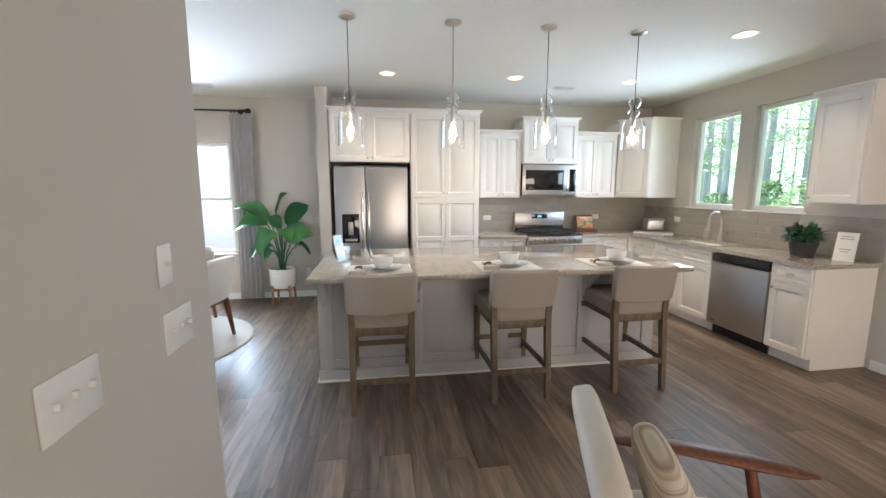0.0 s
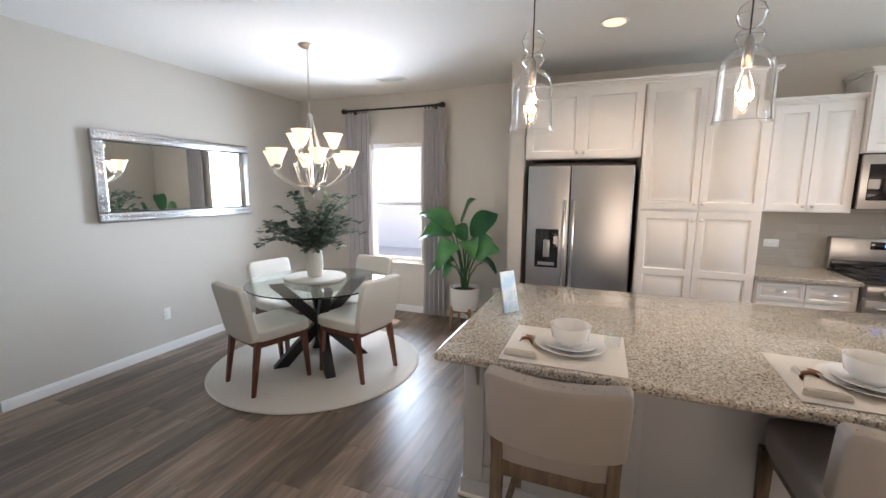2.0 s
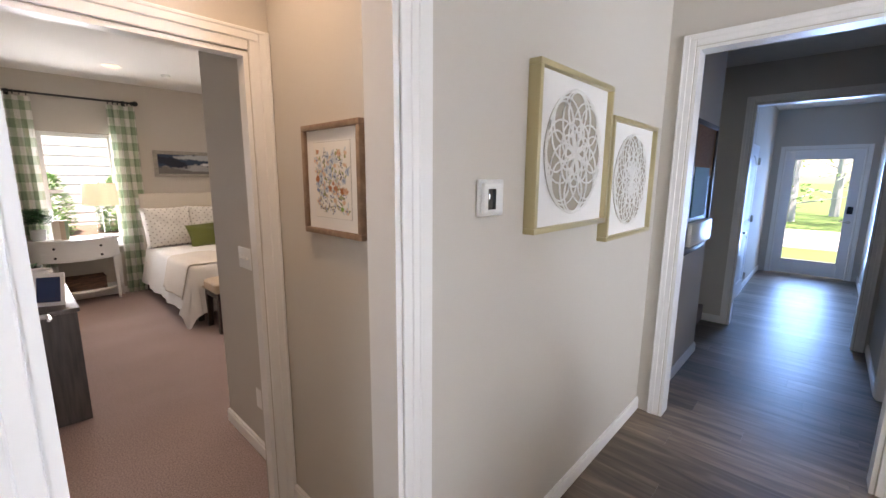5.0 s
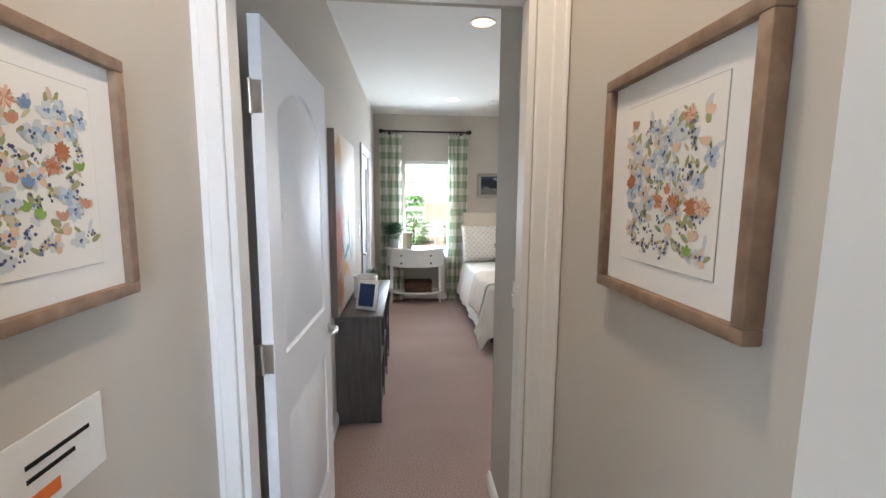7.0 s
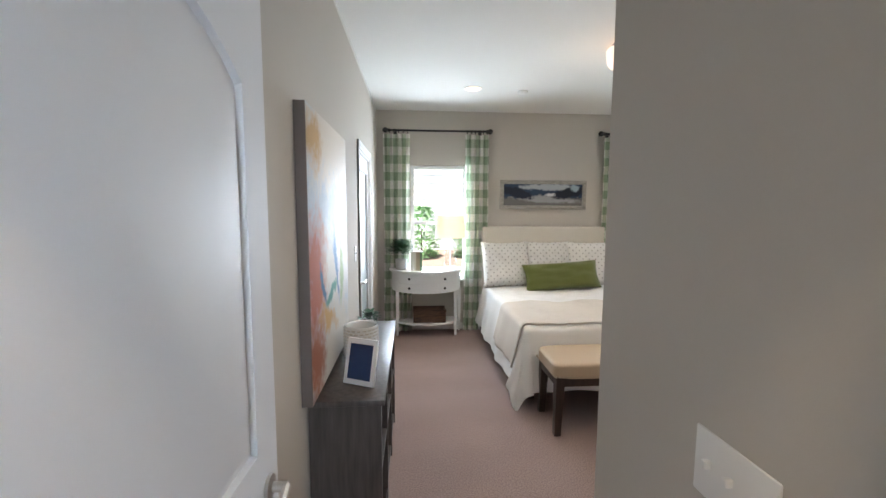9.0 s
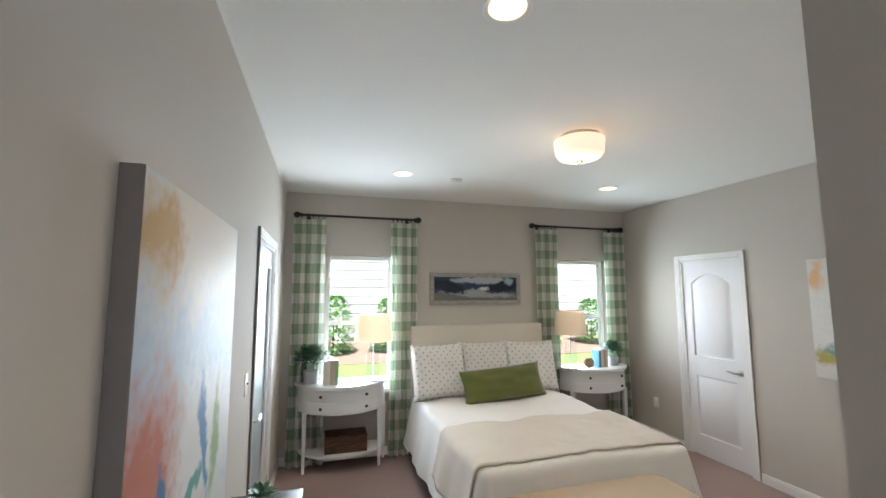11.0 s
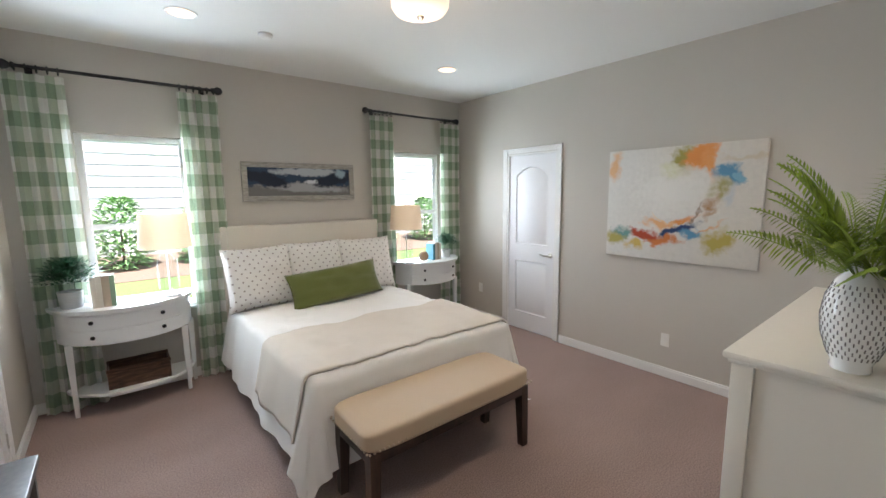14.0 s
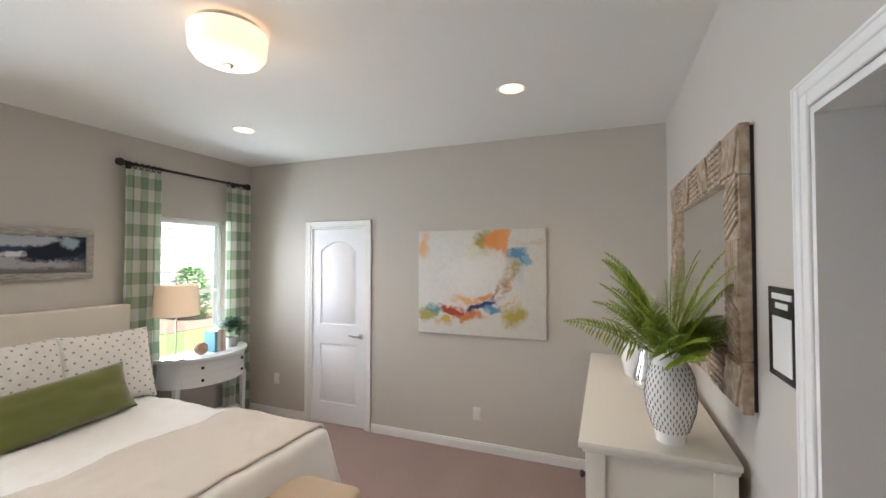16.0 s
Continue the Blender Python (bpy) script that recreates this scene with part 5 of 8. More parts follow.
stems = bmesh.new()
paddles = [((-0.05, 0.02, 1.22), (0.13, 0.06, 1.50), 0.17, (-0.8, -0.5, 0.6)), ((-0.10, -0.05, 1.10), (-0.52, -0.10, 1.325), 0.24, (0.2, -0.6, 0.8)), ((-0.16, 0.0, 1.08), (-0.56, -0.02, 1.03), 0.24, (0, -0.7, 0.6)),
           ((-0.085, -0.10, 0.80), (-0.36, -0.16, 0.68), 0.22, (0, -0.5, 0.8)), ((-0.05, -0.14, 0.99), (-0.21, -0.32, 0.76), 0.24, (0, -0.9, 0.5)), ((0.085, 0.0, 1.06), (0.36, -0.04, 1.36), 0.25, (0.6, -0.8, 0.0)),
           ((0.15, -0.08, 0.85), (0.43, -0.16, 0.98), 0.27, (0.2, -0.9, 0.5)), ((0.13, 0.05, 0.74), (0.36, 0.02, 0.70), 0.15, (0, -0.3, 1)), ((0.03, -0.05, 1.0), (0.16, -0.22, 0.88), 0.22, (0.3, -0.9, 0.5)),
           ((-0.02, 0.10, 1.0), (-0.25, 0.20, 1.12), 0.2, (0, -0.6, 0.8)), ((0.06, 0.12, 0.9), (0.26, 0.20, 1.05), 0.2, (0, -0.7, 0.7)), ((-0.06, -0.12, 0.72), (-0.14, -0.30, 0.66), 0.16, (0, -0.6, 0.8))]
for k, (foot, tip, wide, face) in enumerate(paddles):
    leaf = bmesh.new()
    broad_leaf(leaf, foot, tip, wide, face)
    part("leaf", leaf, BIGLEAF, fg)
    tube(stems, [(0.03 * math.cos(k), 0.03 * math.sin(k), 0.45), (foot[0] * 0.45, foot[1] * 0.45, 0.45 + (foot[2] - 0.45) * 0.6), foot, tuple(Vector(foot).lerp(Vector(tip), 0.5) + Vector((0, 0, 0.07)))], [0.011, 0.009, 0.006, 0.002], 6)
part("stems", stems, mat("green stems", (0.03, 0.13, 0.05), 0.5), fg)

# chandelier
chd = thing("chandelier", pose(-2.17, 4.205, H - 0.066), "nine light brushed nickel chandelier with frosted glass shades", "chandelier")
part("canopy", L([(0.001, -0.035), (0.03, -0.03), (0.065, -0.012), (0.067, 0.0)], 28), NICKEL, chd, m=pose(0, 0, 0.065))
bm = bmesh.new()
for i in range(23):
    z = 0.03 - 0.0225 * i
    tube(bm, [(0.008 * math.cos(a) * (i % 2), 0.008 * math.cos(a) * (1 - i % 2), z - 0.013 + 0.015 * math.sin(a)) for a in np.linspace(0, 6.283, 9)], 0.002, 4)
part("chain", bm, NICKEL, chd)
part("hub", L([(0.004, -0.47), (0.02, -0.48), (0.024, -0.50), (0.01, -0.53)], 18), NICKEL, chd)
part("stem", T([(0, 0, -0.50), (0, 0, -1.10)], 0.007), NICKEL, chd)
part("bottom_bowl", L([(0.012, -1.06), (0.06, -1.075), (0.055, -1.10), (0.02, -1.125), (0.012, -1.14), (0.004, -1.155)], 22), NICKEL, chd)
SH = [(r * 0.92, z * 0.95) for r, z in [(0.022, 0.0), (0.034, 0.012), (0.05, 0.05), (0.064, 0.085), (0.084, 0.125), (0.088, 0.13), (0.084, 0.13), (0.058, 0.085), (0.03, 0.018), (0.001, 0.01)]]
for k in range(6):
    a = radians(60 * k + 18)
    cx, cy = 0.33 * math.cos(a), 0.33 * math.sin(a)
    pts = [(0.02 * math.cos(a), 0.02 * math.sin(a), -1.07), (0.14 * math.cos(a), 0.14 * math.sin(a), -1.075), (0.25 * math.cos(a), 0.25 * math.sin(a), -1.02), (cx, cy, -0.955), (cx, cy, -0.915)]
    part("arm", T(pts, 0.008), NICKEL, chd)
    part("cup", L([(0.008, -0.93), (0.026, -0.915), (0.028, -0.90)], 14, (cx, cy, 0)), NICKEL, chd)
    part("shade", L(SH, 24, (cx, cy, -0.905)), SHADEGLOW, chd, "frosted glass bell shade, lit")
    part("side_strut", T([(0.012 * math.cos(a), 0.012 * math.sin(a), -0.50), (0.07 * math.cos(a), 0.07 * math.sin(a), -0.72), (0.15 * math.cos(a), 0.15 * math.sin(a), -0.88), (0.11 * math.cos(a), 0.11 * math.sin(a), -1.03), (0.02 * math.cos(a), 0.02 * math.sin(a), -1.075)], 0.006), NICKEL, chd)
for k in range(3):
    a = radians(120 * k + 48)
    cx, cy = 0.19 * math.cos(a), 0.19 * math.sin(a)
    part("arm", T([(0.01 * math.cos(a), 0.01 * math.sin(a), -0.85), (0.10 * math.cos(a), 0.10 * math.sin(a), -0.86), (cx, cy, -0.80), (cx, cy, -0.745)], 0.007), NICKEL, chd)
    part("shade", L(SH, 24, (cx, cy, -0.75)), SHADEGLOW, chd, "frosted glass bell shade, lit")
lamp("chandelier_lamp", 'POINT', pose(-2.17, 4.205, H - 0.86), 2.2, (1.0, 0.80, 0.58), radius=0.05)

# armchair in the foreground of the living room
arm = thing("armchair", pose(0.94, 0.88, 0, 0, 0, -110), "mid-century armchair with walnut arms and cream cushions", "armchair")
part("seat_cushion", blob((0.58, 0.60, 0.15), 6, 8, (0, 0.06, 0.40)), CREAM, arm)
bk = blob((0.62, 0.10, 0.54), 5, 10)
bk.transform(pose(0, -0.275, 0.605, 14, 0, 0))
part("back_cushion", bk, CREAM, arm)
for s in (-1, 1):
    x = 0.315 * s
    paddle = T([(x, -0.26, 0), (x, -0.16, 0), (x, 0.02, 0), (x, 0.22, 0), (x, 0.38, 0), (x, 0.45, 0)], [0.016, 0.028, 0.040, 0.046, 0.034, 0.012], 14)
    paddle.transform(Matrix.Diagonal((1, 1, 0.42, 1)))
    for v in paddle.verts:
        v.co.z += 0.615 - 0.10 * max(0, v.co.y) - 0.05 * max(0, v.co.y) ** 2
    part("armrest", paddle, WALNUT, arm)
    part("front_leg", T([(x, 0.24, 0.58), (x * 0.98, 0.30, 0.30), (x * 1.05, 0.36, 0.0)], [0.018, 0.024, 0.013], 10), WALNUT, arm)
    part("back_leg", T([(x * 0.9, -0.26, 0.56), (x * 0.92, -0.27, 0.30), (x * 1.02, -0.42, 0.0)], [0.018, 0.022, 0.013], 10), WALNUT, arm)
part("frame", B(-0.33, 0.33, -0.30, 0.34, 0.27, 0.32, 0.01), WALNUT, arm)
STRIPE = ramp_mat("striped woven pillow", [(0.40, (0.66, 0.60, 0.51)), (0.45, (0.36, 0.27, 0.19)), (0.5, (0.66, 0.60, 0.51)), (0.56, (0.52, 0.42, 0.31)), (0.62, (0.70, 0.65, 0.57))], 3.0, 1, 0.9, (0.05, 0.05, 16))
pl = blob((0.42, 0.115, 0.40), 3.0, 10)
single("throw_pillow", pl, STRIPE, "striped beige woven throw pillow on the armchair", "pillow", pose(0.94, 0.88, 0.0, 0, 0, -110) @ pose(0.0, -0.115, 0.62, 16, 0, 0))
bm = bmesh.new()
box(bm, 1.62, 3.3, -1.6, 1.02, 0.001, 0.02, 0.006)
R = random.Random(3)
for i in range(6000):
    x, y = R.uniform(1.62, 2.6), R.uniform(0.0, 1.03)
    h = R.uniform(0.03, 0.05)
    dx, dy = R.uniform(-0.02, 0.02), R.uniform(-0.02, 0.02)
    bm.faces.new([bm.verts.new(v) for v in ((x - 0.004, y, 0.018), (x + 0.004, y + 0.002, 0.018), (x + dx, y + dy, 0.018 + h))])
single("shaggy_rug", bm, mat("ivory shag", (0.62, 0.57, 0.50), 0.95, grain=0.3, scale=200), "ivory shaggy rug in the living room", "rug")

# ---- pictures ----


def painted(name, base, strokes, rough=0.6, warp=0.12, warp_scale=6.0, fine_scale=26.0):
    """A painting: soft patches of paint (x, z, half width, half height, turn, colour, edge) laid over a base on a canvas that lies in x and z."""
    m = bpy.data.materials.new(name)
    m.use_nodes = True
    t = m.node_tree
    b = t.nodes["Principled BSDF"]
    b.inputs["Roughness"].default_value, b.inputs["Specular IOR Level"].default_value = rough, 0.25
    co = t.nodes.new("ShaderNodeTexCoord")
    nz = t.nodes.new("ShaderNodeTexNoise")
    nz.inputs["Scale"].default_value, nz.inputs["Detail"].default_value = warp_scale, 6
    t.links.new(co.outputs["Object"], nz.inputs["Vector"])
    off = t.nodes.new("ShaderNodeVectorMath")
    off.operation = 'MULTIPLY_ADD'
    off.inputs[1].default_value = (warp * 2, 0, warp * 2)
    t.links.new(nz.outputs["Color"], off.inputs[0])
    t.links.new(co.outputs["Object"], off.inputs[2])
    sub = t.nodes.new("ShaderNodeVectorMath")
    sub.operation = 'SUBTRACT'
    sub.inputs[1].default_value = (warp, 0, warp)
    t.links.new(off.outputs[0], sub.inputs[0])
    fine = t.nodes.new("ShaderNodeTexNoise")
    fine.inputs["Scale"].default_value, fine.inputs["Detail"].default_value = fine_scale, 8
    t.links.new(co.outputs["Object"], fine.inputs["Vector"])
    last = t.nodes.new("ShaderNodeMix")
    last.data_type = 'RGBA'
    last.inputs["A"].default_value, last.inputs["B"].default_value = (*base, 1), (*[c * 0.82 for c in base], 1)
    t.links.new(fine.outputs["Fac"], last.inputs["Factor"])
    col = last.outputs["Result"]
    for x, z, rx, rz, turn, color, edge in strokes:
        mp = t.nodes.new("ShaderNodeMapping")
        mp.vector_type = 'TEXTURE'
        mp.inputs["Location"].default_value, mp.inputs["Rotation"].default_value, mp.inputs["Scale"].default_value = (x, 0, z), (0, radians(turn), 0), (rx, 1000, rz)
        t.links.new(sub.outputs[0], mp.inputs[0])
        ln = t.nodes.new("ShaderNodeVectorMath")
        ln.operation = 'LENGTH'
        t.links.new(mp.outputs[0], ln.inputs[0])
        mr = t.nodes.new("ShaderNodeMapRange")
        mr.inputs["From Min"].default_value, mr.inputs["From Max"].default_value = 1.72, 1.72 - edge * 0.8
        mr.inputs["To Max"].default_value = 1.0
        fray = t.nodes.new("ShaderNodeMath")
        fray.operation = 'MULTIPLY_ADD'
        fray.inputs[1].default_value = 1.1
        t.links.new(fine.outputs["Fac"], fray.inputs[0])
        t.links.new(ln.outputs["Value"], fray.inputs[2])
        t.links.new(fray.outputs[0], mr.inputs[0])
        mx = t.nodes.new("ShaderNodeMix")
        mx.data_type = 'RGBA'
        mx.inputs["B"].default_value = (*color, 1)
        t.links.new(mr.outputs[0], mx.inputs["Factor"])
        t.links.new(col, mx.inputs["A"])
        col = mx.outputs["Result"]
    t.links.new(col, b.inputs["Base Color"])
    return m


def frame_rails(parent, w, h, fw, depth, material, front=0.0):
    """Four rails of a picture frame; its back on the wall at y = 0, its front at -depth."""
    for x0, x1, z0, z1 in ((-w / 2, w / 2, h / 2 - fw, h / 2), (-w / 2, w / 2, -h / 2, -h / 2 + fw), (-w / 2, -w / 2 + fw, -h / 2 + fw, h / 2 - fw), (w / 2 - fw, w / 2, -h / 2 + fw, h / 2 - fw)):
        part("frame_rail", B(x0, x1, -depth, 0, z0, z1, 0.003), material, parent)


# ---- hall ----
GOLD = mat("champagne gold frame", (0.52, 0.44, 0.25), 0.4, 0.4, grain=0.1, scale=50, patch=0.06)
MAT = mat("white picture mount", (0.80, 0.79, 0.77), 0.8, grain=0.08, scale=200)
CUTOUT = mat("white cut paper", (0.82, 0.81, 0.78), 0.8)
TAN = mat("tan backing paper", (0.45, 0.40, 0.33), 0.9, grain=0.1)


def medallion(x, z, w, h, seed):
    c = thing("framed_medallion", pose(x, 1.45, z, 0, 0, 180), "white cut paper medallion in a champagne gold frame", "wall art", "medallion pictures")
    frame_rails(c, w, h, 0.022, 0.05, GOLD)
    part("mount", B(-w / 2 + 0.02, w / 2 - 0.02, -0.026, -0.006, -h / 2 + 0.02, h / 2 - 0.02), MAT, c)
    r = min(w, h) * 0.395
    disc = L([(0.001, 0), (r, 0), (r, 0.002), (0.001, 0.002)], 48, close=False)
    part("oval_ground", disc, TAN, c, m=pose(0, -0.0265, 0, 90, 0, 0))
    bm = bmesh.new()
    n = 12 if seed else 8
    for k in range(n):
        a = 2 * math.pi * k / n
        for rr, cc in ((r * 0.5, r * 0.5), (r * 0.28, r * 0.28), (r * 0.32, r * 0.66)):
            tube(bm, [(cc * math.cos(a) + rr * math.cos(b), -0.034, cc * math.sin(a) + rr * math.sin(b)) for b in np.linspace(0, 6.283, 25)], 0.0028 if seed else 0.0042, 4)
    tube(bm, [(r * math.cos(b), -0.034, r * math.sin(b)) for b in np.linspace(0, 6.283, 41)], 0.005, 4)
    part("lattice", bm, CUTOUT, c)
    return c


medallion(-2.505, 1.692, 0.655, 0.62, 0)
medallion(-3.185, 1.583, 0.655, 0.60, 1)
th = thing("thermostat", pose(-1.965, 1.45, 1.525, 0, 0, 180), "white wall thermostat with a dark screen", "thermostat")
part("plate", B(-0.07, 0.07, -0.012, 0, -0.06, 0.06, 0.008), PLASTIC, th)
b0 = part("unit", B(-0.062, 0.035, -0.032, -0.012, -0.05, 0.05, 0.008), PLASTIC, th)
part("screen", B(-0.045, -0.005, -0.0335, -0.031, -0.036, 0.03, 0.001), BLACKGLASS, b0)

FRAMEWOOD = ramp_mat("rustic brown frame", [(0.25, (0.19, 0.115, 0.075)), (0.55, (0.28, 0.18, 0.12)), (0.8, (0.38, 0.27, 0.19))], 16, rough=0.6, stretch=(2, 2, 2), bump=0.2)


def floral(m, seed, label):
    R = random.Random(seed)
    c = thing("framed_floral_print", m, label, "picture", "floral prints")
    w, h = 0.375, 0.40
    frame_rails(c, w, h, 0.021, 0.028, FRAMEWOOD)
    part("mount", B(-w / 2 + 0.02, w / 2 - 0.02, -0.014, -0.004, -h / 2 + 0.02, h / 2 - 0.02), MAT, c)
    part("border_line", B(-0.119, 0.119, -0.0150, -0.0139, -0.136, 0.136), mat("grey ruled line", (0.42, 0.40, 0.37), 0.8), c)
    part("print", B(-0.118, 0.118, -0.0155, -0.0138, -0.135, 0.135), PAPER, c)
    flowers = {}
    layer = [0]

    def petal(ink, x, z, along, wide, turn):
        """One brush mark: a flat leaf-shaped patch laid over those before it."""
        layer[0] += 1
        bm = flowers.setdefault(ink, bmesh.new())
        y = -0.0156 - 0.000003 * layer[0]
        ca, sa = math.cos(turn), math.sin(turn)
        ring = []
        for i in range(12):
            b = 2 * math.pi * i / 12
            u, v = along * (0.5 + 0.5 * math.cos(b)) * R.uniform(0.88, 1.08), wide * math.sin(b) * R.uniform(0.8, 1.15)
            ring.append(bm.verts.new((x + u * ca - v * sa, y, z + u * sa + v * ca)))
        bm.faces.new(ring)

    spots = []
    for i in range(2500):
        x, z = R.uniform(-0.098, 0.098), R.uniform(-0.112, 0.098)
        if (z > 0.02 and R.random() > 0.45) or any((x - p) ** 2 + (z - q) ** 2 < 0.0185 ** 2 for p, q in spots):
            continue
        spots.append((x, z))
    spots = spots[:62]
    for x, z in spots:
        for k in range(2):
            petal(R.choice(("moss", "sand", "moss", "mist")), x + R.uniform(-0.012, 0.012), z + R.uniform(-0.014, 0.01), R.uniform(0.014, 0.026), R.uniform(0.003, 0.006), R.uniform(0.3, 2.8))
    for n, (x, z) in enumerate(spots):
        kind = R.choice(("pom", "daisy", "daisy", "bell", "berries")) if z > -0.05 else R.choice(("berries", "berries", "daisy", "bell", "seed"))
        if kind == "pom":
            ink, deep = R.choice((("coral", "rust"), ("rust", "rust"), ("peach", "coral")))
            for k in range(22):
                petal(ink if k % 3 else deep, x, z, R.uniform(0.010, 0.0175), 0.0022, k * 0.2856 + R.uniform(-0.1, 0.1))
            petal(deep, x - 0.004, z - 0.001, 0.009, 0.004, R.uniform(0, 3))
        elif kind == "daisy":
            ink = R.choice(("mist", "sky", "sky", "peach"))
            for k in range(6):
                petal(ink if k % 2 else "mist", x, z, R.uniform(0.012, 0.019), R.uniform(0.0045, 0.0065), k * 1.047 + R.uniform(-0.25, 0.25))
            for k in range(3):
                petal(R.choice(("slate", "navy")), x + R.uniform(-0.002, 0.002), z + R.uniform(-0.002, 0.002), 0.006, 0.0022, R.uniform(0, 6))
        elif kind == "bell":
            ink = R.choice(("slate", "coral", "peach", "leaf"))
            for k in range(3):
                petal(ink, x, z, R.uniform(0.012, 0.019), 0.0042, 1.57 + (k - 1) * 0.6)
        else:
            for k in range(9):
                petal(R.choice(("navy", "navy", "slate", "moss")), x + R.uniform(-0.011, 0.011), z + R.uniform(-0.011, 0.011), R.uniform(0.003, 0.007), R.uniform(0.0015, 0.0032), R.uniform(0, 6.28))
    for ink, bm in flowers.items():
        tagged(part("watercolour_flowers", bm, INKS[ink], c, "", False), kind="stuff")


PAPER = mat("watercolour paper", (0.82, 0.80, 0.76), 0.9, grain=0.06, scale=300, patch=0.05, patch_scale=14)
INKS = {nm: mat("ink " + nm, col, 0.9, grain=0.5, scale=160, patch=0.7, patch_scale=60, dark=tuple(0.45 * v + 0.42 for v in col)) for nm, col in (("slate", (0.17, 0.25, 0.42)), ("sky", (0.38, 0.47, 0.58)), ("mist", (0.58, 0.62, 0.64)), ("rust", (0.42, 0.15, 0.06)), ("coral", (0.53, 0.25, 0.16)), ("peach", (0.70, 0.50, 0.36)), ("moss", (0.33, 0.34, 0.16)), ("leaf", (0.22, 0.36, 0.08)), ("sand", (0.58, 0.49, 0.36)), ("navy", (0.06, 0.07, 0.15)))}
floral(pose(-1.69, 0.968, 1.577, 0, 0, 90), 2, "blue and rust wildflower print in a rustic wood frame")
floral(pose(XV, 1.0, 1.577, 0, 0, -90), 7, "wildflower watercolour in a rustic wood frame on greige wall")
cd = thing("wall_card", pose(XV, 0.99, 1.17, 0, 0, -90), "white printed card on the vestibule wall", "card")
part("card", B(-0.09, 0.09, -0.004, 0, -0.06, 0.06), PLASTIC, cd)
part("text_bar", B(-0.05, 0.06, -0.005, -0.0035, 0.015, 0.022), BLACK, cd)
part("text_bar", B(-0.05, 0.03, -0.005, -0.0035, -0.005, 0.002), BLACK, cd)
part("logo_block", B(-0.07, 0.0, -0.005, -0.0035, -0.045, -0.025), mat("orange print", (0.7, 0.16, 0.03), 0.6), cd)


def panel_door(name, m, w, h, label, arch=0.10, glass_panel=False, category="door", glazing=None):
    """A door leaf from its hinge edge (x = 0) to x = w, faces at y = 0 and y = 0.035, moulded on both."""
    d = thing(name, m, label, category)
    e = 0.11
    if glass_panel:
        bm = bmesh.new()
        for a in ((0, e, 0.01, h), (w - e, w, 0.01, h), (e, w - e, 0.01, 0.24), (e, w - e, h - 0.13, h)):
            box(bm, a[0], a[1], 0, 0.035, a[2], a[3], 0.003)
        part("leaf", bm, DOORWHITE, d)
        g = part("pane", B(e, w - e, 0.014, 0.02, 0.24, h - 0.13), glazing or PANE, d)
        g.visible_shadow = False
        bm = bmesh.new()
        for y0, y1 in ((-0.008, 0.006), (0.029, 0.043)):
            for a in ((e - 0.01, e + 0.015, 0.23, h - 0.12), (w - e - 0.015, w - e + 0.01, 0.23, h - 0.12), (e, w - e, 0.225, 0.25), (e, w - e, h - 0.14, h - 0.115)):
                box(bm, a[0], a[1], y0, y1, a[2], a[3], 0.003)
        part("glazing_bead", bm, DOORWHITE, d)
    else:
        fields = [(e, w - e, 0.22, 0.83), (e, w - e, 1.035, h - 0.13)]
        bm = door_slab(0, w, 0.01, h, 0, fields, 0.0175, arch)
        back = door_slab(-w, 0, 0.01, h, 0, [(-b, -a, c, q) for a, b, c, q in fields], 0.0175, arch)
        absorb(bm, back, pose(0, 0.035, 0, 0, 0, 180))
        part("leaf", bm, DOORWHITE, d)
    lx = w - 0.06
    for s, y in ((-1, 0), (1, 0.035)):
        part("lever", absorb(L([(0.028, 0), (0.028, 0.008), (0.012, 0.012), (0.012, 0.045)], 16), T([(0, 0, 0.042), (-0.05, 0, 0.05), (-0.11, -0.008 * s, 0.046)], [0.011, 0.009, 0.007])), NICKEL, d, "brushed nickel lever handle", m=pose(lx, y, 0.93, 90 if s < 0 else -90, 0, 0))
    for z in (0.25, 1.06, 1.83):
        bm = bmesh.new()
        box(bm, -0.003, 0.002, 0.002, 0.034, z - 0.045, z + 0.045)
        box(bm, -0.003, -0.001, 0.036, 0.062, z - 0.045, z + 0.045)
        tube(bm, [(-0.006, 0.035, z - 0.048), (-0.006, 0.035, z + 0.048)], 0.007, 8)
        part("hinge", bm, NICKEL, d, "brushed nickel butt hinge")
    return d


# the bedroom door, swung open against the wall
panel_door("door_1", pose(-0.868, 0.353, 0, 0, 0, -91.8), 0.765, 2.05, "open white two panel bedroom door with arched top panel")
# closet, bath, powder and front doors
panel_door("door_2", pose(XB - 0.012, -3.79, 0, 0, 0, 90) @ pose(0, 0, 0), 0.67, 2.03, "closed white two panel closet door with lever handle")
panel_door("door_3", pose(XL + 0.05, -3.735, 0, 0, 0, 90), 0.835, 2.04, "white door with full mirror panel in the bedroom", glass_panel=True, glazing=mat("frosted mirror glass", (0.70, 0.78, 0.78), 0.3, 0.6, patch=0.05))
panel_door("door_4", pose(-5.07, 2.79, 0, 0, 0, 35), 0.63, 2.01, "white panel door standing ajar off the hall")
fd = panel_door("door_5", pose(-10.0, 1.64, 0, 0, 0, 90), 0.94, 2.06, "white front door with tall glass panel", glass_panel=True)
part("deadbolt", B(-0.035, 0.035, -0.03, 0.0, -0.06, 0.06, 0.01), BLACK, fd, "black keypad deadbolt", m=pose(0.875, 0.0, 1.12))
panel_door("door_6", pose(-7.9, 1.462, 0, 0, 0, 0) @ pose(0, 0.0, 0), 0.80, 2.03, "white two panel door in the foyer wall")

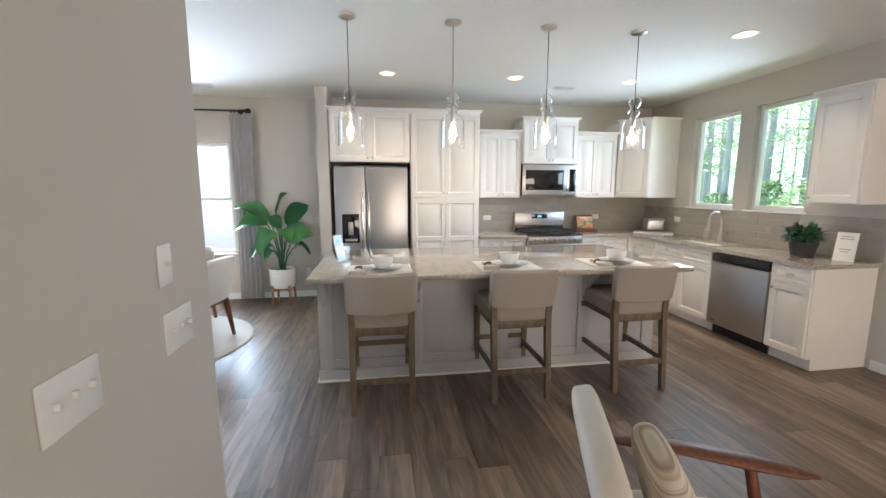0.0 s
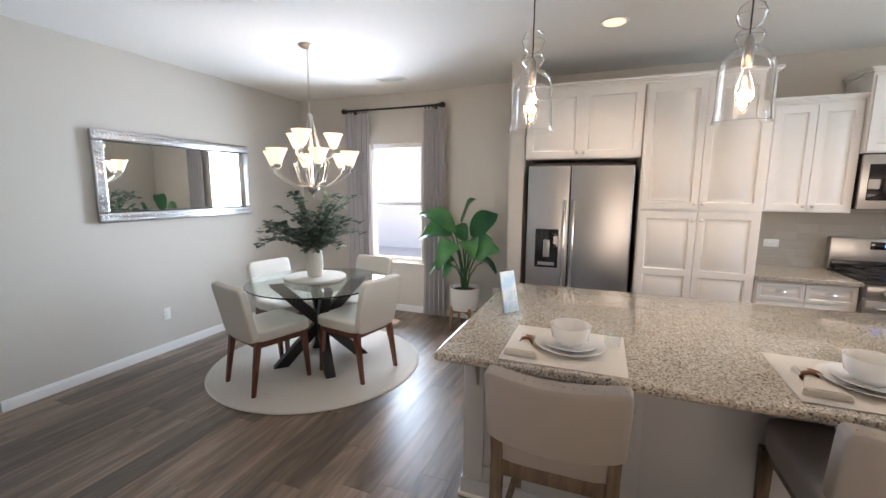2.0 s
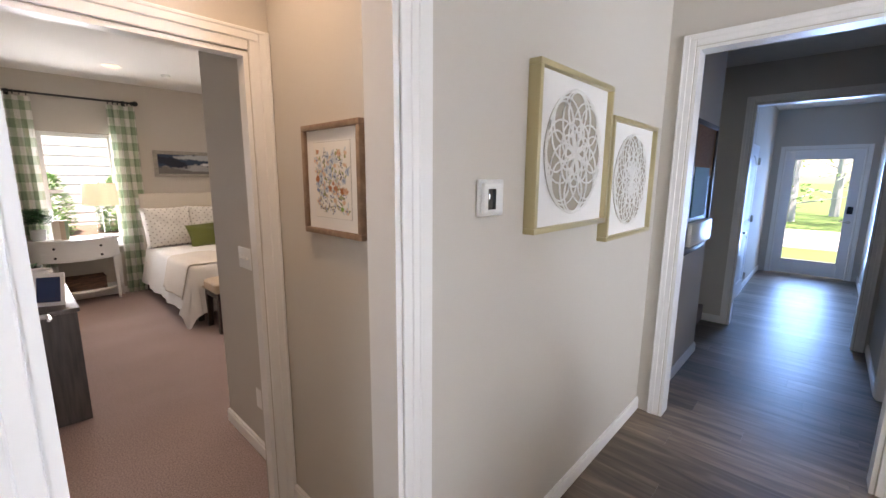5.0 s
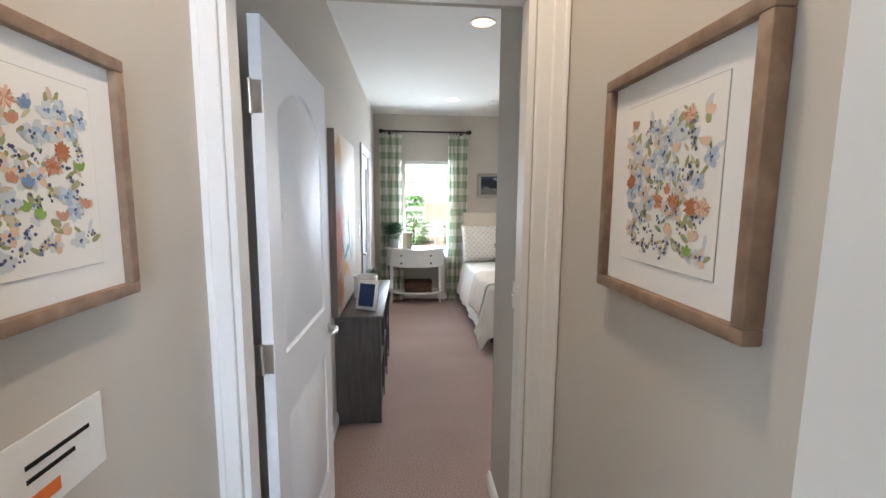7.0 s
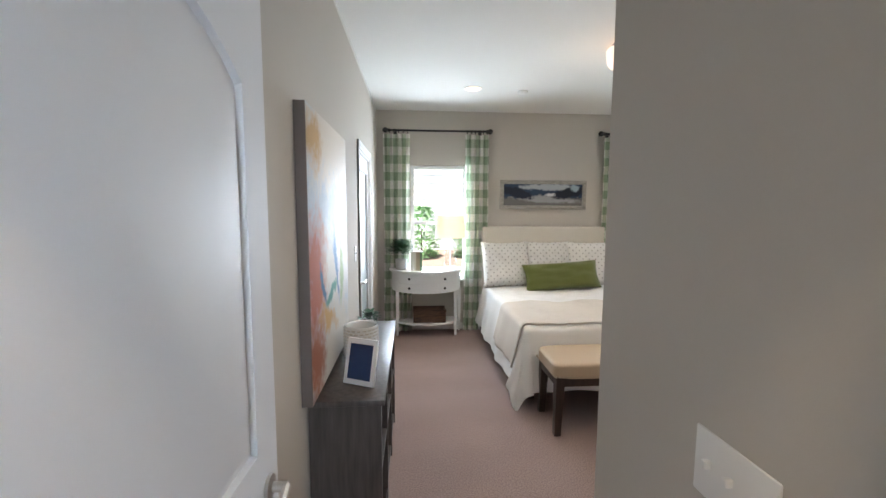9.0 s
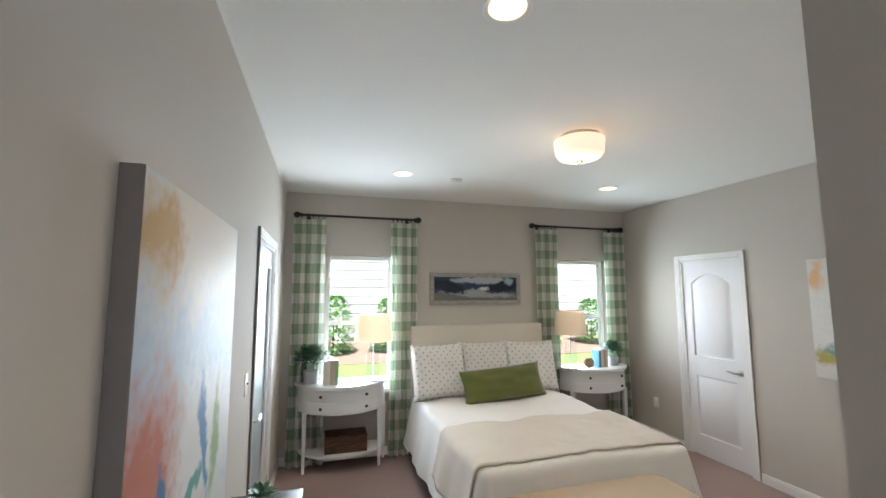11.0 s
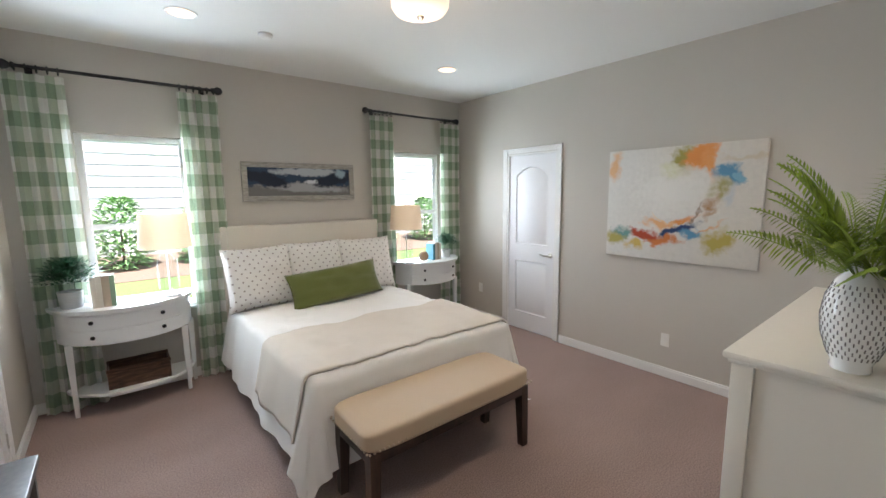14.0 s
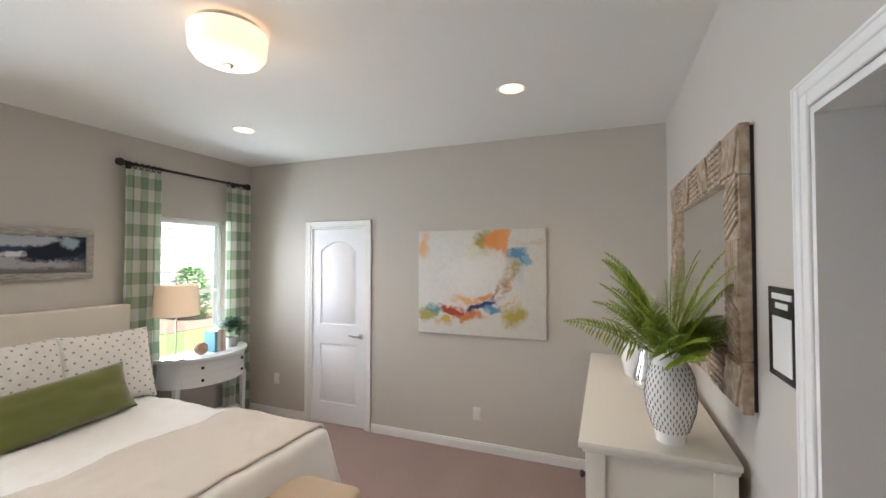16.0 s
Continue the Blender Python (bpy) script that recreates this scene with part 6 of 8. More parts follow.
panel_door("door_7", pose(-2.652, YM + 0.125, 0, 0, 0, 90), 0.74, 2.04, "white panel door swung open into the closet")
board = thing("message_board", pose(-4.64, 1.50, 1.54, 0, 0, 180), "tall framed cork message board with a chalk panel", "notice board")
frame_rails(board, 0.74, 0.96, 0.035, 0.03, DARKWOOD)
part("cork", B(-0.34, 0.34, -0.018, -0.004, 0.08, 0.45), ramp_mat("cork", [(0.3, (0.22, 0.10, 0.04)), (0.7, (0.36, 0.18, 0.08))], 90, 4, 0.9), board)
part("chalk_panel", B(-0.34, 0.34, -0.018, -0.004, -0.28, 0.08), BLACK, board)
part("paper", B(-0.26, 0.20, -0.024, -0.019, -0.24, 0.14), mat("teal notice", (0.04, 0.16, 0.13), 0.6), board)
part("letter_pocket", B(-0.34, 0.34, -0.06, -0.004, -0.45, -0.28, 0.006), PLASTIC, board)
part("hook_rail", B(-0.33, 0.33, -0.025, 0, -0.52, -0.485, 0.004), DARKWOOD, board)
# return grille and switch in the hall
v = thing("wall_vent", pose(-4.76, 2.70, 2.23), "white return air grille above the door", "vent")
part("frame", B(-0.13, 0.13, -0.008, 0, -0.12, 0.12, 0.003), TRIM, v)
for i in range(7):
    part("slat", B(-0.11, 0.11, -0.006, 0.004, -0.002, 0.002), TRIM, v, m=pose(0, -0.008, -0.09 + 0.03 * i, 35, 0, 0))
outlet(pose(-5.42, 2.70, 1.25), 1, "switch")
# stairs
stairs = thing("staircase", pose(0, 0, 0), "carpeted stairs rising beside the hall with a white rail", "stairs")
for i in range(6):
    part("step", B(-6.2, -5.15, 1.36 - 0.19 * (i + 1), 1.36 - 0.19 * i, 0, 0.18 * (i + 1), 0.01), CARPET, stairs)
rail = thing("handrail", pose(0, 0, 0), "white painted handrail on the stair wall", "handrail")
part("rail", T([(-6.13, 1.35, 0.98), (-6.13, 0.35, 1.92)], 0.025, 10), TRIM, rail)
for y, z in ((1.2, 1.09), (0.5, 1.75)):
    part("bracket", T([(-6.13, y, z), (-6.2, y, z - 0.03)], 0.008), NICKEL, rail)

# ---- bedroom ----


def plaid():
    m = bpy.data.materials.new("green and white buffalo check")
    m.use_nodes = True
    t = m.node_tree
    b = t.nodes["Principled BSDF"]
    b.inputs["Roughness"].default_value = 0.85
    uv = t.nodes.new("ShaderNodeUVMap")
    uv.uv_map = "cloth"
    sp = t.nodes.new("ShaderNodeSeparateXYZ")
    t.links.new(uv.outputs[0], sp.inputs[0])
    bands = []
    for i, period in ((0, 0.205), (1, 0.205)):
        md = t.nodes.new("ShaderNodeMath")
        md.operation = 'PINGPONG'
        md.inputs[1].default_value = period / 2
        t.links.new(sp.outputs[i], md.inputs[0])
        st_ = t.nodes.new("ShaderNodeMapRange")
        st_.inputs["From Min"].default_value, st_.inputs["From Max"].default_value = period / 4 - 0.002, period / 4 + 0.002
        t.links.new(md.outputs[0], st_.inputs[0])
        bands.append(st_.outputs[0])
    ad = t.nodes.new("ShaderNodeMath")
    ad.operation = 'ADD'
    t.links.new(bands[0], ad.inputs[0])
    t.links.new(bands[1], ad.inputs[1])
    r = t.nodes.new("ShaderNodeValToRGB")
    r.color_ramp.interpolation = 'CONSTANT'
    r.color_ramp.elements[0].color = (0.80, 0.79, 0.74, 1)
    e = r.color_ramp.elements.new(0.25)
    e.color = (0.52, 0.58, 0.46, 1)
    r.color_ramp.elements[2].position = 0.75
    r.color_ramp.elements[2].color = (0.29, 0.38, 0.26, 1)
    hf = t.nodes.new("ShaderNodeMath")
    hf.operation = 'MULTIPLY'
    hf.inputs[1].default_value = 0.5
    t.links.new(ad.outputs[0], hf.inputs[0])
    nz = t.nodes.new("ShaderNodeTexNoise")
    nz.inputs["Scale"].default_value = 500
    co = t.nodes.new("ShaderNodeTexCoord")
    t.links.new(co.outputs["Object"], nz.inputs["Vector"])
    wob = t.nodes.new("ShaderNodeMath")
    wob.operation = 'MULTIPLY_ADD'
    wob.inputs[1].default_value, wob.inputs[2].default_value = 0.12, -0.06
    t.links.new(nz.outputs["Fac"], wob.inputs[0])
    t.links.new(hf.outputs[0], r.inputs[0])
    hs = t.nodes.new("ShaderNodeHueSaturation")
    one = t.nodes.new("ShaderNodeMath")
    one.operation = 'ADD'
    one.inputs[1].default_value = 1.0
    t.links.new(wob.outputs[0], one.inputs[0])
    t.links.new(one.outputs[0], hs.inputs["Value"])
    t.links.new(r.outputs[0], hs.inputs["Color"])
    t.links.new(hs.outputs[0], b.inputs["Base Color"])
    tr = t.nodes.new("ShaderNodeBsdfTranslucent")
    t.links.new(hs.outputs[0], tr.inputs[0])
    ms = t.nodes.new("ShaderNodeMixShader")
    ms.inputs[0].default_value = 0.3
    t.links.new(b.outputs[0], ms.inputs[1])
    t.links.new(tr.outputs[0], ms.inputs[2])
    t.links.new(ms.outputs[0], t.nodes["Material Output"].inputs[0])
    return m


CHECK = plaid()
window("window_4", pose(-1.56, YS, 0.66, 0, 0, 180), 0.72, 1.45, "white vinyl double hung bedroom window")
window("window_5", pose(-4.34, YS, 0.66, 0, 0, 180), 0.72, 1.45, "white vinyl double hung bedroom window")
curtain_set(pose(-1.54, YS + 0.09, 2.518, 0, 0, 180), 0.59, 2.465, [(-0.675, -0.345), (0.335, 0.635)], CHECK, BLACKMATT, "green and white buffalo check curtain panel", "bedroom curtains")
curtain_set(pose(-4.25, YS + 0.09, 2.518, 0, 0, 180), 0.59, 2.465, [(-0.60, -0.295), (0.38, 0.69)], CHECK, BLACKMATT, "green and white buffalo check curtain panel", "bedroom curtains")

# bed
bed = thing("bed", pose(-2.90, -4.58, 0), "queen bed with cream upholstered headboard, white duvet and dark frame", "bed")
HBMAT = mat("ivory linen headboard", (0.66, 0.61, 0.53), 0.9, grain=0.2, scale=350, bump=0.3)
part("headboard", B(-0.80, 0.80, -0.05, 0.035, 0.25, 1.345, 0.02, 4), HBMAT, bed)
for x in (-0.78, 0.78):
    part("post", B(x - 0.03, x + 0.03, -0.04, 0.03, 0, 0.26), DARKWOOD, bed)
    part("foot_leg", B(x * 0.9 - 0.03, x * 0.9 + 0.03, 1.88, 1.94, 0, 0.18), DARKWOOD, bed)
part("side_rail", box(box(B(-0.78, -0.74, 0.03, 1.95, 0.16, 0.30), 0.74, 0.78, 0.03, 1.95, 0.16, 0.30), -0.74, 0.74, 1.91, 1.95, 0.16, 0.30), DARKWOOD, bed)
part("mattress", B(-0.75, 0.75, 0.04, 1.93, 0.30, 0.56, 0.05, 4), MAT, bed)


def drape(x0, x1, y0, y1, top, hang, flare, sides, seed, step=0.024, wob=0.02):
    """A cloth over a box: flat on top, hanging over the sides named in sides (l, r, f) with folds."""
    bm = bmesh.new()
    al, ar, af = (hang if s in sides else 0 for s in "lrf")
    nx, ny = int((x1 - x0 + al + ar) / step), int((y1 - y0 + af) / step)
    rows = []
    for j in range(ny + 1):
        v = y0 + (y1 - y0 + af) * j / ny
        row = []
        for i in range(nx + 1):
            u = x0 - al + (x1 - x0 + al + ar) * i / nx
            ox = min(0, u - x0) + max(0, u - x1)
            oy = max(0, v - y1)
            d = math.hypot(ox, oy)
            cx, cy = min(max(u, x0), x1), min(v, y1)
            nrm = Vector((ox, oy)).normalized() if d > 1e-6 else Vector((0, 0))
            rad = 0.055
            if d < rad * 1.57:
                a = d / rad
                out, drop = rad * math.sin(a), rad * (1 - math.cos(a))
            else:
                rest_ = d - rad * 1.57
                out, drop = rad + flare * rest_, rad + rest_ * 0.97
            along = v if abs(ox) > oy else u
            k = min(1, d / hang) if hang else 0
            fold = k * (0.014 * math.sin(along * 9 + seed) + 0.008 * math.sin(along * 21 + 2 * seed)) + 0.03 * k * k * (1 if ox and oy else 0)
            n = noise.noise(Vector((u * 3.2, v * 3.2, seed))) * wob + noise.noise(Vector((u * 8, v * 8, seed + 5))) * wob * 0.4 + (1 - abs(noise.noise(Vector((u * 5 + v * 3, v * 9 - u * 2, seed + 9))))) ** 6 * wob * 0.35
            row.append(bm.verts.new((cx + nrm.x * (out + fold), cy + nrm.y * (out + fold), max(0.012, top - drop + n * (1 if d < 0.05 else 0.5)))))
        rows.append(row)
    for a, b in zip(rows, rows[1:]):
        for i in range(nx):
            bm.faces.new((a[i], a[i + 1], b[i + 1], b[i]))
    return bm


DUVET = mat("white cotton duvet", (0.80, 0.79, 0.77), 0.9, grain=0.08, scale=300, patch=0.04, bump=0.15)
THROW = mat("greige knitted throw", (0.64, 0.58, 0.51), 0.95, grain=0.5, scale=130, patch=0.1, bump=0.9, stretch=(1, 2.2, 1))
ob = part("duvet", drape(-0.74, 0.74, 0.10, 2.0, 0.635, 0.53, 0.20, "lrf", 1.3), DUVET, bed)
throw = single("throw_blanket", drape(-0.752, 0.752, 1.22, 1.985, 0.648, 0.40, 0.22, "lr", 1.3), THROW, "greige knitted throw folded across the foot of the bed", "blanket", pose(-2.90, -4.58, 0))
so = throw.modifiers.new("thickness", 'SOLIDIFY')
so.thickness, so.offset = 0.014, 0.0

DOTS = bpy.data.materials.new("white cotton with small dots")
DOTS.use_nodes = True
t_ = DOTS.node_tree
co_, vo_, rp_ = t_.nodes.new("ShaderNodeTexCoord"), t_.nodes.new("ShaderNodeTexVoronoi"), t_.nodes.new("ShaderNodeValToRGB")
vo_.voronoi_dimensions = '2D'
vo_.inputs["Scale"].default_value, vo_.inputs["Randomness"].default_value = 19, 0.06
mp_ = t_.nodes.new("ShaderNodeMapping")
mp_.inputs["Rotation"].default_value = (radians(90), 0, radians(45))
t_.links.new(co_.outputs["Object"], mp_.inputs[0])
t_.links.new(mp_.outputs[0], vo_.inputs["Vector"])
t_.links.new(vo_.outputs["Distance"], rp_.inputs[0])
rp_.color_ramp.elements[0].color, rp_.color_ramp.elements[0].position = (0.32, 0.28, 0.26, 1), 0.11
rp_.color_ramp.elements[1].color, rp_.color_ramp.elements[1].position = (0.76, 0.74, 0.71, 1), 0.17
t_.links.new(rp_.outputs[0], t_.nodes["Principled BSDF"].inputs["Base Color"])
t_.nodes["Principled BSDF"].inputs["Roughness"].default_value = 0.9


def pillow(w, h, d, seed, n=22):
    """A stuffed square: two puffed sheets sewn along edges that curve in a little between pointed corners."""
    bm = bmesh.new()
    sheets = []
    for s in (-1, 1):
        rows = []
        for j in range(n + 1):
            q = 2 * j / n - 1
            row = []
            for i in range(n + 1):
                u = 2 * i / n - 1
                puff = ((1 - u ** 4) * (1 - q ** 4)) ** 0.45
                x = u * w / 2 * (1 - 0.05 * (1 - q * q)) 
                z = q * h / 2 * (1 - 0.06 * (1 - u * u))
                wr = noise.noise(Vector((u * 2.5, q * 2.5, seed + s))) * 0.02 * puff + noise.noise(Vector((u * 7, q * 7, seed))) * 0.006
                row.append(bm.verts.new((x, s * (d / 2 * puff + 0.002) + wr, z)))
            rows.append(row)
        sheets.append(rows)
        for a, b in zip(rows, rows[1:]):
            for i in range(n):
                bm.faces.new((a[i], a[i + 1], b[i + 1], b[i]))
    A, C = sheets
    for i in range(n):
        for p, q in ((A[0][i:i + 2], C[0][i:i + 2]), (A[n][i:i + 2], C[n][i:i + 2]), ((A[i][0], A[i + 1][0]), (C[i][0], C[i + 1][0])), ((A[i][n], A[i + 1][n]), (C[i][n], C[i + 1][n]))):
            bm.faces.new((p[0], p[1], q[1], q[0]))
    return bm


for x, y, w, rz in ((-2.36, -4.33, 0.60, 6), (-2.90, -4.40, 0.58, 0), (-3.42, -4.34, 0.60, -6)):
    single("euro_pillow", pillow(w, 0.56, 0.20, x), DOTS, "white euro pillow with small brown dots on the bed", "pillow", pose(x, y, 0.895, -17, 0, 180 + rz), "euro pillows")
VELVET = mat("olive green velvet", (0.105, 0.125, 0.016), 0.75, grain=0.2, scale=200, patch=0.25, patch_scale=7, bump=0.2)
VELVET.node_tree.nodes["Principled BSDF"].inputs["Sheen Weight"].default_value = 0.5
single("lumbar_pillow", pillow(0.92, 0.34, 0.17, 3), VELVET, "long olive green velvet lumbar pillow on the bed", "pillow", pose(-2.965, -4.06, 0.79, -24, -3, 184))

# bench
bench = thing("bench", pose(-2.77, -2.265, 0), "upholstered tan bench with nailheads and dark legs", "bench")
BENCHC = mat("tan leather", (0.52, 0.40, 0.28), 0.55, grain=0.12, scale=90, patch=0.12, bump=0.15)
part("seat", blob((1.17, 0.43, 0.115), 9, 14, (0, 0, 0.465)), BENCHC, bench)
part("apron", B(-0.565, 0.565, -0.195, 0.195, 0.355, 0.42, 0.004), DARKWOOD, bench)
for x in (-0.535, 0.535):
    for y in (-0.165, 0.165):
        part("leg", beam(bmesh.new(), (x * 1.02, y * 1.05, 0), (x, y, 0.40), 0.045, 0.045, 0.06, 0.06), DARKWOOD, bench)
bm = bmesh.new()
for i in range(46):
    for x, y in ((-0.575 + 1.15 * i / 45, 0.213), (-0.575 + 1.15 * i / 45, -0.213)):
        bmesh.ops.create_uvsphere(bm, u_segments=6, v_segments=4, radius=0.0065, matrix=Matrix.Translation((x, y, 0.432)))
for i in range(16):
    for x in (-0.583, 0.583):
        bmesh.ops.create_uvsphere(bm, u_segments=6, v_segments=4, radius=0.0065, matrix=Matrix.Translation((x, -0.2 + 0.4 * i / 15, 0.432)))
tagged(part("nailheads", bm, BRONZE, bench, "row of bronze nailheads"), kind="stuff")

# nightstands: half round tables with two drawers


def half_oval(a, b, z0, z1, n=24, back=0.0):
    bm = bmesh.new()
    pts = [(a * math.cos(math.pi * i / n), back - b * math.sin(math.pi * i / n)) for i in range(n + 1)]
    lo, hi = [bm.verts.new((x, y, z0)) for x, y in pts], [bm.verts.new((x, y, z1)) for x, y in pts]
    bm.faces.new(lo[::-1])
    bm.faces.new(hi)
    for i in range(n + 1):
        j = (i + 1) % (n + 1)
        bm.faces.new((lo[i], lo[j], hi[j], hi[i]))
    return bm


def bowed(a, b, half, z0, z1, thick, n=14):
    """A bowed drawer front that follows the oval between -half and half."""
    bm = bmesh.new()
    xs = [-half + 2 * half * i / n for i in range(n + 1)]
    f = lambda x, o: -(b + o) * math.sqrt(max(0, 1 - (x / (a + o)) ** 2))
    A, C = [[bm.verts.new((x, f(x, thick), z)) for x in xs] for z in (z0, z1)]
    E, G = [[bm.verts.new((x, f(x, -0.005), z)) for x in xs] for z in (z0, z1)]
    for i in range(n):
        bm.faces.new((A[i], A[i + 1], C[i + 1], C[i]))
        bm.faces.new((C[i], C[i + 1], G[i + 1], G[i]))
        bm.faces.new((A[i], E[i], E[i + 1], A[i + 1]))
    for i in (0, n):
        bm.faces.new((A[i], C[i], G[i], E[i]))
    return bm


def nightstand(m):
    s = thing("nightstand", m, "white half round nightstand with two drawers and a lower shelf", "nightstand", "nightstands beside the bed")
    part("top", half_oval(0.475, 0.44, 0.80, 0.822), WHITEWOOD, s)
    part("top_edge", half_oval(0.465, 0.43, 0.788, 0.80), WHITEWOOD, s)
    part("body", half_oval(0.44, 0.40, 0.555, 0.788), WHITEWOOD, s)
    for z0, z1 in ((0.568, 0.665), (0.68, 0.777)):
        d = part("drawer", bowed(0.44, 0.40, 0.335, z0, z1, 0.008), WHITEWOOD, s)
        for x in (-0.215, 0.215):
            part("knob", L([(0.005, 0), (0.006, 0.008), (0.015, 0.014), (0.012, 0.022), (0.002, 0.025)], 12), BLACKMATT, d, "dark round knob", m=pose(x, -0.40 * math.sqrt(1 - (x / 0.44) ** 2) - 0.006, (z0 + z1) / 2, 90, 0, 0))
    for x, y in ((-0.36, -0.225), (0.36, -0.225), (-0.425, -0.045), (0.425, -0.045)):
        part("leg", beam(bmesh.new(), (x, y, 0), (x, y, 0.56), 0.026, 0.026, 0.045, 0.045), WHITEWOOD, s)
    part("shelf", half_oval(0.43, 0.37, 0.15, 0.172), WHITEWOOD, s)
    return s


ns = nightstand(pose(-1.395, YS + 0.02, 0, 0, 0, 180))
copy_thing(ns, pose(-4.36, YS + 0.02, 0, 0, 0, 180))
NZ = 0.823
SHADE = bpy.data.materials.new("linen lampshade")
SHADE.use_nodes = True
ts = SHADE.node_tree
ts.nodes["Principled BSDF"].inputs["Base Color"].default_value = (0.84, 0.74, 0.62, 1)
ts.nodes["Principled BSDF"].inputs["Roughness"].default_value = 0.9
tl_ = ts.nodes.new("ShaderNodeBsdfTranslucent")
tl_.inputs[0].default_value = (0.88, 0.74, 0.60, 1)
mx_ = ts.nodes.new("ShaderNodeMixShader")
mx_.inputs[0].default_value = 0.45
ts.links.new(ts.nodes["Principled BSDF"].outputs[0], mx_.inputs[1])
ts.links.new(tl_.outputs[0], mx_.inputs[2])
ts.links.new(mx_.outputs[0], ts.nodes["Material Output"].inputs[0])


THIN = thin_glass("thin lamp glass", (0.95, 0.97, 0.97), 0.015)


def table_lamp(m):
    t = thing("table_lamp", m, "clear glass table lamp with a linen drum shade", "lamp", "lamps on the nightstands")
    part("foot", L([(0.001, 0), (0.085, 0), (0.085, 0.018), (0.001, 0.018)], 28, close=False), CHROME, t)
    part("glass_body", L([(0.06, 0.018), (0.072, 0.03), (0.075, 0.28), (0.05, 0.33), (0.022, 0.35), (0.019, 0.35), (0.046, 0.327), (0.071, 0.278), (0.068, 0.034), (0.002, 0.022)], 28), THIN, t)
    part("rod", T([(0, 0, 0.02), (0, 0, 0.46)], 0.005), NICKEL, t)
    part("shade", L([(0.185, 0.395), (0.165, 0.665), (0.162, 0.665), (0.182, 0.395)], 40, close=False), SHADE, t)
    part("finial", L([(0.004, 0.66), (0.012, 0.675), (0.004, 0.695)], 10), NICKEL, t)
    return t


tl = table_lamp(pose(-1.685, YS + 0.23, NZ))
copy_thing(tl, pose(-3.99, YS + 0.25, NZ))
BOX = thing("woven_box", pose(-1.43, YS + 0.2, 0.172), "brown bark covered storage box on the lower shelf", "box")
BARKB = ramp_mat("brown bark weave", [(0.3, (0.04, 0.02, 0.012)), (0.6, (0.10, 0.05, 0.03)), (0.8, (0.16, 0.09, 0.055))], 40, rough=0.85, stretch=(0.3, 0.3, 2), bump=0.6)
bm = bmesh.new()
for a in ((-0.2, 0.2, -0.11, -0.1), (-0.2, 0.2, 0.1, 0.11), (-0.2, -0.19, -0.1, 0.1), (0.19, 0.2, -0.1, 0.1), (-0.19, 0.19, -0.1, 0.1)):
    box(bm, *a, 0, 0.01 if a[1] - a[0] > 0.3 and a[3] - a[2] > 0.15 else 0.155)
part("body", bm, BARKB, BOX)
for y in (-0.11, 0.11):
    part("rim", B(-0.205, 0.205, y - 0.005, y + 0.005, 0.135, 0.16, 0.003), BARKB, BOX)


def books(x, y, tones, rz, base):
    u = 0
    for k, (w, h, tone) in enumerate(tones):
        b = thing("book", pose(x, y, base, 0, 0, rz) @ pose(u, 0, 0), "upright hardback book in %s on the nightstand" % tone[0], "book", "books on the nightstands")
        u += w + 0.001
        cm = bpy.data.materials.get("book " + tone[0]) or mat("book " + tone[0], tone[1], 0.6, grain=0.15, scale=90)
        bm = bmesh.new()
        box(bm, 0, 0.003, -0.07, 0.07, 0, h)
        box(bm, w - 0.003, w, -0.07, 0.07, 0, h)
        box(bm, 0.003, w - 0.003, -0.07, -0.066, 0, h)
        part("cover", bm, cm, b)
        part("pages", B(0.003, w - 0.003, -0.066, 0.064, 0.004, h - 0.004), MAT, b)


CR, SA, GR, TE = ("cream", (0.62, 0.57, 0.48)), ("sand beige", (0.42, 0.33, 0.24)), ("soft green", (0.22, 0.33, 0.22)), ("teal blue", (0.05, 0.25, 0.33))
books(-1.20, YS + 0.27, [(0.032, 0.225, CR), (0.03, 0.235, CR), (0.045, 0.23, SA), (0.03, 0.23, GR)], 180, NZ)
books(-4.33, YS + 0.24, [(0.03, 0.19, TE), (0.034, 0.21, CR), (0.03, 0.205, SA), (0.028, 0.20, CR)], 180, NZ)
bm = bmesh.new()
bmesh.ops.create_icosphere(bm, subdivisions=3, radius=0.06)
single("decorative_ball", bm, mat("woven natural ball", (0.42, 0.28, 0.18), 0.9, grain=0.6, scale=40, bump=1.0), "round woven natural fibre ball on the nightstand", "ornament", pose(-4.21, YS + 0.28, NZ + 0.06))


def small_plant(m, label, r=0.13, n=230, seed=1, potr=0.055, poth=0.09):
    p = thing("potted_plant", m, label, "plant")
    part("pot", L([(potr * 0.8, 0), (potr * 0.85, 0.004), (potr, poth), (potr * 0.9, poth), (potr * 0.85, poth - 0.012), (0.001, poth - 0.012)], 22), mat("pale grey pot", (0.45, 0.45, 0.44), 0.6, grain=0.1) if "pale grey pot" not in bpy.data.materials else bpy.data.materials["pale grey pot"], p)
    R = random.Random(seed)
    bm = bmesh.new()
    for i in range(n):
        a, e = R.uniform(0, 6.28), R.uniform(-0.1, 1.45)
        q = R.uniform(0.1, 1) ** 0.6 * r
        pt = (q * math.cos(a) * math.cos(e), q * math.sin(a) * math.cos(e), poth + 0.02 + r * 0.35 + q * math.sin(e) * 0.9)
        sprout(bm, pt, (math.cos(a), math.sin(a), R.uniform(0, 1.2)), R.uniform(0.025, 0.045), R.uniform(0.015, 0.026), 0.4, 0.1, 2)
    part("leaves", bm, HERB, p)
    return p


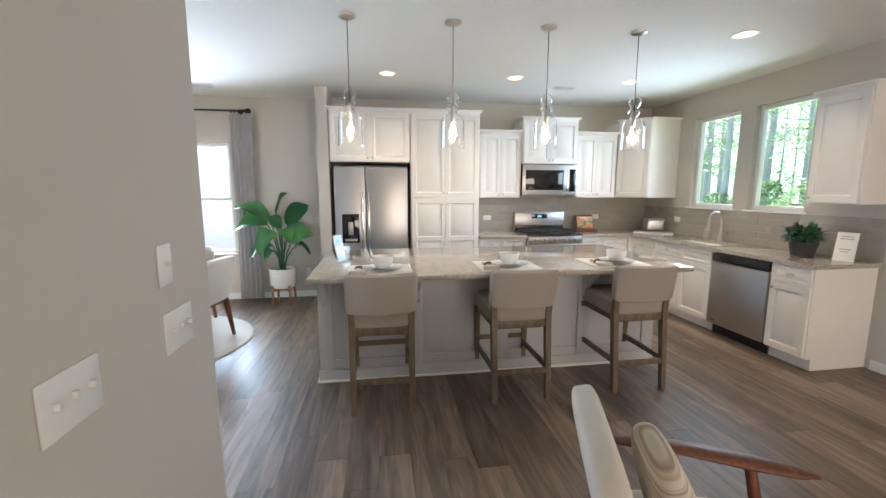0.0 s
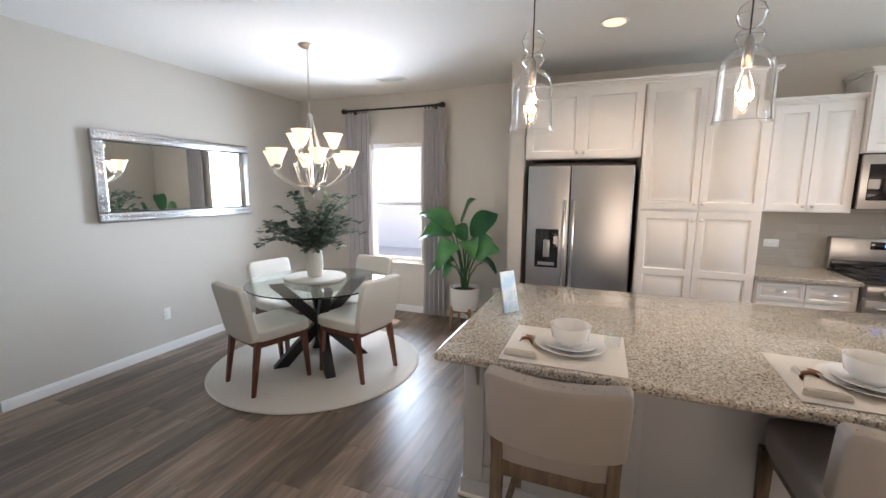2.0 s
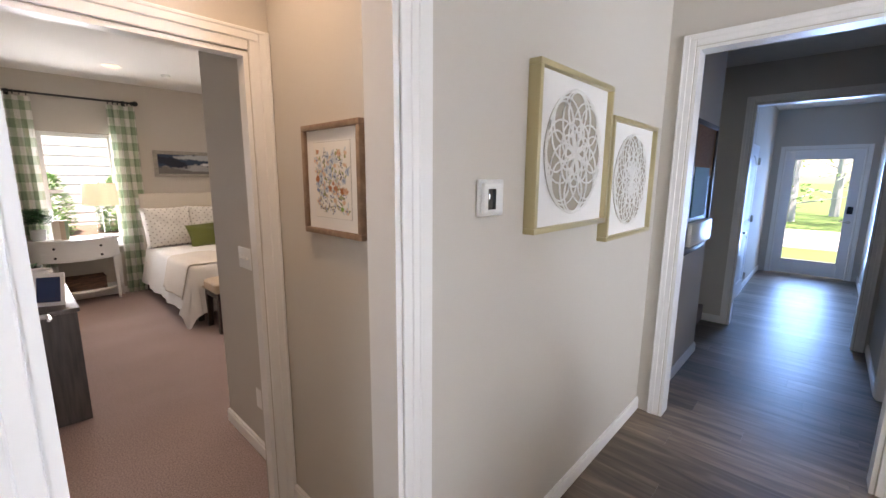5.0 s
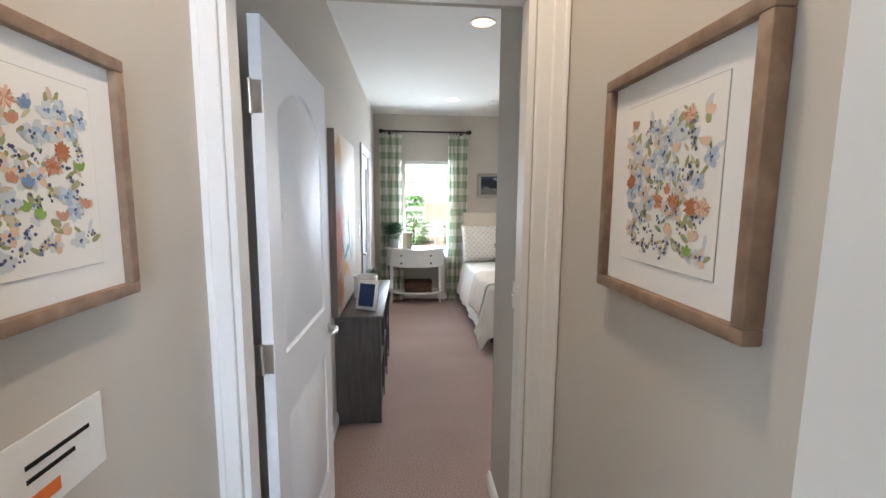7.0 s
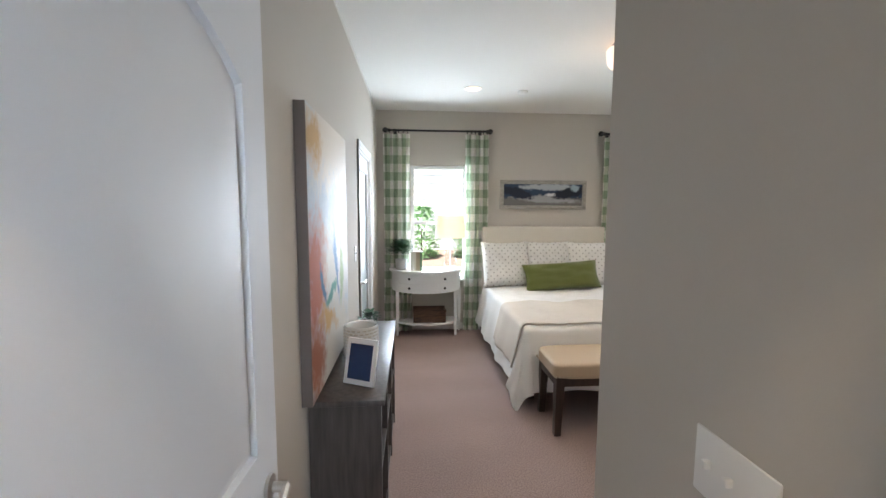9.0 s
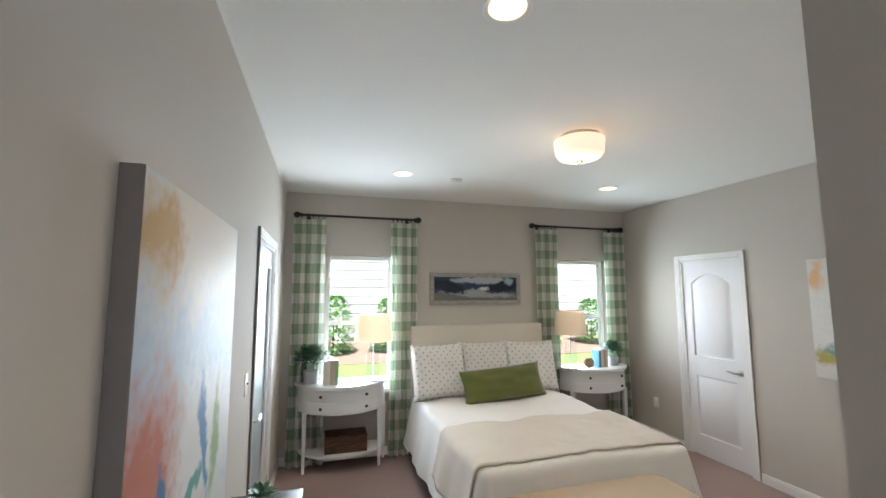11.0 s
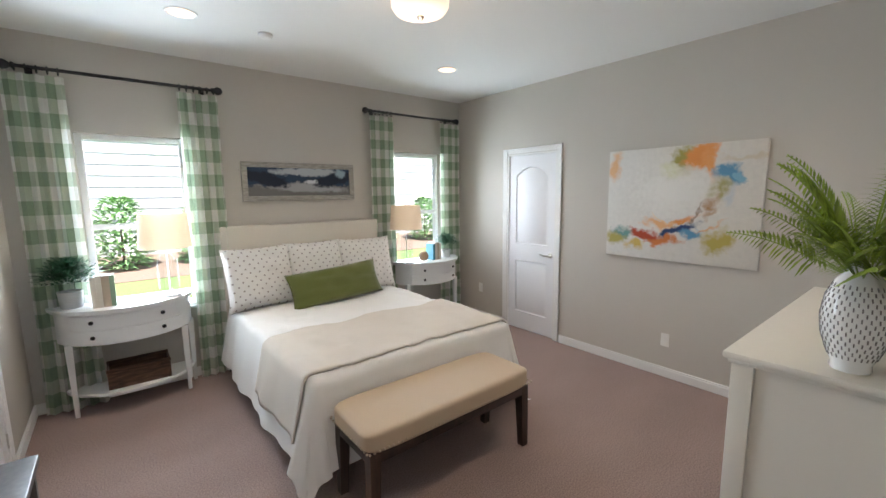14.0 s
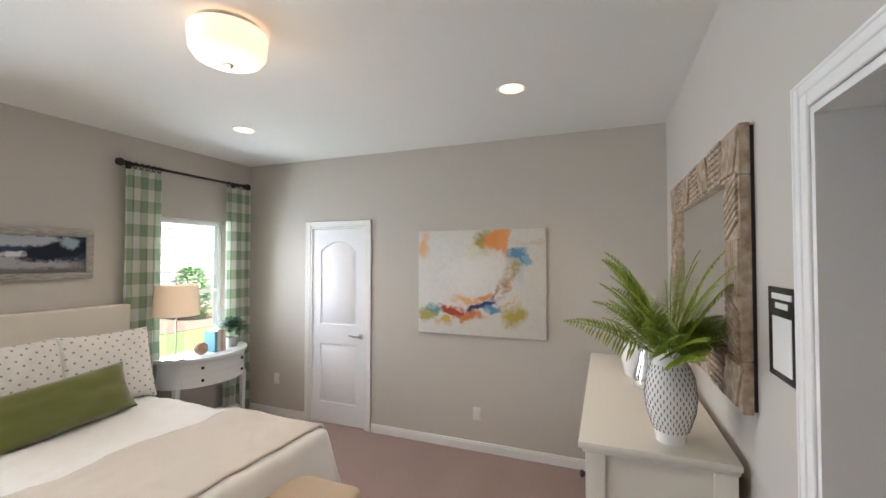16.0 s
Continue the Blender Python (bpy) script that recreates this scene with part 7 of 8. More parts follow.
small_plant(pose(-1.08, YS + 0.19, NZ), "round bushy green plant in a pale pot on the nightstand", 0.18, 1150, 3, 0.075, 0.125)
small_plant(pose(-4.60, YS + 0.22, NZ), "round bushy green plant in a pale pot on the nightstand", 0.14, 700, 4, 0.06, 0.10)

# landscape over the bed
pic = thing("landscape_picture", pose(-2.90, YS, 1.75, 0, 0, 180), "long dark landscape painting in a silver wood frame", "picture")
SILVERWOOD = ramp_mat("weathered silver wood", [(0.3, (0.26, 0.24, 0.21)), (0.7, (0.45, 0.42, 0.37))], 16, rough=0.5, stretch=(1, 4, 6), bump=0.2, metal=0.3)
frame_rails(pic, 1.13, 0.37, 0.05, 0.035, SILVERWOOD)
part("canvas", B(-0.52, 0.52, -0.02, -0.006, -0.14, 0.14), painted("night landscape", (0.03, 0.055, 0.10), [(0.0, -0.10, 0.62, 0.085, 0, (0.17, 0.16, 0.15), 0.3), (0.05, -0.055, 0.42, 0.045, 3, (0.36, 0.36, 0.37), 0.6), (0.12, 0.0, 0.10, 0.02, 0, (0.62, 0.64, 0.66), 0.5), (0.05, 0.10, 0.36, 0.04, 0, (0.42, 0.45, 0.48), 0.5), (-0.36, 0.03, 0.22, 0.06, 14, (0.015, 0.02, 0.035), 0.4), (0.36, 0.03, 0.22, 0.06, -14, (0.015, 0.02, 0.035), 0.4), (0.42, 0.09, 0.06, 0.05, 0, (0.30, 0.40, 0.46), 0.6)], 0.4, 0.03, 9), pic)

# abstract canvas on the west wall
W1, H1 = 1.18, 0.945
art = thing("abstract_canvas", pose(XB, -1.925, 1.505, 0, 0, 90), "large white abstract canvas with orange, blue and olive strokes", "painting")
OR, RU, BL, NV, OL, WHT = (0.72, 0.28, 0.08), (0.45, 0.07, 0.03), (0.10, 0.28, 0.45), (0.03, 0.06, 0.15), (0.34, 0.30, 0.08), (0.74, 0.72, 0.68)
part("canvas", B(-W1 / 2, W1 / 2, -0.034, 0, -H1 / 2, H1 / 2, 0.003), painted("white abstract painting", (0.74, 0.71, 0.66), [
    (-0.52, 0.33, 0.06, 0.14, 10, (0.72, 0.42, 0.22), 0.9), (0.05, 0.36, 0.10, 0.12, 30, OL, 0.8), (0.17, 0.38, 0.13, 0.09, -30, OR, 0.7), (0.24, 0.30, 0.05, 0.17, -8, (0.75, 0.33, 0.12), 0.8),
    (0.36, 0.22, 0.11, 0.10, 20, BL, 0.6), (0.42, 0.20, 0.06, 0.04, 0, (0.20, 0.42, 0.55), 0.5), (0.30, 0.11, 0.08, 0.09, 0, OL, 0.8), (0.27, 0.0, 0.03, 0.13, 25, (0.42, 0.24, 0.12), 0.9),
    (0.05, -0.13, 0.16, 0.03, -24, OR, 0.8), (0.18, -0.06, 0.13, 0.012, -50, (0.30, 0.20, 0.14), 0.7), (-0.10, -0.12, 0.12, 0.012, 35, (0.80, 0.55, 0.30), 0.9), (0.20, -0.20, 0.16, 0.012, -30, (0.70, 0.42, 0.25), 0.9), (0.38, 0.05, 0.05, 0.08, 10, (0.55, 0.58, 0.60), 1.0), (-0.05, 0.28, 0.10, 0.05, 0, (0.62, 0.62, 0.42), 1.0), (-0.12, -0.17, 0.14, 0.06, 20, (0.72, 0.40, 0.20), 0.9), (0.02, -0.22, 0.16, 0.035, -28, NV, 0.6), (0.13, -0.24, 0.10, 0.045, 0, BL, 0.8),
    (-0.25, -0.27, 0.16, 0.05, 10, RU, 0.6), (-0.10, -0.31, 0.14, 0.04, 0, (0.62, 0.20, 0.06), 0.7), (-0.45, -0.25, 0.10, 0.05, 0, (0.14, 0.30, 0.28), 0.8), (-0.50, -0.31, 0.09, 0.07, 0, (0.42, 0.36, 0.10), 0.9),
    (0.32, -0.28, 0.10, 0.12, 20, (0.46, 0.38, 0.10), 0.8), (-0.33, -0.36, 0.08, 0.04, 0, (0.60, 0.42, 0.12), 0.8), (0.48, 0.36, 0.18, 0.02, 0, (0.62, 0.56, 0.46), 0.9), (0.0, 0.1, 0.34, 0.20, 0, WHT, 0.9)], 0.5, 0.10, 7), art)
# tall canvas over the console
art2 = thing("tall_abstract_canvas", pose(XL, -1.51, 1.375, 0, 0, -90), "large glossy abstract canvas in pale blue, white and rust", "painting")
part("canvas", B(-0.46, 0.46, -0.045, 0, -0.60, 0.60, 0.003), painted("pale blue abstract painting", (0.56, 0.66, 0.76), [
    (0.0, 0.50, 0.9, 0.22, 0, (0.70, 0.66, 0.60), 0.8), (-0.36, 0.48, 0.16, 0.12, 0, (0.56, 0.38, 0.20), 0.8), (0.1, -0.12, 0.8, 0.25, 0, (0.72, 0.73, 0.72), 0.9), (0.0, -0.5, 0.8, 0.25, 0, (0.66, 0.62, 0.56), 0.8), (-0.36, -0.10, 0.22, 0.30, 0, (0.55, 0.22, 0.17), 0.95), (-0.40, -0.45, 0.2, 0.2, 0, (0.40, 0.16, 0.10), 0.9),
    (-0.24, -0.14, 0.13, 0.04, 60, (0.10, 0.22, 0.40), 0.7), (0.10, -0.10, 0.04, 0.22, -15, (0.12, 0.26, 0.46), 0.7), (-0.05, -0.22, 0.16, 0.04, -20, (0.12, 0.34, 0.32), 0.6), (0.24, -0.14, 0.05, 0.2, 12, (0.30, 0.42, 0.22), 0.8), (-0.12, -0.34, 0.2, 0.05, 20, (0.62, 0.40, 0.18), 0.8)], 0.55, 0.12, 5), art2)
part("canvas_edge", B(-0.468, -0.4605, -0.044, 0, -0.60, 0.60, 0.002), mat("grey brown canvas edge", (0.17, 0.135, 0.115), 0.7, grain=0.2, patch=0.6, patch_scale=3, dark=(0.26, 0.12, 0.07)), art2)

# console with its things
con = thing("console_cabinet", pose(-0.94, -1.735, 0), "dark grey brown wooden media console with open shelves", "console")
CONW = ramp_mat("grey brown wood", [(0.3, (0.05, 0.04, 0.037)), (0.6, (0.085, 0.07, 0.063)), (0.85, (0.12, 0.10, 0.09))], 8, rough=0.35, stretch=(6, 6, 0.6), bump=0.06)
part("top", B(-0.165, 0.16, -0.62, 0.62, 0.735, 0.762, 0.004), CONW, con)
for y in (-0.605, -0.2, 0.2, 0.605):
    part("side_panel", B(-0.15, 0.155, y - 0.012, y + 0.012, 0.0, 0.735), CONW, con)
part("back", B(0.145, 0.155, -0.6, 0.6, 0.05, 0.735), CONW, con)
for z in (0.05, 0.39):
    part("shelf", B(-0.145, 0.145, -0.593, 0.593, z, z + 0.02), CONW, con)
CZ = 0.763
pf = thing("photo_frame", pose(-0.975, -1.27, CZ, 0, 0, -205), "white photo frame standing on the console", "photo frame")
q = part("frame", B(-0.08, 0.08, -0.008, 0.008, 0, 0.21, 0.004), PLASTIC, pf, m=pose(0, 0, 0, -14, 0, 0))
part("photo", B(-0.06, 0.06, -0.0095, -0.007, 0.025, 0.185), mat("navy photo", (0.03, 0.06, 0.13), 0.2, patch=0.5, patch_scale=12), q)
part("strut", B(-0.01, 0.01, 0.0, 0.006, 0, 0.16), BLACK, pf, m=pose(0, 0.09, 0, 22, 0, 0))
hold = bmesh.new()
lathe(hold, [(0.001, 0.0), (0.085, 0.0), (0.092, 0.006), (0.092, 0.17), (0.088, 0.176), (0.082, 0.17), (0.082, 0.012), (0.001, 0.012)], 40, close=False)
lan = thing("candle_holder", pose(-0.94, -1.66, CZ), "cream ceramic candle holder with dashed relief", "candle holder")
part("body", hold, PORCELAIN, lan)
bm = bmesh.new()
for r in range(9):
    for k in range(20):
        a = 2 * math.pi * (k + 0.5 * (r % 2)) / 20
        o = bmesh.new()
        box(o, -0.009, 0.009, -0.003, 0.002, -0.003, 0.003)
        absorb(bm, o, pose(0.0925 * math.cos(a), 0.0925 * math.sin(a), 0.02 + 0.0175 * r, 0, 0, math.degrees(a) + 90))
part("relief", bm, CREAM, lan)
small_plant(pose(-0.95, -2.05, CZ), "small green succulent in a pale bowl on the console", 0.06, 120, 8, 0.05, 0.05)

# dresser
dr = thing("dresser", pose(-3.90, -0.712, 0), "cream white painted dresser with nine drawers", "dresser")
DRW = mat("cream painted dresser", (0.74, 0.70, 0.62), 0.3, grain=0.04, scale=40, patch=0.05)
part("top", B(-0.79, 0.79, -0.26, 0.265, 1.002, 1.03, 0.008), DRW, dr)
part("top_moulding", B(-0.775, 0.775, -0.245, 0.26, 0.985, 1.002, 0.004), DRW, dr)
part("body", B(-0.75, 0.75, -0.215, 0.25, 0.08, 0.985), DRW, dr)
for x in (-0.755, 0.755):
    for y in (-0.2, 0.22):
        part("post", B(x - 0.012 if x > 0 else x - 0.012, x + 0.012, y - 0.035, y + 0.035, 0.0, 0.985, 0.004), DRW, dr)
    part("side_rail", B(x - 0.01, x + 0.01, -0.165, 0.185, 0.08, 0.16, 0.003), DRW, dr)
for r in range(3):
    for k in range(3):
        x0, z0 = -0.74 + 0.495 * k, 0.12 + 0.285 * r
        d = part("drawer", B(x0, x0 + 0.485, -0.235, -0.214, z0, z0 + 0.27, 0.006), DRW, dr)
        for s in (0.12, 0.365):
            part("knob", L([(0.006, 0), (0.006, 0.01), (0.016, 0.018), (0.012, 0.028)], 12), BLACKMATT, d, "dark round knob", m=pose(x0 + s, -0.235, z0 + 0.135, 90, 0, 0))
vz = thing("perforated_vase", pose(-3.24, -0.645, 1.03), "white ceramic vase with dashed cut-outs on the dresser", "vase")
VP = [(0.062, 0.0), (0.066, 0.006), (0.064, 0.025), (0.082, 0.06), (0.104, 0.12), (0.112, 0.18), (0.102, 0.25), (0.075, 0.305), (0.046, 0.335), (0.045, 0.355), (0.05, 0.365), (0.042, 0.365), (0.036, 0.33), (0.001, 0.31)]
VP = [(r * 0.8, z * 0.98) for r, z in VP]
part("body", L(VP, 44), PORCELAIN, vz)
bm = bmesh.new()
for r in range(15):
    z = 0.052 + 0.0165 * r
    rad = float(np.interp(z, [p[1] for p in VP[:9]], [p[0] for p in VP[:9]]))
    slope = math.degrees(math.atan2(float(np.interp(z + 0.01, [p[1] for p in VP[:9]], [p[0] for p in VP[:9]])) - rad, 0.01))
    for k in range(26):
        a = 2 * math.pi * (k + 0.5 * (r % 2)) / 26
        o = bmesh.new()
        box(o, -0.0018, 0.0018, -0.0012, 0.001, -0.0066, 0.0066)
        absorb(bm, o, pose(rad * math.cos(a), rad * math.sin(a), z, 0, 0, math.degrees(a) - 90) @ pose(0, 0.0008, 0, -slope, 0, 0))
part("cutout_relief", bm, mat("dark cut-out", (0.20, 0.19, 0.18), 0.9), vz)
FERN = leafmat("fern leaves", (0.13, 0.20, 0.012), (0.22, 0.32, 0.02), (0.34, 0.44, 0.04), 0.5)
fern = thing("fern", pose(-3.24, -0.645, 1.37), "full green fern fronds spilling from the vase", "plant")
R = random.Random(15)
for k in range(46):
    a = 2 * math.pi * (k * 0.618 + R.uniform(-0.03, 0.03))
    el = 0.45 + 0.95 * ((k * 7) % 46) / 46
    ln = R.uniform(0.33, 0.42) + 0.08 * (el - 0.45)
    if math.sin(a) > 0.45 and el < 1.15:
        ln *= 0.62
    bm = bmesh.new()
    pos, dr_ = Vector((0.015 * math.cos(a), 0.015 * math.sin(a), -0.04)), Vector((math.cos(a) * math.cos(el), math.sin(a) * math.cos(el), math.sin(el)))
    side = Vector((-math.sin(a), math.cos(a), R.uniform(-1.3, 1.3))).normalized()
    n = 28
    pts = []
    for i in range(n + 1):
        pts.append(pos.copy())
        u = i / n
        if i > 7:
            lw = 0.125 * min(1, (u - 0.12) * 5) * (1.03 - u) ** 0.8
            for q in (-1, 1):
                sprout(bm, pos, side * q + dr_ * R.uniform(0.3, 0.5), max(0.006, lw), max(0.006, 0.0115 * (1.15 - 0.6 * u)), 0.3, 0.12, 2)
        dr_ = (dr_ + Vector((math.cos(a), math.sin(a), -1.0)) * (0.006 + 0.05 * u * u * R.uniform(0.3, 1.0))).normalized()
        pos = pos + dr_ * ln / n
    tube(bm, pts[::2], 0.002, 4)
    part("frond", bm, FERN, fern)
pit = thing("silver_pitcher", pose(-3.90, -0.665, 1.03), "polished silver ribbed jug with a handle", "jug")
part("body", L([(0.05, 0.0), (0.07, 0.01), (0.075, 0.06), (0.05, 0.14), (0.035, 0.22), (0.045, 0.27), (0.04, 0.27), (0.03, 0.22), (0.001, 0.2)], 18), CHROME, pit)
part("handle", T([(0.04, 0, 0.24), (0.09, 0, 0.23), (0.10, 0, 0.15), (0.068, 0, 0.08)], 0.008), CHROME, pit)
single("white_jar", L([(0.05, 0), (0.07, 0.02), (0.085, 0.10), (0.075, 0.19), (0.04, 0.23), (0.035, 0.25), (0.001, 0.25)], 30), PORCELAIN, "small white dashed ceramic jar on the dresser", "jar", pose(-4.12, -0.70, 1.03))

# carved mirror over the dresser
cm_ = thing("carved_mirror", pose(-3.755, YM, 1.69, 0, 0, 0), "mirror in a whitewashed carved wooden frame with diagonal reeds", "mirror")
CARVE = ramp_mat("whitewashed driftwood", [(0.25, (0.24, 0.16, 0.105)), (0.5, (0.40, 0.30, 0.21)), (0.8, (0.58, 0.50, 0.41))], 14, rough=0.75, stretch=(2, 2, 2), bump=0.3)
CW, CH, CF = 1.41, 0.945, 0.17
part("glass", B(-CW / 2 + CF - 0.01, CW / 2 - CF + 0.01, -0.028, -0.022, -CH / 2 + CF - 0.01, CH / 2 - CF + 0.01), MIRROR, cm_)
part("backing", B(-CW / 2 + 0.01, CW / 2 - 0.01, -0.018, 0, -CH / 2 + 0.01, CH / 2 - 0.01), BLACKMATT, cm_)
for x0, x1, z0, z1 in ((-CW / 2, CW / 2, CH / 2 - CF, CH / 2), (-CW / 2, CW / 2, -CH / 2, -CH / 2 + CF), (-CW / 2, -CW / 2 + CF, -CH / 2 + CF, CH / 2 - CF), (CW / 2 - CF, CW / 2, -CH / 2 + CF, CH / 2 - CF)):
    rl = part("frame_rail", B(x0, x1, -0.045, -0.012, z0, z1, 0.006), CARVE, cm_)
    bm = bmesh.new()
    wide = x1 - x0 > z1 - z0
    span = (x1 - x0) if wide else (z1 - z0)
    blocks = max(2, int(span / 0.19))
    for k in range(blocks):
        c0 = -span / 2 + span * (k + 0.5) / blocks
        bw = span / blocks
        for i in range(7):
            o = bmesh.new()
            if k % 2:
                f_ = -CF / 2 + CF * (i + 0.5) / 7
                box(o, -bw / 2 + 0.006, bw / 2 - 0.006, -0.006, 0.006, -0.008, 0.008, 0.003, 1)
                mm = pose(c0, -0.047, f_, 0, 0, 0)
            else:
                f_ = -bw / 2 + bw * (i + 0.5) / 7
                box(o, -0.009, 0.009, -0.007, 0.006, -CF / 2 + 0.006, CF / 2 - 0.006, 0.003, 1)
                mm = pose(c0 + f_ * 0.85, -0.047, 0, 0, 22 if k % 4 else -22, 0)
            turn = pose((x0 + x1) / 2, 0, (z0 + z1) / 2) @ (pose(0, 0, 0) if wide else pose(0, 0, 0, 0, 90, 0))
            absorb(bm, o, turn @ mm)
    part("reeds", bm, CARVE, rl)
sn = thing("wall_sign", pose(-2.83, YM, 1.515, 0, 0, 0), "small black printed sign with a white panel on the wall", "sign")
part("board", B(-0.098, 0.098, -0.01, 0, -0.125, 0.125, 0.002), BLACK, sn)
part("panel", B(-0.062, 0.062, -0.012, -0.0095, -0.105, 0.045), PLASTIC, sn)
for z, w in ((0.10, 0.13), (0.075, 0.08)):
    part("text_bar", B(-w / 2, w / 2, -0.012, -0.0095, z - 0.008, z + 0.008), PLASTIC, sn)

# switches, outlets and ceiling fittings of the bedroom
outlet(pose(-1.717, 0.01, 1.153, 0, 0, 90), 3, "switch")
outlet(pose(-1.717, 0.06, 0.35, 0, 0, 90))
outlet(pose(XB, -1.95, 0.33, 0, 0, 90))
outlet(pose(XB, -4.25, 0.40, 0, 0, 90))
outlet(pose(XL, -2.62, 1.22, 0, 0, -90), 1, "switch")
for x, y in ((-1.80, -1.42), (-1.835, -3.67), (-3.965, -1.40), (-3.965, -3.61)):
    copy_thing(first, pose(x, y, HB))
    lamp("recessed_lamp", 'SPOT', pose(x, y, HB - 0.02), 11, (1, 0.88, 0.72), cone=130)
copy_thing(first, pose(-1.32, 0.92, H))
lamp("recessed_lamp", 'SPOT', pose(-1.32, 0.92, H - 0.02), 11, (1, 0.86, 0.68), cone=140)
fl = thing("flush_mount_light", pose(-2.825, -2.46, HB), "frosted glass flush mount ceiling light with nickel finial, lit", "ceiling light")
part("pan", L([(0.001, -0.025), (0.13, -0.025), (0.14, -0.012), (0.14, 0)], 36, close=False), NICKEL, fl)
part("drum", L([(0.165, -0.03), (0.168, -0.035), (0.16, -0.12), (0.14, -0.15), (0.09, -0.168), (0.001, -0.172)], 44, close=False), glow("frosted drum, lit", (1.0, 0.84, 0.66), 0.25), fl)
part("finial", L([(0.022, -0.168), (0.024, -0.175), (0.015, -0.187), (0.004, -0.195)], 18), NICKEL, fl)
lamp("flush_lamp", 'POINT', pose(-2.825, -2.46, HB - 0.34), 1.0, (1, 0.84, 0.66), radius=0.12)
single("smoke_alarm", L([(0.05, 0), (0.05, -0.015), (0.035, -0.03), (0.001, -0.032)], 24), PLASTIC, "white round smoke alarm on the bedroom ceiling", "smoke alarm", pose(-2.36, -3.72, HB))
ceiling_vent(-2.95, -0.92, HB, 0, 0.41, 0.15)

# ---- outside ----
GRASS = mat("lawn", (0.14, 0.25, 0.07), 0.9, grain=0.6, scale=60, patch=0.4, patch_scale=1.2, bump=0.6)
setting("ground", B(-300, 300, -300, 300, -0.45, -0.25), GRASS, "grass lawn", "ground")
MULCH = mat("brown mulch", (0.20, 0.14, 0.11), 0.95, grain=0.7, scale=45, patch=0.3, bump=1.0)


def bank(profile, x0=-14, x1=9):
    """A long slope of the ground: a profile of (y, z) drawn out along x."""
    bm = bmesh.new()
    ends = [[bm.verts.new((x, y, z)) for y, z in profile] for x in (x0, x1)]
    for i in range(len(profile)):
        k = (i + 1) % len(profile)
        bm.faces.new((ends[0][i], ends[0][k], ends[1][k], ends[1][i]))
    bm.faces.new(ends[0][::-1])
    bm.faces.new(ends[1])
    bmesh.ops.recalc_face_normals(bm, faces=bm.faces)
    return bm


setting("lawn_bank", bank([(-5.8, -0.26), (-8.0, 0.0), (-9.6, 0.10), (-9.6, -0.4), (-5.8, -0.4)]), GRASS, "gentle grass bank up to the mulch", "ground")
single("mulch_bed", bank([(-9.6, 0.12), (-10.9, 0.20), (-12.6, 0.26), (-12.6, -0.4), (-9.6, -0.4)]), MULCH, "brown mulch bed along the neighbouring house", "mulch bed")
SIDING = mat("white lap siding", (0.86, 0.87, 0.88), 0.6, grain=0.05, scale=40, patch=0.05)


def sided_house(name, m, w, h, label, windows, lap=0.17, skin=SIDING):
    """A house wall of overlapping boards, front at y = 0 looking to -y."""
    c = thing(name, m, label, "house")
    part("wall", B(-w / 2, w / 2, 0.03, 4.0, 0, h), skin, c)
    first = None
    n = int(h / lap)
    for i in range(n):
        if first is None:
            bm = bmesh.new()
            a = [bm.verts.new(v) for v in ((-w / 2, 0.0, 0), (w / 2, 0.0, 0), (w / 2, 0.026, lap + 0.01), (-w / 2, 0.026, lap + 0.01), (-w / 2, 0.03, 0), (w / 2, 0.03, 0))]
            bm.faces.new(a[:4])
            bm.faces.new((a[0], a[1], a[5], a[4]))
            first = part("siding_board", bm, skin, c, smooth=False)
        else:
            o = new("siding_board", first.data)
            o.parent = c
            o.matrix_basis = pose(0, 0, lap * i)
    for x, z, ww, hh in windows:
        wn = part("window", B(x - ww / 2, x + ww / 2, -0.03, 0.03, z, z + hh), VINYL, c)
        part("pane", B(x - ww / 2 + 0.07, x + ww / 2 - 0.07, -0.036, -0.031, z + 0.07, z + hh - 0.07), BLACKGLASS, wn)
    rf = bmesh.new()
    a = [rf.verts.new(v) for v in ((-w / 2 - 0.3, -0.4, h), (w / 2 + 0.3, -0.4, h), (w / 2 + 0.3, 4.4, h), (-w / 2 - 0.3, 4.4, h), (-w / 2 - 0.3, 2, h + 1.6), (w / 2 + 0.3, 2, h + 1.6))]
    for q in ((0, 1, 5, 4), (2, 3, 4, 5), (0, 4, 3), (1, 2, 5), (0, 3, 2, 1)):
        rf.faces.new([a[i] for i in q])
    part("roof", rf, mat("grey shingles", (0.12, 0.11, 0.11), 0.9, grain=0.4, scale=20), c)
    return c


sided_house("neighbour_house", pose(-2.0, -12.4, 0.1, 0, 0, 180), 20, 5.6, "pale grey sided house beyond the bedroom windows", [(6.4, 1.4, 1.0, 1.6)], 0.25, mat("pale grey lap siding", (0.50, 0.51, 0.53), 0.7, grain=0.05, scale=40, patch=0.05))
sided_house("neighbour_house", pose(-3.5, 12.6, -0.25), 22, 3.9, "white sided house beyond the dining window", [(6.5, 1.5, 0.9, 1.5)])
mt = thing("utility_meter", pose(-3.1, 12.55, -0.25), "grey electric meter box with conduit on the siding", "meter")
GREYM = mat("grey utility metal", (0.3, 0.32, 0.34), 0.5, 0.3)
part("box", B(-0.14, 0.14, -0.12, 0.0, 1.0, 1.45, 0.02), GREYM, mt)
part("dial", L([(0.09, 0), (0.09, 0.06), (0.05, 0.09)], 18), GREYM, mt, m=pose(0, -0.12, 1.3, 90, 0, 0))
part("conduit", T([(0, -0.06, 0), (0, -0.06, 1.0)], 0.03), GREYM, mt)
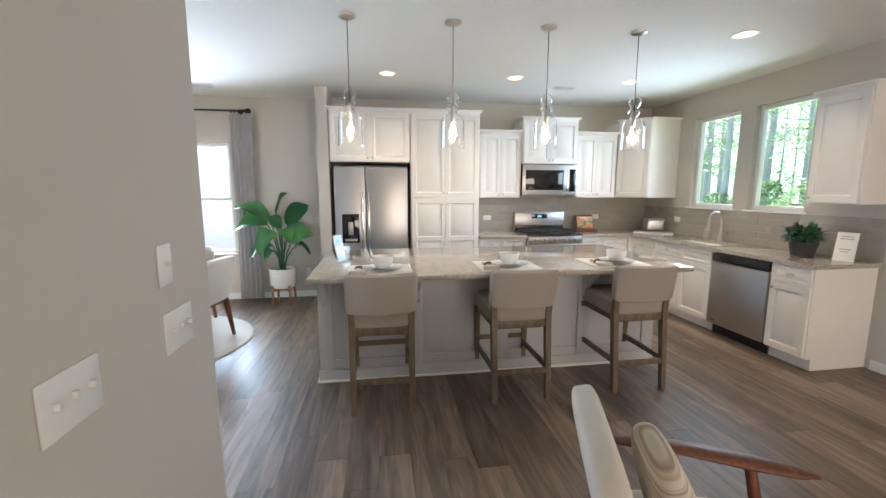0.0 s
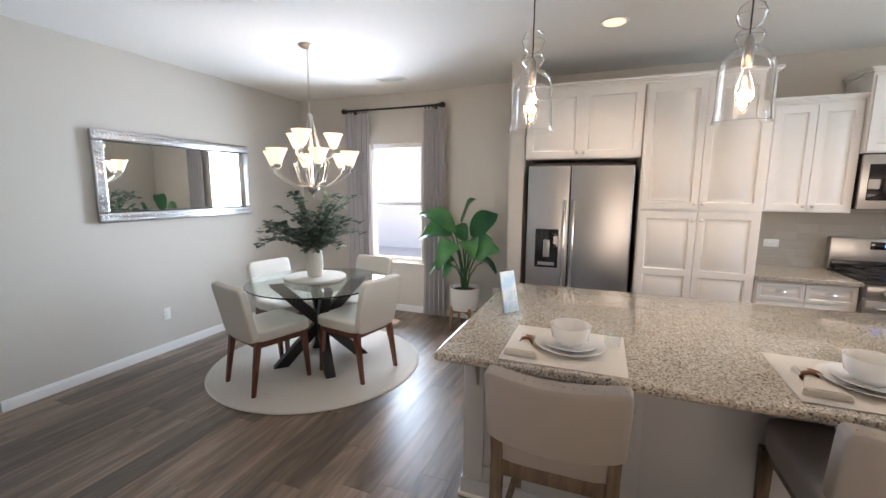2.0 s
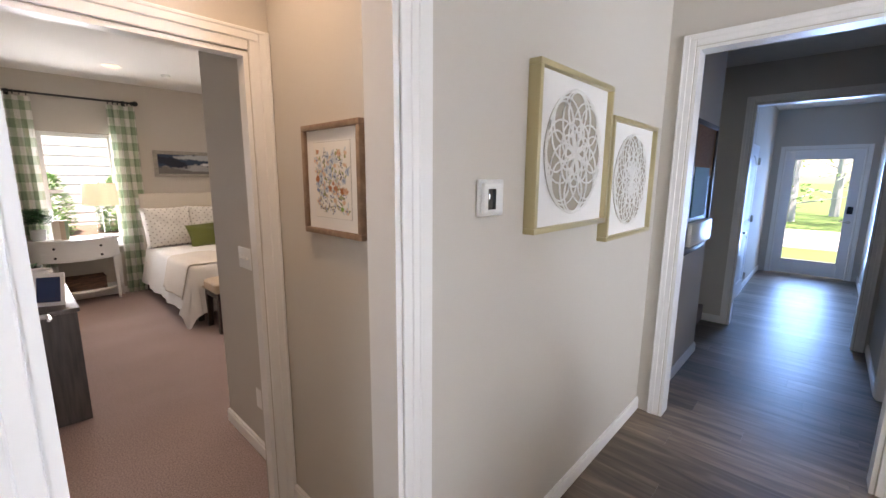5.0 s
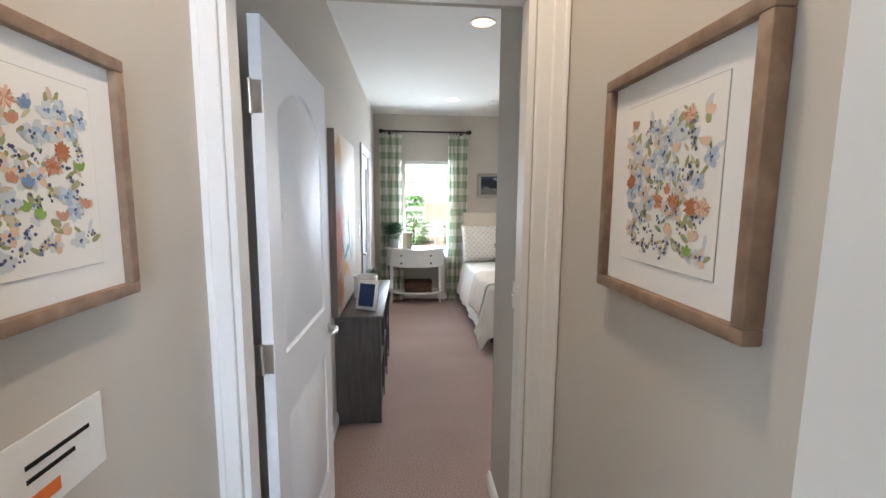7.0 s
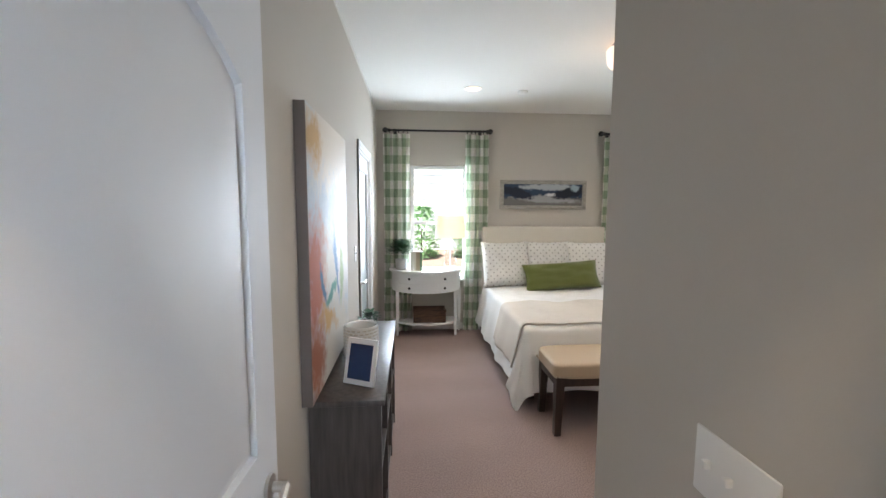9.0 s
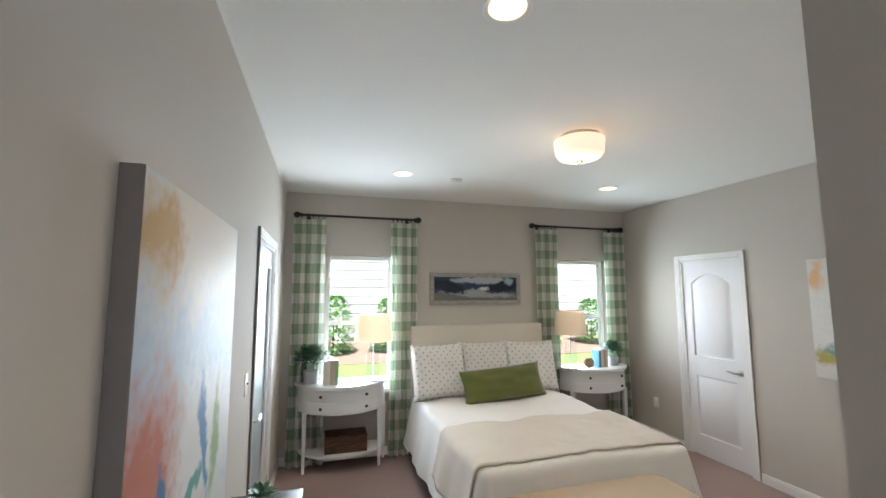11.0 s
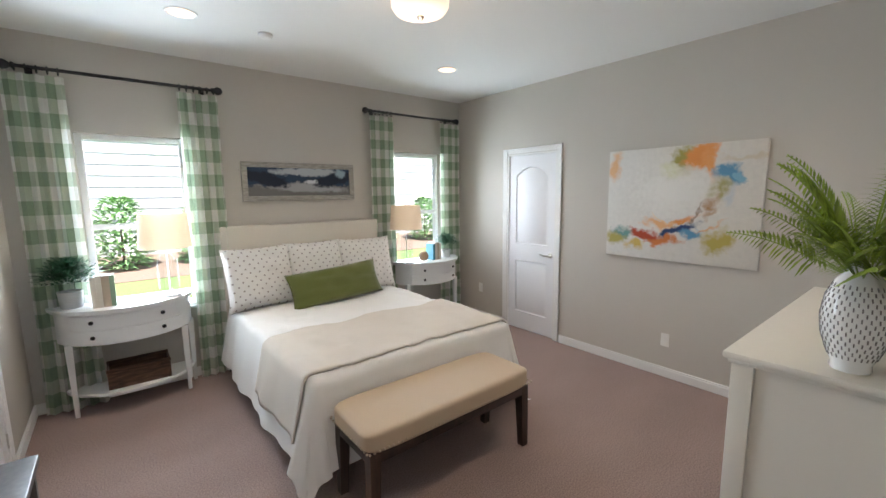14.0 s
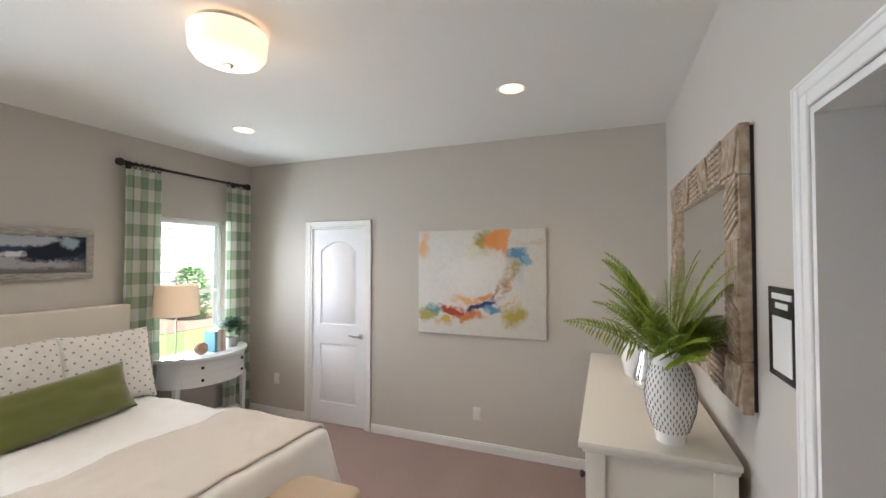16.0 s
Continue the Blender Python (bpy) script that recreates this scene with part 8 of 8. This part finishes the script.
BUSH = leafmat("hedge leaves", (0.12, 0.26, 0.10), (0.22, 0.40, 0.17), (0.34, 0.54, 0.27), 0.75)


def bush(x, y, r, h, seed, z0=0.17, label="clipped upright green shrub in the mulch", leaf=None, size=1.0):
    R = random.Random(seed)
    b = thing("shrub", pose(x, y, z0), label, "shrub", "shrubs")
    part("stem", T([(0, 0, 0), (0, 0, h * 0.6)], [0.03, 0.012]), TWIG, b)
    bm = bmesh.new()
    for i in range(1900):
        a, z = R.uniform(0, 6.28), R.uniform(0.03, 1)
        rr = r * (math.sin(math.pi * min(1, 0.2 + z * 0.78)) ** 0.5) * R.uniform(0.55, 1.05)
        sprout(bm, (rr * math.cos(a), rr * math.sin(a), z * h), (math.cos(a), math.sin(a), R.uniform(-0.2, 1)), R.uniform(0.09, 0.15) * size, R.uniform(0.045, 0.08) * size, 0.3, 0.1, 2)
    part("leaves", bm, leaf or BUSH, b)


for k, (x, y, r, h) in enumerate(((-1.47, -10.9, 0.5, 1.45), (-2.85, -10.9, 0.45, 1.35), (-5.9, -10.9, 0.45, 1.3), (-7.4, -10.9, 0.5, 1.4), (-9.0, -10.9, 0.5, 1.3), (0.1, -10.9, 0.45, 1.4))):
    bush(x, y, r, h, k)
# bark and leaf colours hold the wood's pale blue haze and daylight glare
BARK = ramp_mat("hazy pine bark", [(0.3, (0.36, 0.38, 0.46)), (0.6, (0.46, 0.48, 0.55)), (0.8, (0.54, 0.55, 0.60))], 5, rough=0.9, stretch=(3, 3, 0.5), bump=0.6)
FOL = leafmat("hazy woodland leaves", (0.26, 0.42, 0.24), (0.42, 0.58, 0.38), (0.58, 0.72, 0.50), 0.7)


def tree(x, y, hgt, r, seed, crown_from=0.45, spread=1.6):
    R = random.Random(seed)
    t = thing("pine_tree", pose(x, y, -0.3), "tall straight pine with a ragged green crown", "tree", "trees of the wood")
    lean = R.uniform(-0.4, 0.4)
    bm = T([(lean * (i / 7) ** 2 + R.uniform(-.03, .03), R.uniform(-.03, .03), hgt * i / 7) for i in range(8)], [r * (1.15 - 0.85 * i / 7) for i in range(8)], 8)
    bl = bmesh.new()
    for k in range(24):
        z = hgt * R.uniform(crown_from, 0.98)
        a = R.uniform(0, 6.28)
        ln = spread * R.uniform(0.4, 1.0) * (1.25 - z / hgt * 0.6)
        e = Vector((ln * math.cos(a) + lean * (z / hgt) ** 2, ln * math.sin(a), z + ln * R.uniform(0.0, 0.35)))
        tube(bm, [(lean * (z / hgt) ** 2, 0, z), tuple(e)], [0.04, 0.012], 5)
        for j in range(24):
            p = e + Vector((R.gauss(0, 0.4), R.gauss(0, 0.4), R.gauss(0, 0.28)))
            b = R.uniform(0, 6.28)
            sprout(bl, p, (math.cos(b), math.sin(b), R.uniform(-0.4, 0.8)), R.uniform(0.2, 0.42), R.uniform(0.09, 0.17), 0.3, 0.1, 2)
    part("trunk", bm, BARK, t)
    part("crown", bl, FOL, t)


R = random.Random(77)
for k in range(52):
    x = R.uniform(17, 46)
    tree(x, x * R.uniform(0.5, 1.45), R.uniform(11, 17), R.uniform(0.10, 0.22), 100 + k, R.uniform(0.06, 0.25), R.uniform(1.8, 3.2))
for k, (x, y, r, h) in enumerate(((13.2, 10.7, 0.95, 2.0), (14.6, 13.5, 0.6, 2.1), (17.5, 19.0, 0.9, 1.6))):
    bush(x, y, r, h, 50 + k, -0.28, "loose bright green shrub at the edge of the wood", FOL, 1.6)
# pale haze is put into these colours; emission brightens the board, no lamp
FAR = ramp_mat("self-lit distant woods", [(0.3, (0.16, 0.36, 0.27)), (0.47, (0.36, 0.60, 0.47)), (0.66, (0.72, 0.92, 0.92))], 0.6, 10, 0.9)
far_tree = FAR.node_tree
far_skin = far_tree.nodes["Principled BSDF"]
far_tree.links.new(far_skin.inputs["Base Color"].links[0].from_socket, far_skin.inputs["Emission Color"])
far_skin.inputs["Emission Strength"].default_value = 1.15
setting("backdrop", B(56, 57, 0, 100, -1, 26), FAR, "far line of green woods on a self-lit backdrop", "backdrop")
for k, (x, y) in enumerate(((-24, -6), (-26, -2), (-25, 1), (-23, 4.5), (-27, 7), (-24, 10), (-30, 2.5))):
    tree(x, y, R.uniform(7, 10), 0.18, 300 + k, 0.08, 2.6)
setting("porch", B(-12.2, -10.11, -0.5, 5.0, -0.3, -0.06), mat("pale concrete", (0.55, 0.53, 0.50), 0.85, grain=0.2, patch=0.15, bump=0.3), "pale concrete porch slab", "porch")
# pale ground added as a reflector that brightens the shaded siding behind it
setting("pavement", B(-16, 9, 6.4, 12.58, -0.26, -0.235), mat("pale bounce strip", (0.66, 0.64, 0.61), 0.9, grain=0.3, scale=70, patch=0.15, bump=0.5), "pale ground added between the houses to bounce sun onto siding", "pavement")
setting("road", B(-21, -15.5, -60, 60, -0.25, -0.23), mat("light driveway concrete", (0.5, 0.49, 0.47), 0.9, grain=0.2, patch=0.2), "pale concrete drive", "road")

# ---- floor planks and wall tiles ----
setting("subfloor", B(-10.2, XE + 0.14, -4.94, YD + 0.14, -0.12, -0.006), GROUT, "dark subfloor under the planks", "floor")
floor = thing("floor", pose(0, 0, 0), "dark grey brown oak look vinyl plank floor", "floor", kind="structure")
PW, PL = 0.18, 1.22


def plank_mesh(w, l):
    bm = bmesh.new()
    e, g = 0.0007, 0.0004
    lo = [bm.verts.new(v) for v in ((g, g, -0.006), (w - g, g, -0.006), (w - g, l - g, -0.006), (g, l - g, -0.006))]
    mi = [bm.verts.new((v.co.x, v.co.y, -e)) for v in lo]
    hi = [bm.verts.new((v.co.x + (e if v.co.x < w / 2 else -e), v.co.y + (e if v.co.y < l / 2 else -e), 0)) for v in lo]
    bm.faces.new(hi)
    for a, b in ((lo, mi), (mi, hi)):
        for i in range(4):
            j = (i + 1) % 4
            bm.faces.new((a[i], a[j], b[j], b[i]))
    return bm


full = finish("plank", plank_mesh(PW, PL), PLANK, False)
rest = bmesh.new()
R = random.Random(4)
count = 0
for i in range(-57, 24):
    x0 = i * PW
    y = -4.9 - R.uniform(0, PL)
    while y < YD + 0.1:
        y1 = y + PL
        cx, cy = x0 + PW / 2, y + PL / 2
        inside = (cx > -0.60) or (cx > XW - 0.15 and cy > 0.9) or (cx <= XW - 0.15 and 0.0 < cy < 3.6)
        if cx > -1.9 and cx <= -0.60 and cy < 0.9:
            inside = cy > -0.2
        if x0 > XE + 0.1:
            inside = False
        if inside:
            lo, hi = y, y1
            if cx <= -0.60 and cx > XW - 0.15:
                lo = max(lo, 0.44)
            if cx <= XW - 0.15:
                lo = max(lo, 0.05)
            if hi - lo > 0.05:
                near = -3.7 < cx < 3.5 and 1.4 < cy < 5.4 and lo == y and count < 300
                if near:
                    count += 1
                    o = new("plank", full)
                    o.parent = floor
                    o.matrix_basis = pose(x0, lo, 0)
                else:
                    absorb(rest, plank_mesh(PW, hi - lo), Matrix.Translation((x0, lo, 0)))
        y = y1
far_planks = part("far_planks", rest, PLANKS, floor, smooth=False)
tagged(far_planks, kind="stuff")

splash = thing("backsplash", pose(0, 0, 0), "glossy taupe subway tile backsplash", "backsplash", kind="structure")
part("grout", box(B(1.33, XE, YK - 0.0085, YK - 0.0005, 0.914, 1.41), XE - 0.0085, XE - 0.0005, 2.72, YK - 0.0085, 0.914, 1.28), GROUT2, splash)


def tile_mesh(w, h):
    bm = bmesh.new()
    g, d, e = 0.0012, 0.008, 0.003
    lo = [bm.verts.new(v) for v in ((g, 0, g), (w - g, 0, g), (w - g, 0, h - g), (g, 0, h - g))]
    mi = [bm.verts.new((v.co.x, -d + e, v.co.z)) for v in lo]
    hi = [bm.verts.new((v.co.x + (e if v.co.x < w / 2 else -e), -d, v.co.z + (e if v.co.z < h / 2 else -e))) for v in lo]
    bm.faces.new(hi)
    for a, b in ((lo, mi), (mi, hi)):
        for i in range(4):
            j = (i + 1) % 4
            bm.faces.new((a[i], a[j], b[j], b[i]))
    return bm


TW, TH = 0.30, 0.076
cache = {}
R = random.Random(9)
for m0, length, rows in ((pose(1.33, YK - 0.002, 0.916), XE - 1.33 - 0.012, 6), (pose(XE - 0.002, YK - 0.012, 0.916, 0, 0, -90), YK - 2.75, 5)):
    for r in range(rows):
        h = TH if (r < 5 and rows == 6) or rows == 5 else 0.108
        h = 0.072 if rows == 5 else h
        x = -(TW / 2) * (r % 2)
        while x < length - 0.02:
            a, b = max(0, x), min(length, x + TW)
            key = (round(b - a, 3), h)
            if b - a > 0.01:
                if key not in cache:
                    cache[key] = finish("tile", tile_mesh(key[0], h), TILE, False)
                o = new("tile", cache[key])
                o.parent = splash
                o.matrix_basis = m0 @ pose(a, 0, r * (TH if rows == 6 else 0.072), R.uniform(-0.7, 0.7), 0, R.uniform(-0.7, 0.7))
            x += TW
